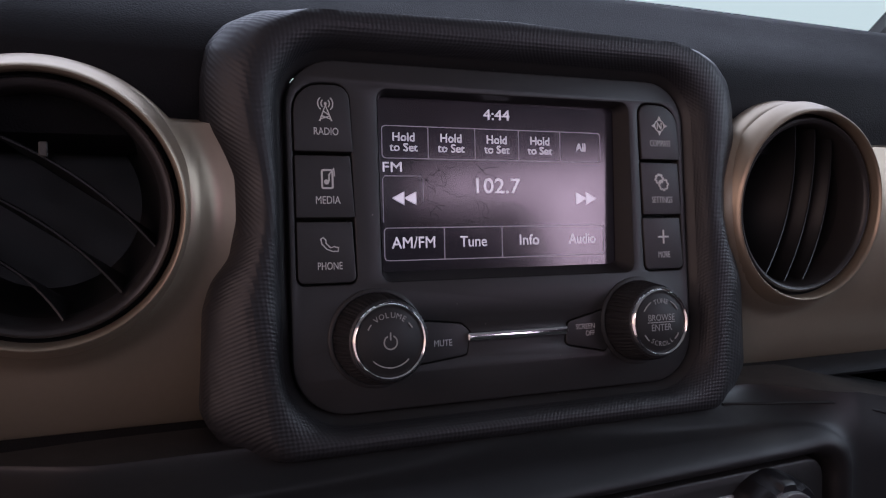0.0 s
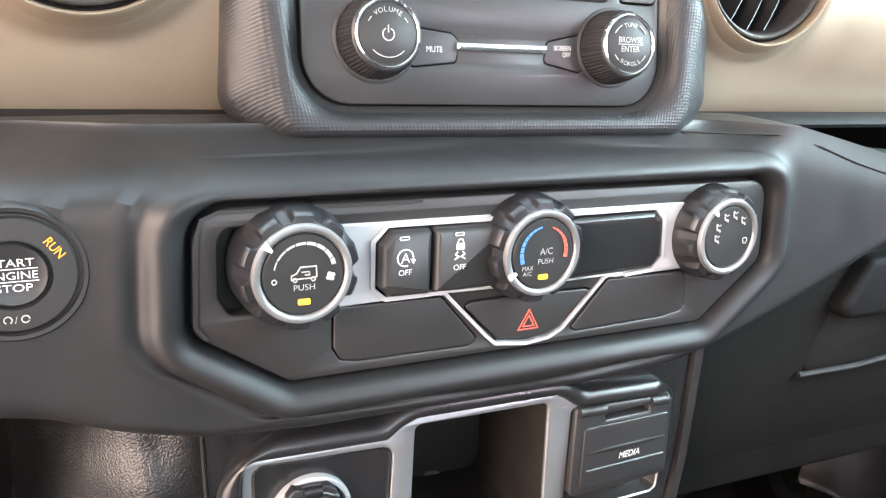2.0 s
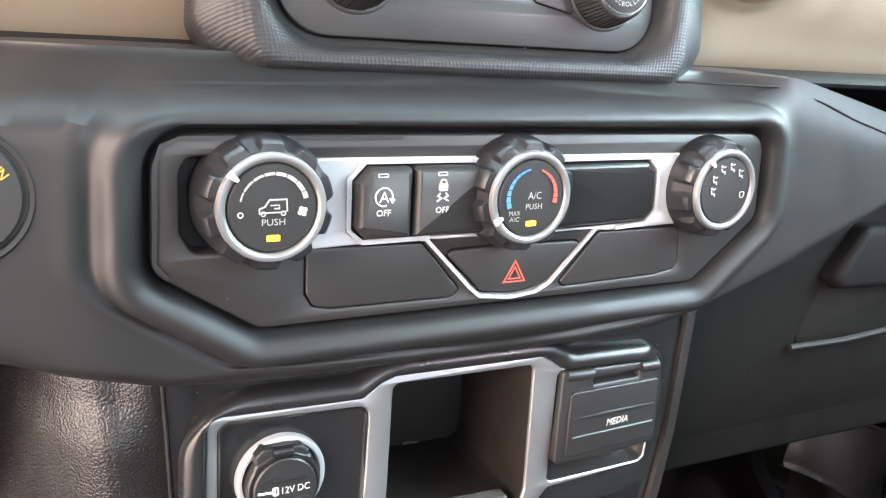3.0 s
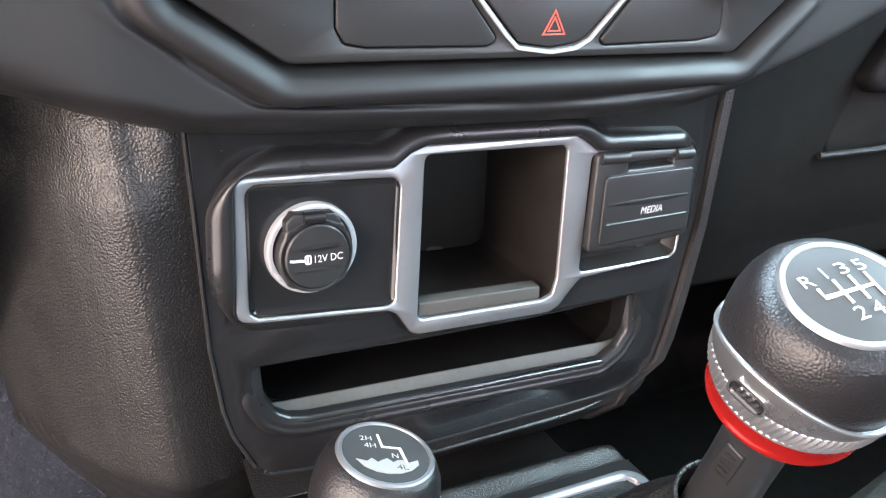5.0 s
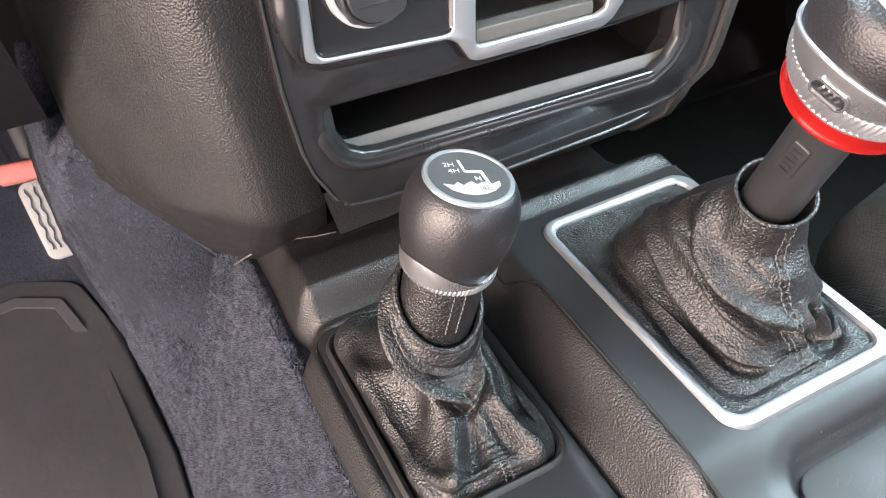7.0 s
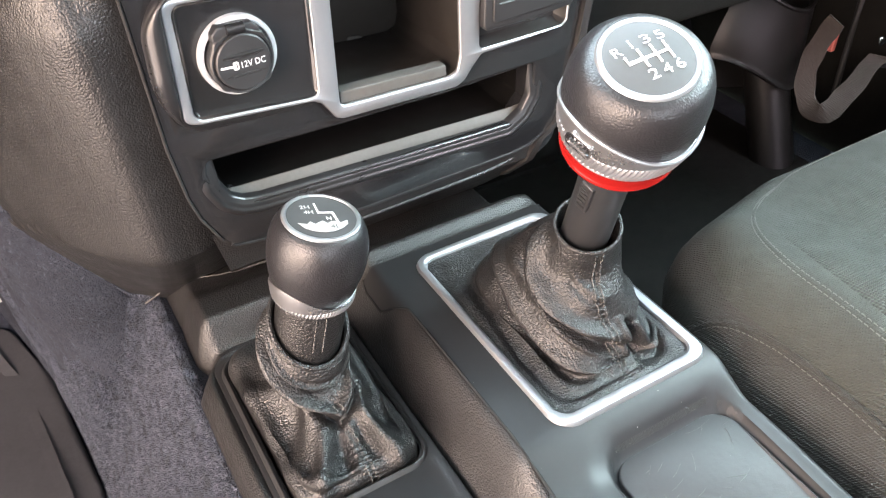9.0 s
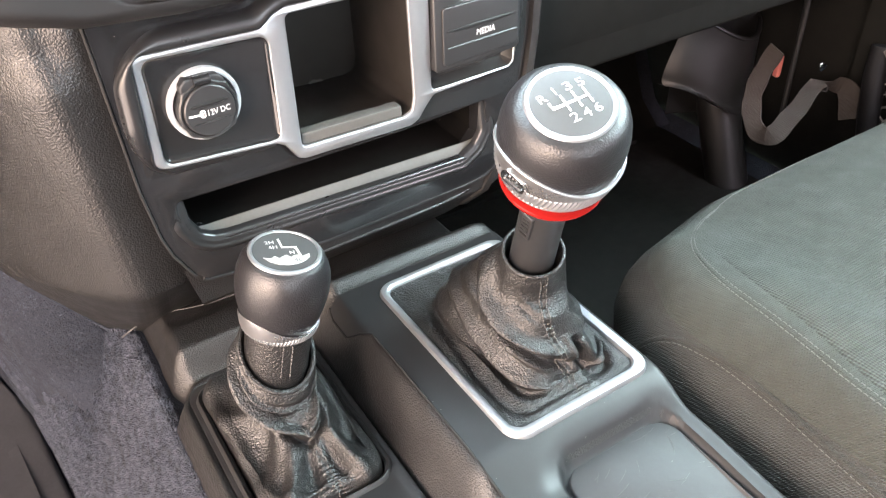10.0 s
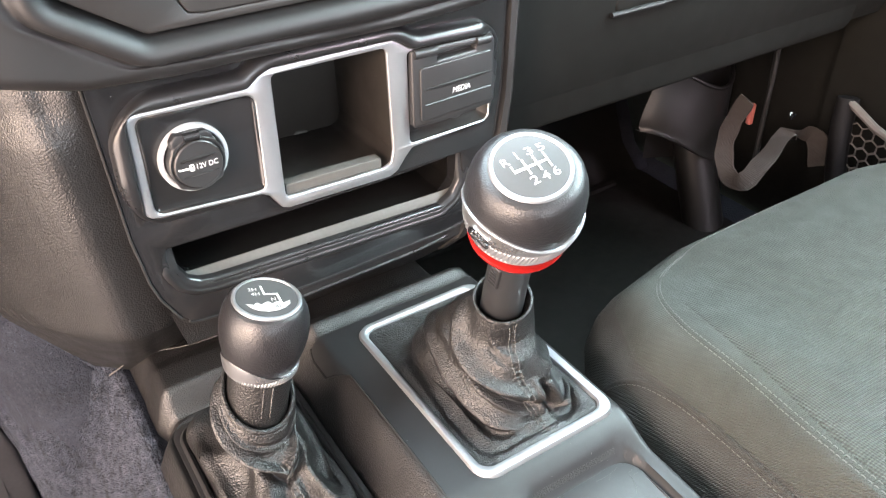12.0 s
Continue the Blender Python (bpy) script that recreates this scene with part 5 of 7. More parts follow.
# side strip at the passenger side of the stack, and the base below
b = Build()
rows = []
for z, dx, y in ((0.525, 0.0, 0.3062), (0.470, -0.0042, 0.3038), (0.420, -0.0082, 0.3015), (0.380, -0.0150, 0.2995), (0.350, -0.0215, 0.2982), (0.336, -0.0265, 0.2978), (0.324, -0.0430, 0.2985), (0.308, -0.050, 0.3010), (0.286, -0.056, 0.322)):
    x = 0.2982 + dx
    rows.append([(x, y + 0.004, z), (x + 0.001, y - 0.001, z), (x + 0.006, y - 0.002, z), (x + 0.010, y + 0.002, z), (x + 0.014, y + 0.03, z), (x + 0.018, y + 0.30, z)])
b.grid(rows)
part("side_strip", b, M_grain, stack, "grained black side moulding")
b = Build()
rows = []
for k in range(29):
    z = 0.340 - 0.093 * k / 28
    rows.append([(x, base_y(x, z), z) for x in [0.0115 + 0.07 * (0.49 - z) + (0.012 * smooth(0.36, 0.24, z)) + 0.272 * j / 30 for j in range(31)]])
b.grid(rows)
part("base", b, M_grain, stack, "grained black base")

# knee side panel on the driver's side
b = Build()
PLAN0 = [(0.0135, 0.306), (0.0125, 0.3025), (0.0090, 0.3014), (0.0045, 0.3003), (0.0000, 0.2993), (-0.0040, 0.2984), (-0.0080, 0.2977), (-0.0120, 0.2974), (-0.0165, 0.2983), (-0.0210, 0.3005), (-0.0260, 0.3045), (-0.0320, 0.3110), (-0.040, 0.3220), (-0.050, 0.3390), (-0.062, 0.3620), (-0.078, 0.394), (-0.083, 0.430), (-0.085, 0.52)]
PLAN = [(p[0] + (q[0] - p[0]) * j / 4, p[1] + (q[1] - p[1]) * j / 4) for p, q in zip(PLAN0, PLAN0[1:]) for j in range(4)] + PLAN0[-1:]
KNEE_LOW = [(-0.095, 0.300), (-0.078, 0.290), (-0.066, 0.230), (-0.055, 0.160), (0.05, 0.140)]
cols = []
for x, y in PLAN:
    low = lerps(x, KNEE_LOW)
    col = []
    for k in range(81):
        z = 0.540 + (low - 0.540) * k / 80
        dx = 0.070 * (0.49 - z) * smooth(-0.09, -0.02, x)
        dy = 0.9 * max(0.0, 0.325 - z) + 0.02 * smooth(0.49, 0.53, z) + 0.0075 * smooth(0.462, 0.486, z) * smooth(0.006, -0.012, x)
        col.append((x + dx + (0.012 * smooth(0.36, 0.24, z) if x > 0 else 0), y + dy, z))
    cols.append(col)
b.grid(cols)
part("knee_panel", b, M_grain, stack, "leather-grained black side panel")
b = Build()
SEAMLINE = [(-0.0190, 0.3850, 0.2338), (0.0030, 0.3600, 0.2634), (0.0120, 0.3550, 0.2655), (0.0294, 0.3508, 0.2640), (0.0434, 0.3460, 0.2655), (0.0747, 0.3440, 0.2660), (0.1000, 0.3400, 0.2740)]
tube(b, SEAMLINE, 0.0006)
part("seam", b, M_lip, stack, "thin worn seam")


# ---- floor console ----
console = thing("floor_console", "grained black plastic floor console between the seats", "console", kind="structure")


def rr(x, y, x0, x1, y0, y1, r):
    """Signed distance to a rounded rectangle, negative inside."""
    dx, dy = abs(x - (x0 + x1) / 2) - (x1 - x0) / 2 + r, abs(y - (y0 + y1) / 2) - (y1 - y0) / 2 + r
    return math.hypot(max(dx, 0), max(dy, 0)) + min(max(dx, dy), 0) - r


def console_z(x, y):
    right = 0.284 - 0.0125 * smooth(0.112, 0.080, y) - 0.004 * smooth(0.075, 0.0, y)
    left = 0.250
    k = smooth(0.0915, 0.1150, x) ** 0.8
    z = left + (right - left) * k
    # front ridge that meets the stack
    z += (0.270 - left) * smooth(0.292, 0.306, y) * (1 - k)
    z += (0.0055 * math.exp(-((y - 0.2895) / 0.0058) ** 2) * smooth(0.250, 0.232, x) - 0.030 * smooth(0.294, 0.307, y)) * k
    z -= 0.006 * smooth(0.325, 0.345, y)
    # edges rolled over
    z -= 0.05 * max(0.0, (-0.004 + 0.014 * smooth(0.268, 0.292, y) - x) / 0.018) ** 2
    z -= 0.05 * max(0.0, (x - 0.243) / 0.016) ** 2
    # bed of the lever boot and the pad
    z -= 0.012 * smooth(0.0, -0.004, rr(x, y, 0.142, 0.236, 0.118, 0.264, 0.010))
    z -= 0.0070 * smooth(0.0010, -0.0015, rr(x, y, 0.1500, 0.2360, -0.16, 0.0920, 0.016))
    z -= 0.0022 * smooth(0.014, 0.001, rr(x, y, 0.1500, 0.2360, -0.16, 0.0920, 0.016))
    z -= 0.06 * smooth(0.0005, -0.0025, math.hypot(x - 0.197, y + 0.004) - 0.036)
    z -= 0.010 * smooth(0.001, -0.002, rr(x, y, 0.0080, 0.0822, 0.1545, 0.2775, 0.010))
    z -= 0.0060 * smooth(0.0903, 0.0911, x) * smooth(0.0925, 0.0915, x) * smooth(0.290, 0.280, y)
    # grained ridge and groove on the driver's side
    z += 0.0026 * math.exp(-((rr(x, y, 0.0075, 0.0825, 0.0, 0.2780, 0.011) - 0.0105) / 0.0028) ** 2) * smooth(0.088, 0.070, x) * smooth(0.300, 0.288, y)
    z -= 0.0012 * math.exp(-((x + 0.0098) / 0.0011) ** 2) * smooth(0.295, 0.280, y)
    return z


b = Build()
xs_c = [-0.0180 + 0.2780 * k / 222 for k in range(223)]
ys_c = [-0.30 + 0.710 * k / 316 for k in range(317)]
rows = []
for y in ys_c:
    row = [(-0.0195, y, 0.0)] + [(x, y, console_z(x, y)) for x in xs_c] + [(0.262, y, 0.0)]
    rows.append(row)
b.grid(rows)
part("body", b, M_congrain, console, "grained black console moulding", sharp=60)
# smooth deck about the gear lever: a satin skin a little proud
b = Build()
rows = []
for k in range(141):
    y = -0.28 + 0.5580 * k / 140
    rows.append([(x, y, console_z(x, y) + 0.0012) for left in [0.1150 - 0.0105 * smooth(0.232, 0.248, y)] for x in [left + (0.2480 - left) * j / 72 for j in range(73)]])
b.grid(rows)
part("deck", b, M_deck, console, "satin black console deck", sharp=60)
b = Build()
pts = [(x, y, console_z(x, y) + 0.0016) for x, y in ((0.2460, 0.2784), (0.180, 0.2784), (0.1060, 0.2784), (0.1042, 0.270), (0.1042, 0.250), (0.1095, 0.240), (0.1146, 0.231), (0.1147, 0.20), (0.1147, 0.12), (0.1147, 0.05), (0.1147, -0.05))]
tube(b, pts, 0.0008)
part("seam", b, M_dark, console)
b = Build()
PAD = fillet([(0.1535, -0.14), (0.2330, -0.14), (0.2330, 0.089), (0.1535, 0.089)], 0.014, 6)
hole = circle(0.197, -0.004, 0.0375, 48)
plate(b, PAD, [hole], lambda u, v, h: Vector((u, v, 0.2652 - 0.004 * smooth(0.075, 0.0, v) + h)), 0.0015, -0.004, 0.0010)
part("pad", b, M_mat, console, "scuffed grey rubber pad with cup hole")
b = Build()
rnd = random.Random(31)
for k in range(26):
    x, y, a = rnd.uniform(0.158, 0.228), rnd.uniform(0.045, 0.085), rnd.uniform(-0.6, 1.2)
    pts = [(x + 0.0035 * j * math.cos(a + 0.06 * j), y + 0.0035 * j * math.sin(a + 0.06 * j)) for j in range(rnd.randint(2, 5))]
    pts = [p for p in pts if 0.156 < p[0] < 0.231 and p[1] < 0.087]
    if len(pts) > 1:
        ribbon(b, pts, 0.00012, lambda u, v, h: Vector((u, v, 0.2668 - 0.004 * smooth(0.075, 0.0, v) + h)), -0.0001, 0.00006)
tagged(part("scuffs", b, M_lip, console, "pale scratches on the pad"), kind="stuff")

# satin plate about the transfer lever, in front of its boot
b = Build()
plate(b, rect(0.0004, 0.0902, 0.030, 0.2850, 0.012, 6), [rect(0.0081, 0.0819, 0.1546, 0.2774, 0.010, 6)], lambda u, v, h: Vector((u, v, 0.2510 + 0.0010 * smooth(0.02, 0.0, abs(v - 0.10)) + h)), 0.0016, -0.0050, 0.0008)
part("lever_plate", b, M_deck, console, "smooth satin black plate")

# raised rim round the transfer lever boot
b = Build()
TR = dense(rect(0.0075, 0.0825, 0.1540, 0.2780, 0.011, 6), 0.006)
b.loft([[Vector((u, v, console_zl + 0.0)) for u, v in offset(TR, d)] for d, console_zl in ((-0.001, 0.238), (0.0, 0.2505), (0.0008, 0.2540), (0.0022, 0.2550), (0.0036, 0.2542), (0.0046, 0.2515))])
part("boot_rim", b, M_dash, console, "raised black rim")

# ---- gear lever ----
gear = thing("gear_lever", "leather gear lever knob with silver band, red ring and boot", "gear lever")
AX = Vector((-0.180, -0.365, 0.913)).normalized()
TOP = Vector((0.1650, 0.1160, 0.4815))
m = axis_frame(TOP, AX, (1.0, -0.05, 0.0))


def turned(name, prof, material, parent, mm=m, n=72, label="", wob=None, cap=False, sharp=40):
    b = Build()
    lathe(b, prof, mm, n, wob, cap)
    return part(name, b, material, parent, label, sharp)


knob = turned("knob", [(0.0195, -0.0006), (0.0212, -0.0008), (0.0242, -0.0024), (0.0266, -0.0056), (0.0283, -0.0102), (0.0293, -0.0155), (0.0296, -0.0204), (0.0294, -0.0249), (0.0287, -0.0299), (0.0278, -0.0335), (0.0270, -0.0367)], M_knobleather, gear, label="black leather knob")
b = Build()
nn = 120
rings = []
for r, h0, h1 in ((0.0270, -0.0317, -0.0290), (0.0288, -0.0311, -0.0185), (0.0297, -0.0315, -0.0188), (0.0300, -0.0320, -0.0200), (0.0299, -0.0321, -0.0232), (0.0298, -0.0323, -0.0270), (0.0296, -0.0326, -0.0310), (0.0288, -0.0330, -0.0328)):
    rings.append([m @ Vector((r * math.cos(2 * math.pi * k / nn), r * math.sin(2 * math.pi * k / nn), h0 + (h1 - h0) * (max(0.0, math.cos(2 * math.pi * k / nn - 3.40)) ** 1.7))) for k in range(nn)])
b.loft(rings)
band = part("band", b, M_smokechrome, gear, "wavy dark chrome band")
b = Build()
tube(b, [Vector(p) + (Vector(p) - TOP + AX * 0.028).normalized() * 0.0002 for p in rings[2]], 0.0009, 8, closed=True)
part("band_edge", b, M_trim, band, "bright upper edge of the band")
kn = lambda a, i: 0.0010 * (1 - abs(2 * ((a * 80 / (2 * math.pi) + i * 0.16) % 1) - 1)) - 0.0003 if 0 < i < 9 else 0.0
turned("knurled_ring", [(0.0284, -0.0318), (0.0290, -0.0326), (0.0291, -0.0338), (0.0291, -0.0350), (0.0290, -0.0362), (0.0288, -0.0374), (0.0286, -0.0386), (0.0283, -0.0398), (0.0280, -0.0408), (0.0272, -0.0414)], M_trim, gear, n=840, wob=kn, label="knurled silver ring", sharp=25)
turned("lower_ring", [(0.0272, -0.0412), (0.0277, -0.0418), (0.0275, -0.0430), (0.0262, -0.0436), (0.0230, -0.0438)], M_trim, gear)
turned("red_ring", [(0.0215, -0.0428), (0.0244, -0.0432), (0.0250, -0.0440), (0.0252, -0.0470), (0.0254, -0.0506), (0.0257, -0.0514), (0.0261, -0.0520), (0.0262, -0.0530), (0.0257, -0.0538), (0.0238, -0.0542), (0.0120, -0.0530)], M_red, gear, label="red anodised ring")
turned("badge_ring", [(0.0204, -0.0012), (0.0200, 0.0000), (0.0194, 0.0006), (0.0180, 0.0006), (0.0175, 0.0000)], M_trim, gear, label="bright badge ring")
badge = turned("badge", [(0.0178, -0.0010), (0.0176, 0.0002), (0.0150, 0.0006), (0.0110, 0.0011), (0.0060, 0.0015), (0.0004, 0.0017)], M_disc, gear, label="grey badge with white shift pattern", cap=True)
on_top = lambda u, v, h=0.0: m @ Vector((u, v, h + 0.0003 + 0.0017 * (1 - (u * u + v * v) / 0.0184 ** 2)))
b = Build()
for x in (-0.0032, 0.0024, 0.0080):
    ribbon(b, [(x, 0.0042), (x, -0.0048)], 0.0008, on_top)
ribbon(b, [(-0.0094, 0.0030), (-0.0094, -0.0006), (0.0080, -0.0006)], 0.0009, on_top)
part("shift_pattern", b, M_white, badge)
for ch, x, y in (("R", -0.0106, 0.0062), ("1", -0.0042, 0.0072), ("3", 0.0024, 0.0072), ("5", 0.0086, 0.0070), ("2", -0.0034, -0.0082), ("4", 0.0024, -0.0082), ("6", 0.0082, -0.0080)):
    part("numeral", lettering(ch, on_top, x, y, 0.0044, 0.0 if ch == "1" else 0.0036), M_white, badge)
# worn oval mark on the band
b = Build()
side = axis_frame(m @ Vector((0.0300 * math.cos(3.40), 0.0300 * math.sin(3.40), -0.0285)), m.to_3x3() @ Vector((math.cos(3.40), math.sin(3.40), 0.12)), m.to_3x3() @ Vector((-math.sin(3.40), math.cos(3.40), 0)))
oval_ = rect(-0.0066, 0.0066, -0.0030, 0.0030, 0.0026, 5)
ribbon(b, oval_, 0.0008, on_frame(side), -0.0012, 0.0010, closed=True)
part("oval_frame", b, M_chrome, gear)
b = Build()
slab(b, offset(oval_, -0.0003), on_frame(side), -0.0002, -0.002, 0.0002)
part("oval_field", b, M_gloss, gear)
b = Build()
for k in range(4):
    ribbon(b, [(-0.0036 + 0.0022 * k, -0.0008), (-0.0026 + 0.0022 * k, 0.0010)], 0.0009, on_frame(side), -0.001, 0.0006)
part("worn_mark", b, M_chrome, gear)
turned("shaft", [(0.0136, -0.0520), (0.0126, -0.0580), (0.0122, -0.0800), (0.0123, -0.1000), (0.0128, -0.1250), (0.0132, -0.155)], M_knob, gear, label="black plastic lever shaft")
side = axis_frame(m @ Vector((0.0123 * math.cos(3.35), 0.0123 * math.sin(3.35), -0.088)), m.to_3x3() @ Vector((math.cos(3.35), math.sin(3.35), 0.0)), m.to_3x3() @ Vector((-math.sin(3.35), math.cos(3.35), 0)))
b = Build()
slab(b, fillet([(-0.0045, -0.0105), (0.0040, -0.0105), (0.0045, 0.0105), (-0.0035, 0.0105)], 0.0015), on_frame(side), 0.0010, -0.002, 0.0008)
part("shaft_plate", b, M_knob, gear)
b = Build()
for k in range(5):
    ribbon(b, [(-0.0022, -0.0070 + 0.0033 * k), (0.0024, -0.0066 + 0.0033 * k)], 0.0011, on_frame(side), 0.0005, 0.0014)
part("shaft_mark", b, M_grain, gear)


def curve_through(rows, n):
    """Smooth curves through control rings: rows of equal rings, resampled to n levels."""
    A = np.array(rows, float)
    A = np.concatenate([2 * A[:1] - A[1:2], A, 2 * A[-1:] - A[-2:-1]])
    out = []
    for s in np.linspace(0, len(rows) - 1, n):
        i = min(int(s), len(rows) - 2)
        t = s - i
        p0, p1, p2, p3 = A[i], A[i + 1], A[i + 2], A[i + 3]
        out.append(0.5 * (2 * p1 + (p2 - p0) * t + (2 * p0 - 5 * p1 + 4 * p2 - p3) * t * t + (3 * p1 - p0 - 3 * p2 + p3) * t ** 3))
    return np.array(out)


def oval(x0, x1, y0, y1, z, power, n):
    """Rounded ring of n points at even angles; z is a number or a function of the angle."""
    out = []
    for k in range(n):
        a = 2 * math.pi * (k + 0.5) / n - math.pi
        c, s = math.cos(a), math.sin(a)
        r = (abs(c) ** power + abs(s) ** power) ** (-1 / power)
        out.append(((x0 + x1) / 2 + (x1 - x0) / 2 * r * c, (y0 + y1) / 2 + (y1 - y0) / 2 * r * s, z(a) if callable(z) else z))
    return out


def tilted(m, r, n, droop=0.0):
    return [tuple(m @ Vector((r * math.cos(a), r * math.sin(a), droop * math.sin(a)))) for a in [2 * math.pi * (k + 0.5) / n - math.pi for k in range(n)]]


def soft_boot(parent, rings, levels, wraps, pleats, seam, seed):
    """A slack leather boot lofted through rings. wraps: folds that run round it, as (angle, height) pairs, width, size and undercut;
    pleats: folds that run up it, as (height, angle) pairs, width in degrees and size; seam: the pleat that carries the stitches."""
    P = curve_through(rings, levels)
    n = P.shape[1]
    nrm = np.cross(np.roll(P, -1, 1) - np.roll(P, 1, 1), np.gradient(P, axis=0))
    nrm /= np.linalg.norm(nrm, axis=2, keepdims=True) + 1e-12
    ang = (360 * (np.arange(n) + 0.5) / n - 180)[None, :]
    T = np.linspace(0, 1, levels)[:, None]
    lift = np.zeros((levels, n))
    for path, width, size, under in wraps:
        a, h = np.array(path, float).T
        A = a[0] + (ang - a[0]) % 360
        s = np.clip((A - a[0]) / (a[-1] - a[0]), 0, 1)
        x = (T - np.interp(A, a, h)) / width
        lift += size * np.sin(np.pi * s) ** 0.6 * (np.exp(-x ** 2) - under * np.exp(-((x + 1.5) / 0.75) ** 2))
    for path, width, size in pleats:
        h, a = np.array(path, float).T
        x = ((ang - np.interp(T, h, a) + 180) % 360 - 180) / width
        s = np.clip((T - h[0]) / (h[-1] - h[0]), 0, 1)
        lift += size * np.sin(np.pi * s) ** 0.6 * np.exp(-x ** 2)
    h, a = np.array(seam, float).T
    x = (ang - np.interp(T, h, a) + 180) % 360 - 180
    lift += (0.0004 * np.sin(T * 150) * np.exp(-(x / 7) ** 2) - 0.0008 * np.exp(-(x / 1.5) ** 2)) * (T < h[-1])
    lift += np.array([[0.0030 * noise.noise(Vector(p) * 26 + Vector((0, 0, seed))) + 0.0011 * noise.noise(Vector(p) * 70 + Vector((seed, 0, 0))) + 0.00022 * noise.noise(Vector(p) * 210 + Vector((0, seed, 0))) for p in ring] for ring in P])
    lift *= np.clip(np.minimum(T / 0.10, (1 - T) / 0.04), 0, 1)
    out = P + nrm * lift[:, :, None]
    b = Build()
    b.loft([[tuple(p) for p in ring] for ring in out])
    return part("boot", b, M_leather, parent, "creased black leather boot", sharp=80)


FR_O = rect(0.1365, 0.2430, 0.1085, 0.2705, 0.013, 8)
FR_I = rect(0.1430, 0.2355, 0.1165, 0.2640, 0.008, 8)
b = Build()
rings = [[Vector((u, v, z)) for u, v in o] for o, z in ((FR_O, 0.2815), (offset(FR_O, 0.0002), 0.2850), (offset(FR_O, -0.0012), 0.2872), (offset(FR_O, -0.0035), 0.2876), (offset(FR_I, 0.0012), 0.2868), (FR_I, 0.2850), (offset(FR_I, -0.0006), 0.2790))]
b.loft(rings)
part("boot_frame", b, M_trim, gear, "satin silver boot frame")
collar = axis_frame(TOP - AX * 0.1290, AX, (1, 0, 0))
low = axis_frame(TOP - AX * 0.1470, AX, (1, 0, 0))
N_B = 260
SEAM_G = [(0.0, -84), (0.25, -88), (0.45, -97), (0.6, -103), (0.8, -106), (1.0, -104)]
GBOOT = soft_boot(gear, [
    oval(0.1425, 0.2360, 0.1160, 0.2645, 0.2845, 14, N_B), oval(0.1490, 0.2300, 0.1235, 0.2580, 0.2854, 7, N_B), oval(0.1592, 0.2245, 0.1315, 0.2445, 0.2858, 4.5, N_B),
    oval(0.1608, 0.2235, 0.1335, 0.2400, 0.2950, 3.6, N_B), oval(0.1618, 0.2215, 0.1350, 0.2318, 0.3085, 3.0, N_B), oval(0.1632, 0.2180, 0.1378, 0.2235, 0.3190, 2.6, N_B),
    oval(0.1645, 0.2140, 0.1408, 0.2135, 0.3290, 2.3, N_B), tilted(low, 0.0222, N_B), tilted(collar, 0.0175, N_B)], 170, [
    ([(100, 0.40), (150, 0.31), (190, 0.25), (240, 0.21), (300, 0.22), (340, 0.26)], 0.060, 0.0040, 0.6),
    ([(105, 0.62), (150, 0.56), (190, 0.44), (225, 0.33), (262, 0.26)], 0.058, 0.0075, 1.0),
    ([(120, 0.90), (165, 0.84), (200, 0.72), (235, 0.57), (268, 0.48), (292, 0.46)], 0.056, 0.0078, 1.1),
    ([(190, 0.60), (215, 0.50), (250, 0.40)], 0.024, 0.0020, 0.8),
    ([(215, 0.93), (240, 0.82), (270, 0.74)], 0.034, 0.0016, 0.5),
    ([(298, 0.60), (330, 0.52), (375, 0.46)], 0.055, 0.0040, 0.8),
    ([(286, 0.28), (312, 0.26), (345, 0.32)], 0.055, 0.0066, 1.0)],
    [([(0.20, -64), (0.34, -68), (0.56, -76)], 4.5, -0.0078), ([(0.20, -56), (0.32, -59), (0.50, -67)], 5.0, 0.0060), ([(0.24, -76), (0.36, -79), (0.60, -86)], 5.0, 0.0030), ([(0.30, -38), (0.50, -40), (0.75, -48)], 9.0, -0.0026)],
    SEAM_G, 3)
b = Build()
tube(b, tilted(collar, 0.0172, 60, -0.001), 0.0011, 8, closed=True)
part("boot_hem", b, M_leather, gear, "thin folded leather hem")
b = Build()
lathe(b, [(0.0170, 0.0), (0.0164, -0.006), (0.0145, -0.014), (0.0110, -0.018)], collar, 48, cap=False)
part("boot_mouth", b, M_leather, gear)


def stitches(parent, ob, path, spacing, size, material=M_thread):
    """Short threads along a path, laid on a mesh."""
    b = Build()
    mid = sum((v.co for v in ob.data.vertices), Vector()) / len(ob.data.vertices)
    pts = [Vector(p) for p in curve_through([tuple(p) for p in path], 10 * len(path))]
    total, dist = 0.0, 0.0
    for p, q in zip(pts, pts[1:]):
        d = (q - p).length
        while d > 0 and dist < total + d:
            c, w = p.lerp(q, (dist - total) / d), (q - p).normalized()
            dist += spacing
            hit, loc, nrm, _ = ob.closest_point_on_mesh(c)
            if nrm.dot(loc - mid) < 0:
                nrm = -nrm
            if hit:
                tube(b, [loc - w * size * 0.5 + nrm * 0.0001, loc - w * size * 0.25 + nrm * 0.0006, loc + w * size * 0.25 + nrm * 0.0006, loc + w * size * 0.5 + nrm * 0.0001], size * 0.13, 5)
        total += d
    return tagged(part("stitching", b, material, parent), kind="stuff")


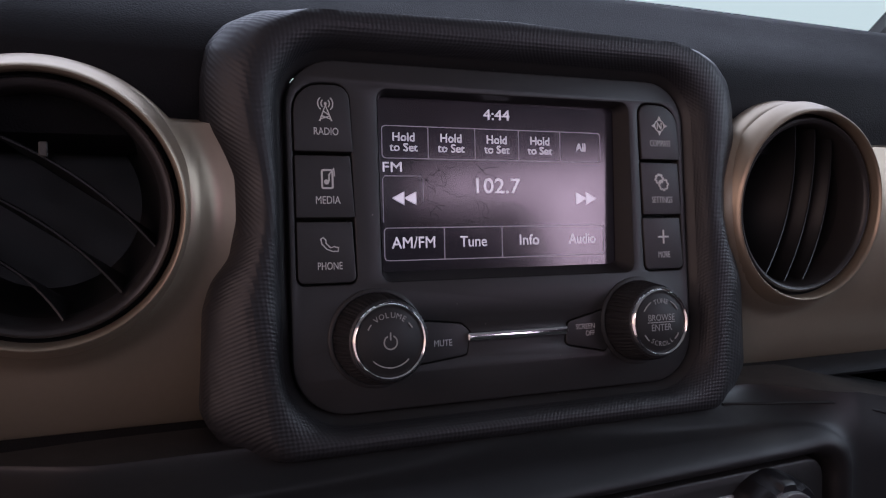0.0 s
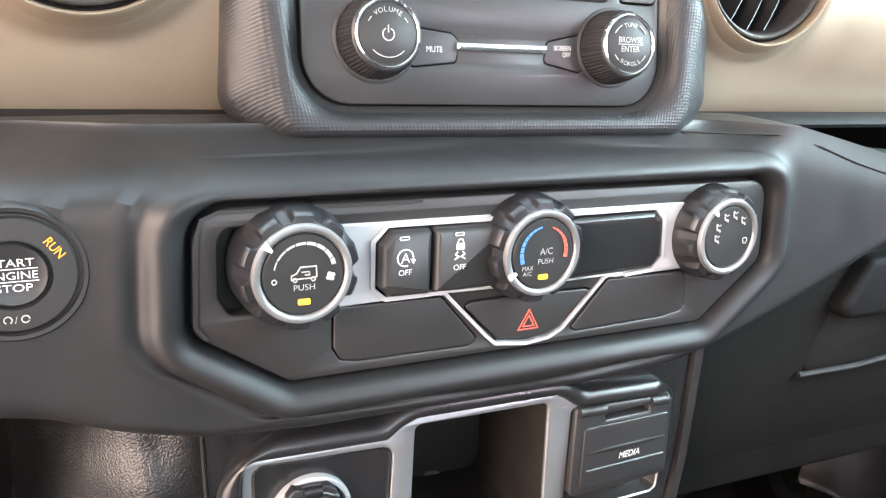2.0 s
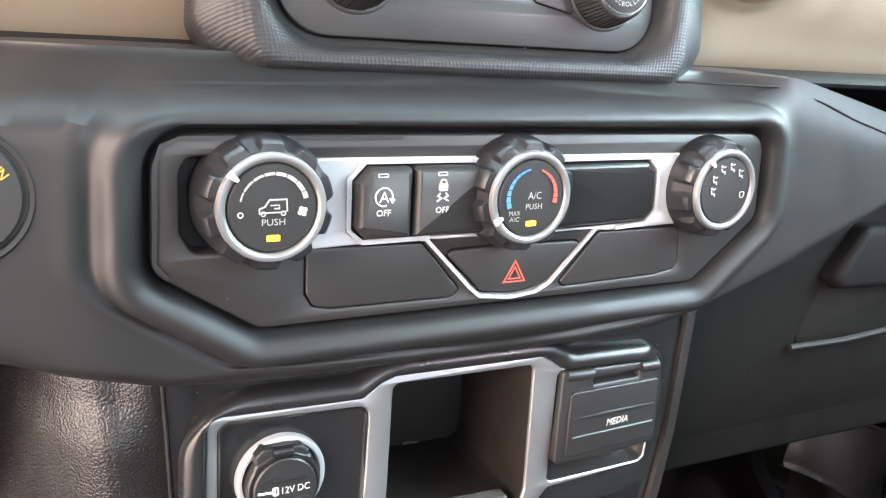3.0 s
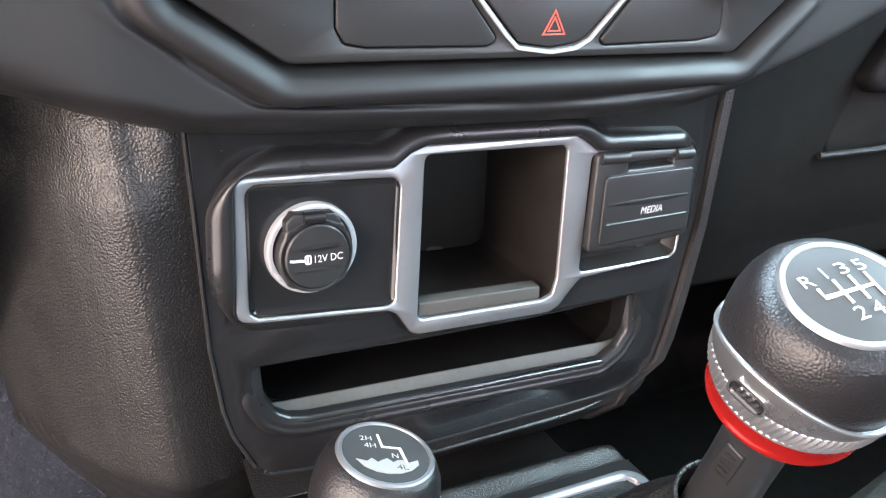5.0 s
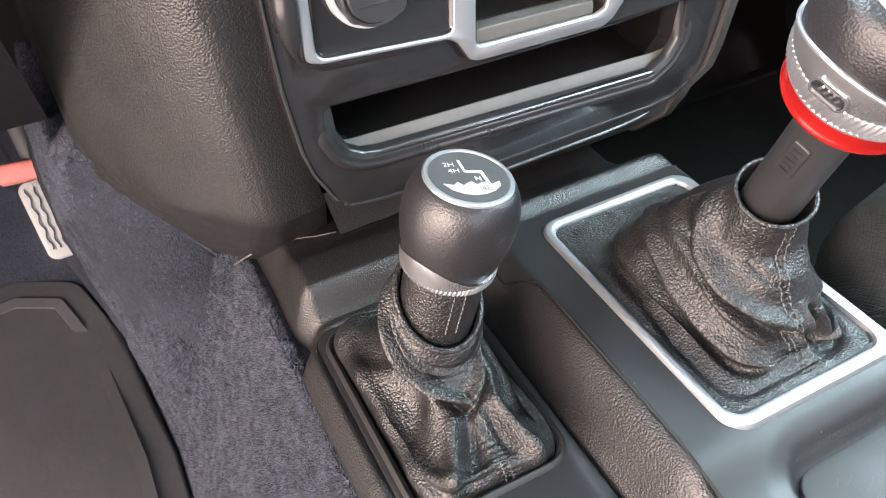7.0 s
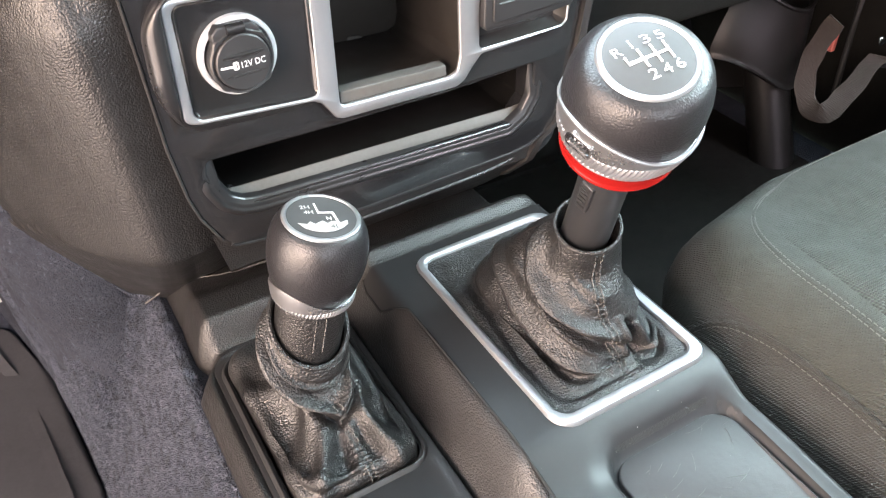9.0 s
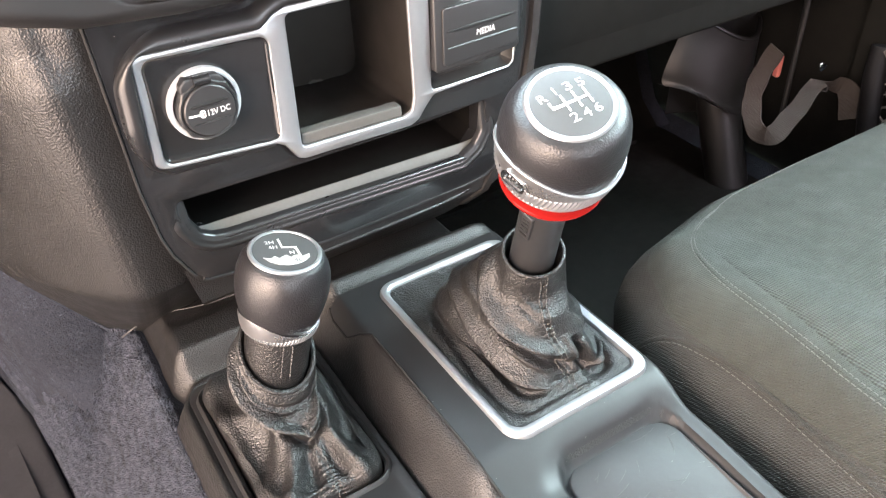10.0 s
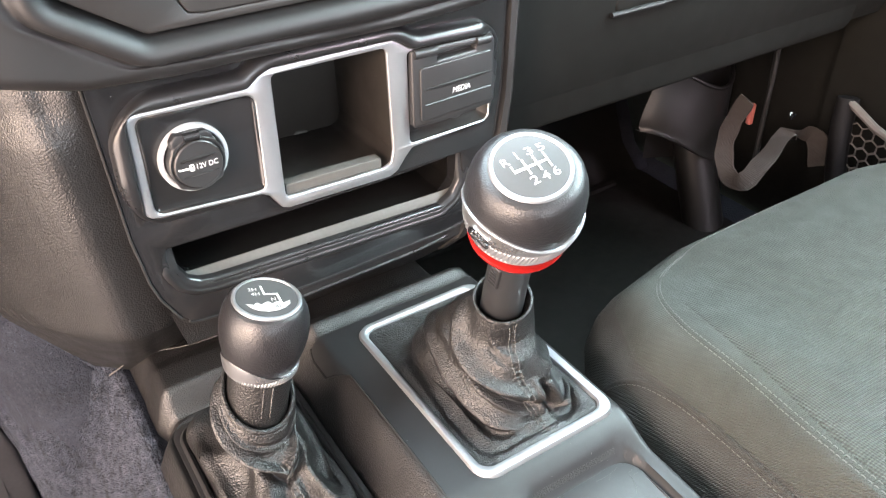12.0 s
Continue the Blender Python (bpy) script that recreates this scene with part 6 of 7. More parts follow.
def seam_on(ob, levels, table, off):
    """A line up a boot's mesh at the angles given by height, shifted sideways by off."""
    out = []
    for L in range(2, levels - 1):
        t = L / (levels - 1)
        if not table[0][0] <= t <= table[-1][0]:
            continue
        k = (radians(lerps(t, table)) + math.pi) / (2 * math.pi) * N_B - 0.5
        at = lambda j: ob.data.vertices[L * N_B + int(j) % N_B].co
        k += off / max(1e-5, (at(k + 1) - at(k)).length)
        out.append(at(k).lerp(at(k + 1), k - int(k)))
    return out[::3]


for off in (-0.0021, 0.0021):
    stitches(gear, GBOOT, seam_on(GBOOT, 170, SEAM_G, off), 0.0031, 0.0023)
stitches(gear, GBOOT, [(0.1928, 0.2630, 0.2850), (0.1917, 0.2540, 0.2865)], 0.0031, 0.0023)
stitches(gear, GBOOT, [(0.1985, 0.2630, 0.2850), (0.1980, 0.2540, 0.2865)], 0.0031, 0.0023)

# ---- transfer case lever ----
transfer = thing("transfer_lever", "short leather transfer case lever with printed badge and boot", "transfer lever")
TAX = Vector((0.195, -0.083, 0.975)).normalized()
TTOP = Vector((0.0615, 0.2098, 0.3896))
tm = axis_frame(TTOP, TAX, (0.98, -0.18, 0.0))
turned("knob", [(0.0178, -0.0006), (0.0190, -0.0008), (0.0212, -0.0030), (0.0232, -0.0068), (0.0246, -0.0120), (0.0251, -0.0174), (0.0250, -0.0228), (0.0243, -0.0282), (0.0231, -0.0336), (0.0216, -0.0390), (0.0207, -0.0418), (0.0198, -0.0432)], M_knobleather, transfer, tm, label="black leather knob")
turned("badge_ring", [(0.0192, -0.0012), (0.0191, -0.0001), (0.0184, 0.0005), (0.0172, 0.0005), (0.0168, -0.0002)], M_trim, transfer, tm, label="bright badge ring")
badge = turned("badge", [(0.0170, -0.0012), (0.0168, 0.0000), (0.0100, 0.0003), (0.0004, 0.0004)], M_disc, transfer, tm, label="grey badge with white range pattern", cap=True)
on_t = on_frame(tm @ Matrix.Translation((0, 0, 0.0005)))
for s, x, y, w in (("2H", -0.0068, 0.0074, 0.0046), ("4H", -0.0058, 0.0032, 0.0046), ("N", 0.0030, -0.0024, 0.0024), ("4L", 0.0046, -0.0088, 0.0044)):
    part("lettering", lettering(s, on_t, x, y, 0.0026, w), M_disc if s == "4L" else M_white, badge)
b = Build()
ribbon(b, [(-0.0016, 0.0102), (-0.0010, 0.0028), (0.0058, 0.0022), (0.0072, -0.0082)], 0.0009, on_t)
part("range_pattern", b, M_white, badge)
b = Build()
rnd = random.Random(9)
pts = [(-0.0124, -0.0046)]
for k in range(13):
    pts.append((-0.0124 + 0.0020 * k, -0.0050 + rnd.uniform(-0.0012, 0.0014)))
pts += [(0.0125 * math.cos(radians(a)) * 1.1, 0.0125 * math.sin(radians(a)) * 1.0) for a in (-35, -55, -75, -95, -115, -135)]
disc(b, pts, on_t, 0.0002)
part("worn_patch", b, M_grey, badge, "pale worn lower part of the badge")
rings = []
b = Build()
for r, h0, h1 in ((0.0196, -0.0428, -0.0372), (0.0208, -0.0425, -0.0336), (0.0216, -0.0427, -0.0333), (0.0218, -0.0430, -0.0354), (0.0215, -0.0434, -0.0394), (0.0210, -0.0439, -0.0439)):
    rings.append([tm @ Vector((r * (1 + 0.09 * max(0.0, math.cos(2 * math.pi * k / nn - 3.75)) ** 2) * math.cos(2 * math.pi * k / nn), r * (1 + 0.09 * max(0.0, math.cos(2 * math.pi * k / nn - 3.75)) ** 2) * math.sin(2 * math.pi * k / nn), h0 + (h1 - h0) * max(0.0, math.cos(2 * math.pi * k / nn - 3.75)) ** 2.4)) for k in range(nn)])
b.loft(rings)
band = part("band", b, M_smokechrome, transfer, "wavy dark chrome band")
kn2 = lambda a, i: 0.0007 * (1 - abs(2 * ((a * 72 / (2 * math.pi) + i * 0.16) % 1) - 1)) - 0.0002 if 0 < i < 6 else 0.0
turned("knurled_ring", [(0.0204, -0.0420), (0.0212, -0.0428), (0.0215, -0.0440), (0.0215, -0.0452), (0.0213, -0.0464), (0.0208, -0.0474), (0.0196, -0.0480), (0.0150, -0.0480)], M_trim, transfer, tm, 720, "knurled silver ring", kn2, sharp=20)
SLEEVE = turned("sleeve", [(0.0182, -0.0460), (0.0184, -0.060), (0.0182, -0.074), (0.0180, -0.088), (0.0180, -0.102)], M_leather, transfer, tm, label="stitched leather sleeve")
tcol = axis_frame(TTOP - TAX * 0.0700, TAX, (1, 0, 0))
tmid = axis_frame(TTOP - TAX * 0.0800, TAX, (1, 0, 0))
tlow = axis_frame(TTOP - TAX * 0.0905, TAX, (1, 0, 0))
SEAM_T = [(0.0, -79), (0.3, -83), (0.5, -88), (0.66, -93)]
TBOOT = soft_boot(transfer, [
    oval(0.0088, 0.0812, 0.1552, 0.2768, 0.2480, 12, N_B), oval(0.0092, 0.0808, 0.1556, 0.2764, 0.2570, 9, N_B), oval(0.0118, 0.0785, 0.1582, 0.2740, 0.2640, 6, N_B),
    oval(0.0180, 0.0748, 0.1650, 0.2680, 0.2655, 4.5, N_B), oval(0.0235, 0.0718, 0.1750, 0.2600, 0.2700, 3.6, N_B), oval(0.0278, 0.0686, 0.1862, 0.2480, 0.2810, 2.8, N_B),
    tilted(tlow, 0.0232, N_B, 0.006), tilted(tmid, 0.0236, N_B, 0.010), tilted(tcol, 0.0212, N_B, 0.013)], 150, [
    ([(95, 0.92), (180, 0.82), (225, 0.70), (264, 0.61), (300, 0.68), (352, 0.84)], 0.030, 0.0070, 1.0),
    ([(140, 0.99), (200, 0.88), (250, 0.77), (290, 0.79), (335, 0.91)], 0.026, 0.0034, 0.9),
    ([(215, 0.30), (250, 0.24), (272, 0.27)], 0.045, 0.0030, 0.8)],
    [([(0.10, -58), (0.30, -58), (0.62, -64)], 6.0, 0.0064), ([(0.16, -30), (0.36, -32), (0.62, -40)], 13.0, -0.0075), ([(0.10, -122), (0.30, -124), (0.58, -122)], 6.5, 0.0064),
     ([(0.20, -104), (0.38, -104), (0.60, -102)], 9.0, -0.0062), ([(0.20, -71), (0.38, -72), (0.58, -76)], 7.0, -0.0040), ([(0.16, -156), (0.36, -158), (0.62, -158)], 15.0, -0.0070), ([(0.10, 160), (0.40, 165), (0.60, 170)], 9.0, 0.0036)],
    SEAM_T, 8)
b = Build()
tube(b, tilted(tcol, 0.0210, 60, 0.013), 0.0016, 8, closed=True)
part("boot_hem", b, M_leather, transfer, "rolled leather hem")
for off in (-0.0028, 0.0022):
    stitches(transfer, SLEEVE, [tm @ Vector((0.001 + off, -0.0180, -0.052)), tm @ Vector((0.001 + off, -0.0182, -0.062)), tm @ Vector((0.001 + off, -0.0182, -0.074))], 0.0030, 0.0022)
    stitches(transfer, TBOOT, seam_on(TBOOT, 150, SEAM_T, off * 0.8), 0.0030, 0.0022)


# ---- passenger seat ----
seat = thing("passenger_seat", "olive grey cloth front passenger seat with stitched piping", "car seat")
SEAT = dense(fillet([(0.2660, -0.42), (0.2655, 0.1420, 0.05), (0.3020, 0.2100, 0.06), (0.4150, 0.2330, 0.12), (0.6700, 0.2330, 0.12), (0.7750, 0.1700, 0.08), (0.7800, -0.42)], 0.05, 8), 0.012)


def cushion_z(x, y):
    z = 0.303 - 0.016 * smooth(0.05, 0.235, y) + 0.012 * smooth(0.0, 0.10, abs(x - 0.52) - 0.12)
    z += 0.003 * noise.noise((x * 14, y * 14, 0.3))
    return z


def inset(d):
    """Outline of the cushion drawn in by d, its border narrowing towards the back."""
    w = min(1.0, max(0.0, (d - 0.019) / 0.033)) if d < 0.09 else max(0.0, 1 - (d - 0.09) / 0.08)
    return [(u - 0.030 * w * smooth(0.13, -0.06, v) * smooth(0.47, 0.33, u), v + 0.016 * w * smooth(0.08, 0.18, v)) for u, v in offset(SEAT, -d)]


b = Build()
b.loft([[Vector((u, v, z)) for u, v in offset(SEAT, -d)] for d, z in ((0.034, 0.120), (0.018, 0.150), (0.008, 0.190), (0.002, 0.222), (0.000, 0.240), (0.004, 0.259), (0.011, 0.274), (0.0190, 0.283))])
SKIRT = part("side_skirt", b, M_clothside, seat, "dark grey cloth cushion side")
b = Build()
CROWN = [[Vector((u, v, 0.283 + k * (cushion_z(u, v) - 0.283))) for u, v in inset(d)] for d, k in ((0.0190, 0.0), (0.0205, 0.14), (0.025, 0.40), (0.032, 0.65), (0.039, 0.86), (0.046, 0.96), (0.052, 1.0), (0.060, 1.0), (0.082, 1.0))]
cx_, cy_ = 0.52, -0.1
for s in (0.9, 0.8, 0.7, 0.6, 0.45, 0.3, 0.15, 0.02):
    CROWN.append([Vector((x, y, cushion_z(x, y))) for x, y in [(cx_ + (p.x - cx_) * s, cy_ + (p.y - cy_) * s) for p in CROWN[8]]])
b.loft(CROWN, cap1=True)
CUSHION = part("cushion", b, M_cloth, seat, "smooth olive grey cloth cushion")
# padded centre with a dotted weave, its front edge fading into the border
INS = dense(fillet([(0.285, -0.40), (0.2900, -0.060, 0.05), (0.3092, 0.0297, 0.2), (0.3220, 0.0870, 0.2), (0.3400, 0.1580, 0.022), (0.400, 0.186, 0.05), (0.52, 0.190), (0.66, 0.184, 0.05), (0.705, 0.150, 0.02), (0.745, -0.05), (0.750, -0.40)], 0.01), 0.008)
b = Build()
loops = [[(u, v, h) for u, v in offset(INS, -d)] for d, h in ((0.0, -0.0010), (0.0012, 0.0006), (0.004, 0.0021), (0.009, 0.0032), (0.016, 0.0038))]
for s in (0.93, 0.86, 0.78, 0.7, 0.6, 0.45, 0.3, 0.15, 0.02):
    loops.append([(cx_ + (u - cx_) * s, cy_ + (v - cy_) * s, 0.0042) for u, v, _ in loops[4]])
b.loft([[Vector((u, v, cushion_z(u, v) + h * (1 if h < 0 else 0.10 + 0.90 * smooth(0.165, 0.070, v)))) for u, v, h in o] for o in loops], cap1=True)
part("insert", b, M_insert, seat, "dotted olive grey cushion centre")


def on_cloth(ob, path, n, lift):
    """Points of a smooth path laid on a mesh, lifted off it."""
    out = []
    for p in curve_through([tuple(q) for q in path], n):
        _, loc, nrm, _ = ob.closest_point_on_mesh(Vector(p))
        out.append(loc + (nrm if nrm.z > -0.2 else -nrm) * lift)
    return out


M_seatthread = mat("grey_seat_thread", (0.090, 0.092, 0.084), 0.8)
b = Build()
PIPE = [(0.2690, 0.1520, 0.246), (0.2722, 0.1440, 0.261), (0.2760, 0.1330, 0.2725), (0.2795, 0.1200, 0.2785), (0.2815, 0.100, 0.2822), (0.2818, 0.0846, 0.2838), (0.2814, 0.0487, 0.2834), (0.2806, 0.0111, 0.2800), (0.2788, -0.03, 0.2775), (0.277, -0.10, 0.275), (0.275, -0.30, 0.272)]
tube(b, on_cloth(SKIRT, PIPE, 90, 0.0004), 0.0017, 8)
part("piping", b, M_clothside, seat, "dark piping along the cushion edge")
stitches(seat, SKIRT, [(x - 0.0016, y + 0.0006, z - 0.0036) for x, y, z in PIPE[1:9]], 0.0040, 0.0026, M_seatthread)
SEAM_S = [(0.3930, 0.2010), (0.3760, 0.1952), (0.3440, 0.1770), (0.3240, 0.1560), (0.3110, 0.1240), (0.3048, 0.0786), (0.2978, 0.0217), (0.2930, -0.0270), (0.289, -0.08)]
for dx in (0.0, 0.0046):
    stitches(seat, CUSHION, [(x + dx, y + 0.2 * dx, cushion_z(x, y)) for x, y in SEAM_S], 0.0040, 0.0027, M_seatthread)
b = Build()
tube(b, on_cloth(CUSHION, [(x + 0.0023, y + 0.0005, cushion_z(x, y)) for x, y in SEAM_S], 80, -0.0005), 0.0011, 6)
part("welt", b, M_cloth, seat, "raised cloth welt between the stitches")
FRONT = [(0.3840, 0.1960), (0.4160, 0.2060), (0.4457, 0.2100), (0.4908, 0.2125), (0.54, 0.2130)]
stitches(seat, CUSHION, [(x, y, cushion_z(x, y) - 0.002) for x, y in FRONT], 0.0040, 0.0027, M_seatthread)
b = Build()
b.loft([[Vector((u, v - 0.03, z)) for u, v in offset(SEAT, -d)] for d, z in ((0.09, 0.01), (0.09, 0.135))], cap1=True)
part("base", b, M_shell, seat)
b = Build()
rows = []
for k in range(13):
    t = k / 12
    rows.append([Vector((0.52 + 0.25 * (1 - 0.25 * t) * math.cos(a), -0.44 - 0.18 * t - 0.05 * math.sin(a), 0.25 + 0.62 * t)) for a in [math.pi * j / 16 for j in range(33)]])
b.loft(rows, cap1=True)
part("backrest", b, M_cloth, seat)

# ---- driver's footwell ----
carpet = thing("floor_carpet", "charcoal carpet over floor and transmission tunnel", "carpet", kind="structure")
b = Build()
TOPS = [(-0.015, -0.30, 0.236), (-0.015, 0.10, 0.237), (-0.015, 0.30, 0.238), (-0.0150, 0.345, 0.236), (-0.0150, 0.388, 0.234), (-0.0270, 0.406, 0.228), (-0.045, 0.398, 0.267), (-0.060, 0.386, 0.325), (-0.079, 0.392, 0.334), (-0.090, 0.402, 0.330), (-0.10, 0.470, 0.300), (-0.11, 0.80, 0.30)]
FEET = [(-0.112, -0.30, -0.002), (-0.112, 0.10, -0.002), (-0.112, 0.30, -0.002), (-0.108, 0.345, -0.002), (-0.104, 0.400, -0.002), (-0.104, 0.440, -0.002), (-0.106, 0.480, -0.002), (-0.110, 0.530, -0.002), (-0.118, 0.590, 0.0), (-0.130, 0.640, 0.01), (-0.150, 0.70, 0.04), (-0.17, 0.80, 0.20)]


pairs = []
for i in range(len(TOPS) - 1):
    for k in range(12):
        s = k / 12
        pairs.append((Vector(TOPS[i]).lerp(Vector(TOPS[i + 1]), s), Vector(FEET[i]).lerp(Vector(FEET[i + 1]), s)))
rows = []
for top, foot in pairs:
    row = []
    for j in range(41):
        t = j / 40
        q = top.lerp(foot, t)
        q.z = foot.z + (top.z - foot.z) * (1 - t) ** 1.12 + 0.008 * math.sin(math.pi * t)
        nse = 0.0035 * noise.noise(q * 24) * math.sin(math.pi * t)
        row.append(q + Vector((-nse, 0, 0.6 * nse)))
    row = [top + Vector((0.03, 0.09, -0.012)), top + Vector((0.006, 0.02, -0.002))] + row
    row += [foot + Vector((-0.06, 0, -0.002)), foot + Vector((-0.2, 0, -0.003)), Vector((-0.60, foot.y, foot.z - 0.003))]
    rows.append(row)
b.grid(rows)
CARPET = part("tunnel_carpet", b, M_carpet, carpet, sharp=80)
b = Build()
b.grid([[(x, y, z) for x in [-0.6 + 1.5 * k / 30 for k in range(31)]] for y, z in ((0.68, -0.004), (0.72, 0.03), (0.77, 0.14), (0.80, 0.30), (0.83, 0.60))])
part("toe_board", b, M_carpet, carpet)
b = Build()
b.grid([[(x, y, -0.004) for x in [0.25 + 0.68 * k / 10 for k in range(11)]] for y in (-1.7, 0.0, 0.7, 0.8)])
b.grid([[(x, y, -0.006) for x in [-0.62 + 0.90 * k / 10 for k in range(11)]] for y in (-1.7, -0.29)])
part("floor_carpet_sheet", b, M_carpet, carpet)
# loose carpet fibres on the tunnel
b = Build()
rnd = random.Random(12)
me = CARPET.data
quads = [p for p in me.polygons if -0.125 < p.center.x < -0.010 and 0.02 < p.center.y < 0.66 and p.center.z > 0.008]
for p in quads:
    for k in range(max(2, round(p.area * 2.4e6))):
        a, c, d, e = (me.vertices[i].co for i in p.vertices)
        s, t = rnd.random(), rnd.random()
        o = a.lerp(c, s).lerp(e.lerp(d, s), t)
        up = p.normal * (1 if p.normal.z > 0 else -1)
        lean = Vector((rnd.uniform(-1, 1), rnd.uniform(-1, 1), rnd.uniform(-1, 1))) * 0.9
        tip = o + (up + lean).normalized() * rnd.uniform(0.0016, 0.0034)
        w = (tip - o).cross(Vector((rnd.uniform(-1, 1), rnd.uniform(-1, 1), 0.3))).normalized() * 0.00028
        i = len(b.v)
        b.v += [tuple(o - w), tuple(o + w), tuple(tip)]
        b.f.append((i, i + 1, i + 2))
me2 = bpy.data.meshes.new("carpet_pile")
me2.from_pydata(b.v, [], b.f)
M_fibre = mat("carpet_fibre", (0.064, 0.072, 0.094), 0.9, vary=0.95, vscale=110)
tagged(part("carpet_pile", me2, M_fibre, carpet), kind="stuff")

# near-black mat added over the carpet, its colour standing for footwell shade
shade_mat = thing("floor_mat", "near-black mat added for the passenger footwell's shade", "floor mat")
b = Build()
b.grid([[(x, y, z + 0.002 * math.sin(x * 90) * math.sin(y * 70)) for x in [0.27 + 0.60 * k / 40 for k in range(41)]] for y, z in [(-0.05 + 0.73 * j / 30, 0.002) for j in range(31)] + [(0.72, 0.035), (0.765, 0.14), (0.790, 0.30)]])
part("sheet", b, M_shademat, shade_mat)
b = Build()
ribbon(b, [(0.30, 0.0), (0.30, 0.62), (0.34, 0.66), (0.80, 0.66)], 0.008, lambda u, v, h: Vector((u, v, 0.004 + h)), -0.002, 0.005)
part("raised_border", b, M_shademat, shade_mat)

floor_mat = thing("floor_mat", "dusty black rubber driver floor mat on the carpet", "floor mat")
b = Build()
MATO = fillet([(-0.52, -0.10), (-0.104, -0.10), (-0.104, 0.44), (-0.120, 0.60), (-0.145, 0.675), (-0.20, 0.700), (-0.52, 0.67)], 0.03, 6)
mat_z = lambda u, v, h=0.0: Vector((u, v, 0.006 + 0.30 * max(0.0, v - 0.60) + 0.004 * math.sin(u * 22) * math.sin(v * 17) + h))
slab(b, dense(MATO, 0.02), mat_z, 0.004, -0.006, 0.003)
part("sheet", b, M_floormat, floor_mat)
b = Build()
inner = dense(offset(MATO, -0.028), 0.012)
ribbon(b, inner, 0.010, mat_z, 0.002, 0.0085, closed=True)
part("raised_border", b, M_floormat, floor_mat)

pedal = thing("accelerator_pedal", "worn grey rubber accelerator pedal with faded red bracket", "pedal")
PX, PY, PZ = -0.1335, 0.640, 0.140
pm = axis_frame((PX, PY, PZ), (0.10, -0.80, 0.55), (1, 0, 0))
on_pedal = on_frame(pm)
b = Build()
PED = fillet([(-0.0165, -0.040), (0.0165, -0.040), (0.0215, 0.034), (-0.0215, 0.034)], 0.009, 6)
slab(b, PED, on_pedal, 0.004, -0.006, 0.003)
pad = part("pad", b, M_pedal, pedal, "worn grey rubber pad")
for k in range(5):
    b = Build()
    x = -0.011 + 0.0055 * k
    pts = [(x * (1 + 0.35 * (y + 0.03) / 0.06) + 0.0010 * math.sin(y * 420 + k), y) for y in [-0.030 + 0.058 * j / 24 for j in range(25)]]
    ribbon(b, pts, 0.0013, on_pedal, 0.003, 0.0052)
    part("rib", b, M_mat, pad)
b = Build()
slab(b, fillet([(-0.032, 0.036), (0.024, 0.032), (0.026, 0.050), (-0.030, 0.054)], 0.003), on_pedal, 0.010, -0.010, 0.003)
part("bracket", b, M_pink, pedal, "faded red plastic bracket")
b = Build()
tube(b, [on_pedal(0.0, 0.045, -0.006), (PX - 0.004, PY + 0.06, PZ + 0.12), (PX - 0.004, PY + 0.12, PZ + 0.2)], 0.008, 10)
part("arm", b, M_shell, pedal)

# driver side lower dash above the pedals
b = Build()
b.grid([[(x, y, z) for x in (-0.60, -0.4, -0.2, -0.088)] for y, z in ((0.30, 0.545), (0.305, 0.50), (0.33, 0.44), (0.40, 0.36), (0.52, 0.30), (0.62, 0.285), (0.80, 0.40))])
part("knee_bolster", b, M_pad, dashboard, "black knee bolster above the pedals")

# ---- passenger side: glove box and footwell ----
glove = thing("glove_box", "black glove box with recessed handle under the dash", "glove box")
on_glove = lambda u, v, h=0.0: Vector((u, 0.345 + 0.20 * max(0.0, 0.42 - v) - h, v))
b = Build()
slab(b, fillet([(0.335, 0.342), (0.83, 0.342), (0.83, 0.575), (0.43, 0.575), (0.335, 0.535)], 0.015), on_glove, 0.0, -0.02, 0.006)
part("door", b, M_lower, glove, "satin black glove box door")
b = Build()
on_grip = lambda u, v, h=0.0: on_glove(u - 0.015, v + 0.014, h)
plate(b, fillet([(0.446, 0.424), (0.545, 0.428), (0.600, 0.470), (0.600, 0.500), (0.480, 0.508)], 0.008), [], on_grip, 0.004, -0.002, 0.003)
part("handle_well", b, M_lower, glove)
b = Build()
slab(b, fillet([(0.456, 0.470), (0.590, 0.468), (0.590, 0.512), (0.486, 0.515)], 0.010), on_grip, 0.018, 0.0, 0.006)
part("handle", b, M_pad, glove, "black pull handle")
b = Build()
tube(b, [on_grip(0.446, 0.4255, 0.004), on_grip(0.50, 0.4265, 0.006), on_grip(0.548, 0.4300, 0.006), on_grip(0.575, 0.452, 0.004)], 0.0024, 8)
part("well_edge", b, M_dash, glove, "rounded edge of the handle recess")
b = Build()
tube(b, [on_grip(0.534 + 0.012 * math.cos(a), 0.492 + 0.008 * math.sin(a), 0.0185) for a in [0.3 + 4.6 * k / 14 for k in range(15)]], 0.0010, 6)
part("latch_mark", b, M_trim, glove)
b = Build()
b.grid([[(x, y, z) for x in [0.31 + 0.60 * k / 10 for k in range(11)]] for y, z in ((0.34, 0.60), (0.342, 0.45), (0.352, 0.385), (0.366, 0.350), (0.385, 0.343), (0.46, 0.345), (0.80, 0.40))])
part("lower_panel", b, M_lower, dashboard, "black lower dash panel")

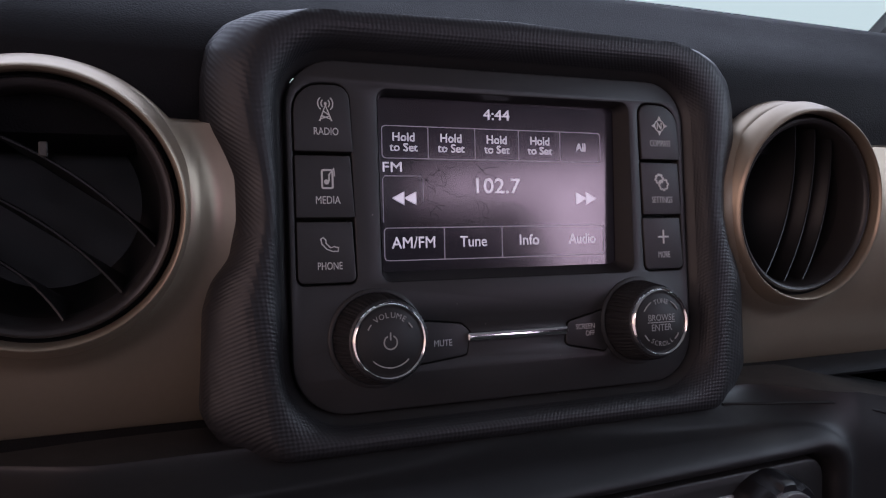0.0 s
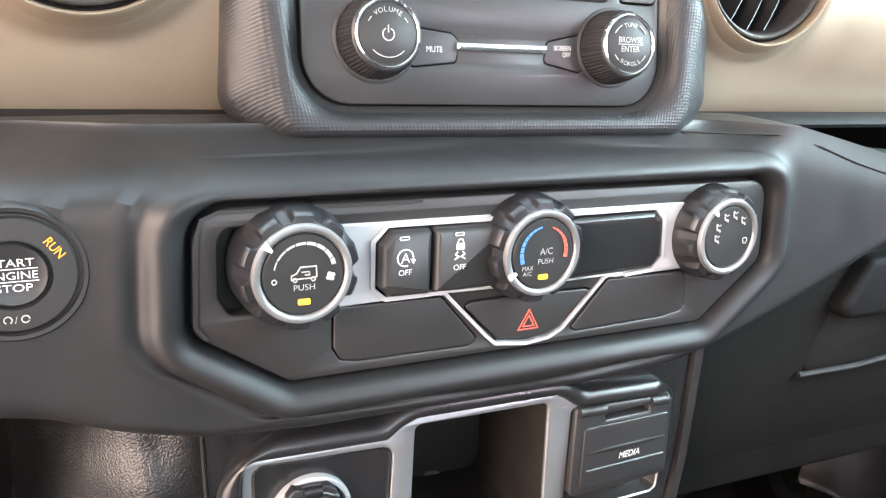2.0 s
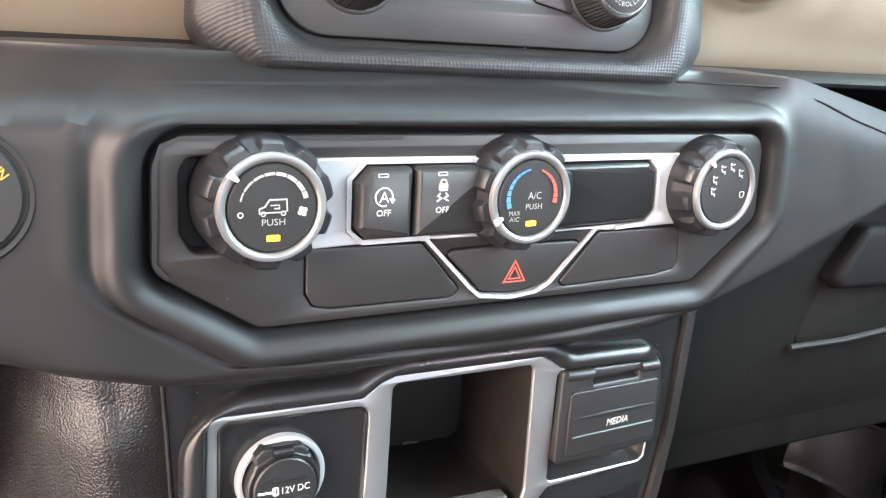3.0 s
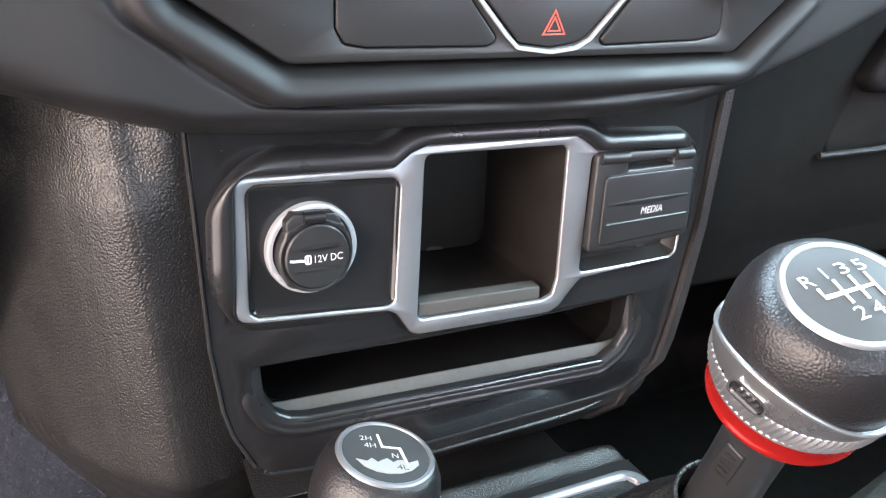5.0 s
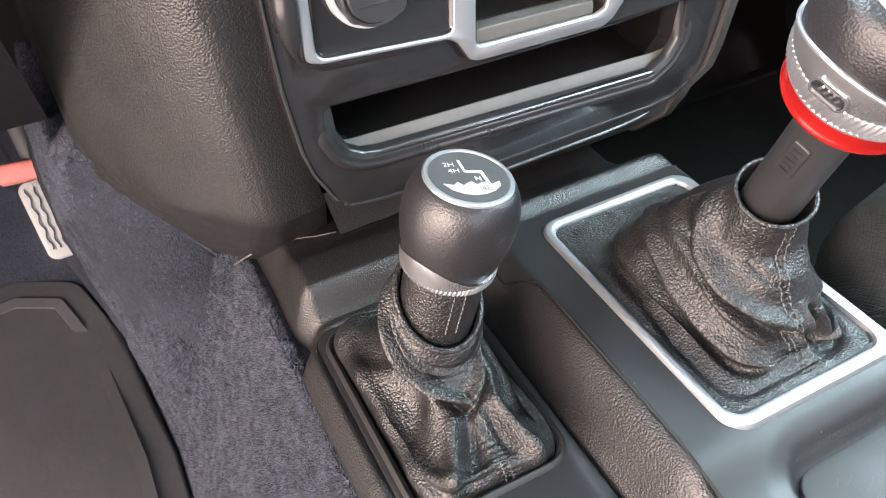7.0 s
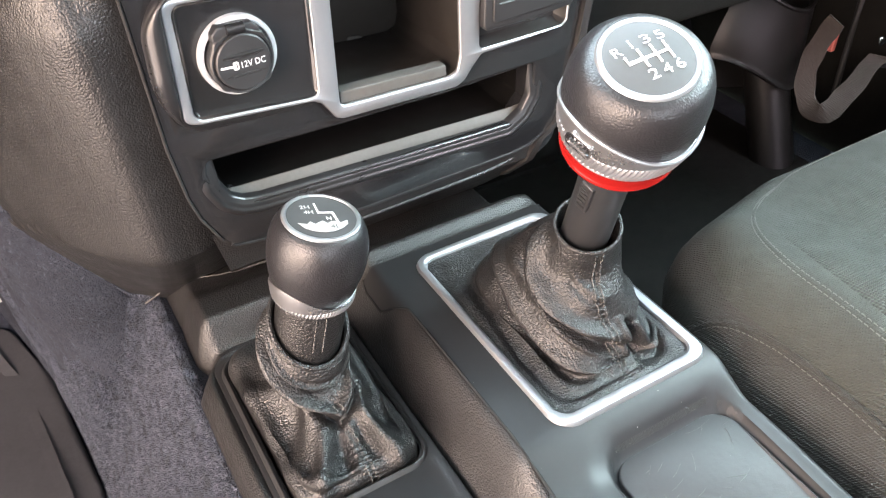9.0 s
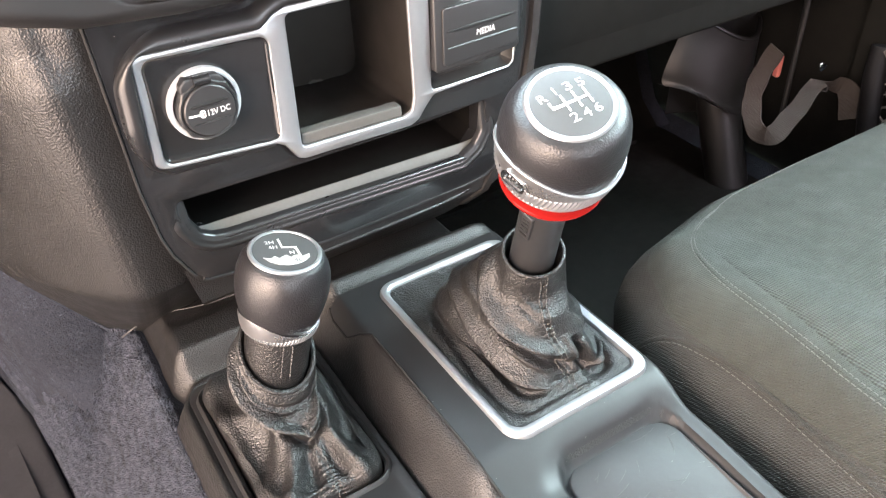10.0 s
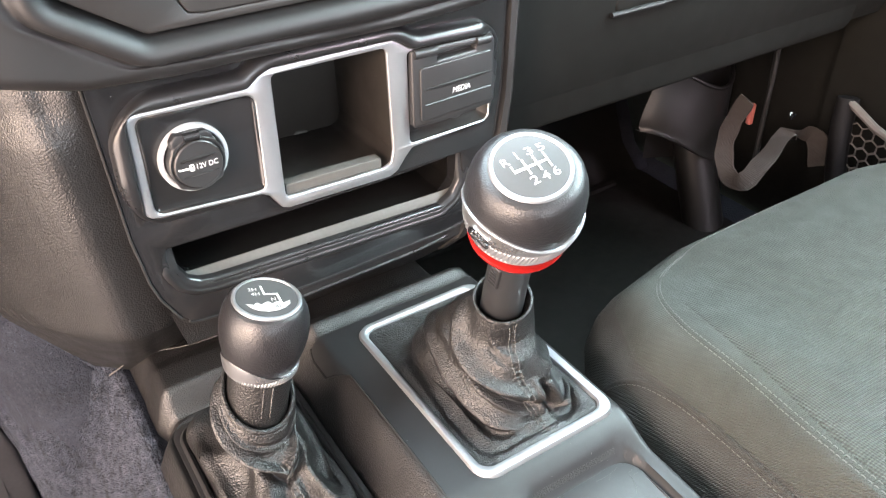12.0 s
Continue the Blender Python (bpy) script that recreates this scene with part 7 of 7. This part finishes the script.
# kick panel and front passenger door
door = thing("door_1", "black passenger door lining with pocket, strap and hinge", "car door", kind="structure")
b = Build()
b.grid([[(0.905 - 0.012 * math.sin((z) * 5), y, z) for y in [-0.75 + 1.15 * k / 20 for k in range(21)]] for z in [-0.02 + 0.74 * k / 20 for k in range(21)]])
part("lining", b, M_lower, door, "satin black door lining")
b = Build()
rows = []
for k in range(25):
    t = k / 24
    row = []
    for j in range(33):
        u = j / 32
        top = 0.262 - 0.038 * u - 0.026 * math.sin(math.pi * u)
        low = 0.165 - 0.050 * smooth(0.0, 0.6, u)
        z = top + (low - top) * t
        left = 0.752 - 0.030 * smooth(0.0, 1.0, t)
        row.append((left + (0.900 - left) * u, 0.556 - (0.044 + 0.012 * t) * math.sin(math.pi * u) ** 0.8 - 0.005 * math.exp(-((t - 1) / 0.03) ** 2), z))
    rows.append(row)
b.grid([[(x, y + 0.004, z - 0.004) for x, y, z in rows[0]]] + rows + [[(x, y + 0.012, z - 0.001) for x, y, z in rows[-1]]])
part("speaker_pod", b, M_kick, door, "rounded black kick panel pod")
b = Build()
tube(b, [Vector(p) + Vector((0, 0.001, 0.0)) for p in rows[0]], [0.0012 + 0.0022 * math.sin(math.pi * j / 32) for j in range(33)], 8)
part("pod_lip", b, M_kick, door, "rolled edge of the pod opening")
b = Build()
b.grid([[(0.745 + 0.16 * k / 12, 0.558 + 0.012 * j, 0.262 - 0.040 * k / 12 + 0.040 * j) for k in range(13)] for j in range(4)])
b.grid([[(0.745 + 0.16 * k / 12, 0.558 + 0.001 * j, 0.262 - 0.040 * k / 12 - 0.05 * j) for k in range(13)] for j in range(4)])
part("kick_gusset", b, M_kick, door, "black kick panel behind the pod")
b = Build()
b.loft([[Vector((0.836 + 0.032 * math.cos(a), 0.562 - 0.06 * k + 0.030 * math.sin(a), 0.150 - 0.155 * k)) for a in [2 * math.pi * j / 24 for j in range(24)]] for k in (0, 0.3, 0.6, 1.0)])
part("wiring_cover", b, M_kick, door, "rounded black cover below the pod")
b = Build()
b.grid([[(x, y, z) for y in (0.38, 0.5, 0.65, 0.85)] for x, z in ((0.935, -0.02), (0.925, 0.25), (0.915, 0.62))])
part("kick_panel", b, M_lower, door)
b = Build()
tube(b, [(0.866, 0.468, 0.330), (0.868, 0.466, 0.24), (0.868, 0.464, 0.16), (0.864, 0.460, 0.115)], 0.004, 8)
part("door_seal", b, M_dash, door, "black rubber door seal")
strap = thing("door_check_strap", "brown black fabric door check strap", "strap")
b = Build()
path = [Vector(p) for p in curve_through([(0.749, 0.415, 0.256), (0.747, 0.428, 0.217), (0.746, 0.43, 0.181), (0.744, 0.415, 0.152), (0.746, 0.392, 0.153), (0.774, 0.39, 0.175), (0.819, 0.398, 0.194), (0.85, 0.393, 0.191), (0.864, 0.38, 0.184), (0.866, 0.366, 0.15)], 46)]
rows = []
for i, p in enumerate(path):
    d = (path[min(i + 1, len(path) - 1)] - path[max(i - 1, 0)]).normalized()
    lean = 0.7 * math.sin(i * 0.16)
    half = 0.0105 + 0.0035 * smooth(14, 28, i) + 0.0008 * math.sin(i * 1.3)
    w = d.cross(Vector((1, 0, 0))).normalized() * half * math.cos(lean) + Vector((1, 0, 0)) * half * math.sin(lean)
    rows.append([p - w, p + w, p + w + Vector((0.002, 0, 0)), p - w + Vector((0.002, 0, 0))])
b.loft(rows, cap0=True, cap1=True)
part("webbing", b, M_web, strap)
b = Build()
tube(b, [(0.872, 0.428, 0.200), (0.868, 0.424, 0.196), (0.868, 0.420, 0.205)], 0.003, 8)
part("hook", b, M_chrome, strap, "small bright hook")
b = Build()
b.box(0.868, 0.876, 0.484, 0.493, 0.160, 0.192, 0.002)
part("red_tab", b, M_pink, strap, "faded red tab")
pocket = thing("door_net_pocket", "black framed grey net pocket on the door", "net pocket")
b = Build()
tube(b, [(0.868, 0.356, 0.250), (0.862, 0.352, 0.215), (0.862, 0.345, 0.17), (0.864, 0.335, 0.12)], 0.013, 10)
part("frame_post", b, M_pad, pocket)
b = Build()
tube(b, [(0.862, 0.350, 0.248), (0.862, 0.31, 0.228), (0.862, 0.22, 0.200), (0.862, 0.10, 0.195)], 0.005, 8)
part("hem", b, M_net, pocket)
b = Build()
for i in range(14):
    for j in range(8):
        cx_, cz_ = 0.335 - 0.016 * i - 0.008 * (j % 2), 0.215 - 0.0139 * j - 0.0005 * i
        hexa = [Vector((0.866, cx_ + 0.0088 * math.cos(math.pi / 3 * k + math.pi / 6), cz_ + 0.0088 * math.sin(math.pi / 3 * k + math.pi / 6))) for k in range(6)]
        tube(b, hexa, 0.0011, 4, closed=True)
tagged(part("net", b, M_net, pocket, "grey hexagonal net"), kind="stuff")

# ---- cabin shell that closes the place, with window openings ----
shell = thing("cabin_shell", "dark cabin sides, roof and rear with window openings", "car body", kind="structure")


def panel(name, x0, x1, y0, y1, z0, z1, material):
    b = Build()
    b.box(x0, x1, y0, y1, z0, z1, 0.004)
    part(name, b, material, shell)


panel("ceiling", -0.64, 0.96, -1.75, 0.36, 1.26, 1.30, M_roof)
panel("driver_sill", -0.66, -0.62, -1.75, -0.60, 0.0, 0.66, M_shell)
panel("driver_front_side", -0.66, -0.62, 0.40, 0.9, 0.0, 0.82, M_shell)
panel("driver_pillar", -0.66, -0.62, -0.72, -0.60, 0.6, 1.27, M_shell)
panel("passenger_side", 0.93, 0.97, -1.75, 0.40, 0.0, 0.74, M_shell)
panel("passenger_pillar", 0.93, 0.97, -0.62, -0.48, 0.7, 1.27, M_shell)
panel("passenger_front_side", 0.94, 0.98, 0.39, 0.9, 0.0, 0.82, M_shell)
panel("rear_wall", -0.64, 0.96, -1.79, -1.75, 0.0, 0.78, M_shell)
panel("rear_post_driver", -0.66, -0.50, -1.79, -1.70, 0.6, 1.30, M_shell)
panel("rear_post_passenger", 0.80, 0.97, -1.79, -1.70, 0.6, 1.30, M_shell)
panel("firewall", -0.66, 0.98, 0.86, 0.90, -0.01, 0.815, M_shell)
for x in (-0.62, 0.94):
    b = Build()
    tube(b, [(x, 0.86, 0.82), (x, 0.34, 1.28)], 0.03, 8)
    part("windshield_pillar", b, M_shell, shell)
ground = thing("ground", "plain pale ground outside the vehicle", "ground", kind="structure")
b = Build()
b.cap(b.ring([(-400, -400, -0.6), (400, -400, -0.6), (400, 400, -0.6), (-400, 400, -0.6)]))
part("ground_sheet", b, mat("pale_paving", (0.22, 0.21, 0.20), 0.9, vary=0.2, vscale=1.0), ground)

# pale evening haze beyond the windshield
backdrop = thing("backdrop", "pale bright evening sky beyond the windshield", "sky", kind="structure")
b = Build()
b.grid([[(-9 + 18 * k / 24, 9.0 - 0.02 * (k - 12) ** 2, z) for k in range(25)] for z in (-0.5, 1.0, 2.5, 4.5, 7.0)])
M_haze = mat("glowing_haze", (0.5, 0.55, 0.55), 0.9, vary=0.1, emit=(0.66, 0.95, 0.86, 6.0))
part("haze_sheet", b, M_haze, backdrop)


# ---- dust and lint lying on the plastics ----
def specks(name, targets, count, seed, inside):
    rnd = random.Random(seed)
    spots = []
    for ob in targets:
        mw = ob.matrix_world
        spots += [(mw @ p.center, (mw.to_3x3() @ p.normal).normalized(), p.area) for p in ob.data.polygons if inside(mw @ p.center)]
    total = list(itertools.accumulate(s[2] for s in spots))
    b = Build()
    for c, n, area_ in rnd.choices(spots, cum_weights=total, k=count):
        t = n.orthogonal().normalized()
        s = n.cross(t)
        o = c + (t * rnd.uniform(-0.5, 0.5) + s * rnd.uniform(-0.5, 0.5)) * math.sqrt(area_) + n * 0.00012
        r, long = rnd.choice((0.00008, 0.00010, 0.00013, 0.00018)), rnd.choice((1, 1, 1.4, 3))
        a0 = rnd.uniform(0, 6.28)
        ring = []
        for k in range(5):
            a = a0 + 2 * math.pi * k / 5
            q = r * rnd.uniform(0.6, 1.3)
            ring.append(o + t * (q * math.cos(a) * long) + s * (q * math.sin(a) / (long ** 0.5)))
        i = b.ring(ring)
        j = len(b.v)
        b.v.append(tuple(o + n * r * 0.8))
        b.f += [(i[k], i[(k + 1) % 5], j) for k in range(5)]
    tagged(part(name, b, M_dust, None, "pale dust and lint specks on the black plastic"), "pale dust and lint specks on black plastic", "dust", kind="stuff")


M_dust = mat("pale_dust", (0.42, 0.40, 0.37), 0.9, vary=0.4, vscale=200)
pick = lambda *names: [o for o in bpy.data.objects if o.type == "MESH" and o.name.split(".")[0] in names]
near = lambda p: -0.09 < p.x < 0.40 and 0.0 < p.y < 0.40 and p.z > 0.22
specks("dust_specks", pick("middle_moulding", "panel", "hood", "socket_panel", "face_plate"), 260, 21, near)
specks("dust_specks", pick("body", "deck", "lever_plate", "boot_rim", "tray", "pad"), 340, 22, near)
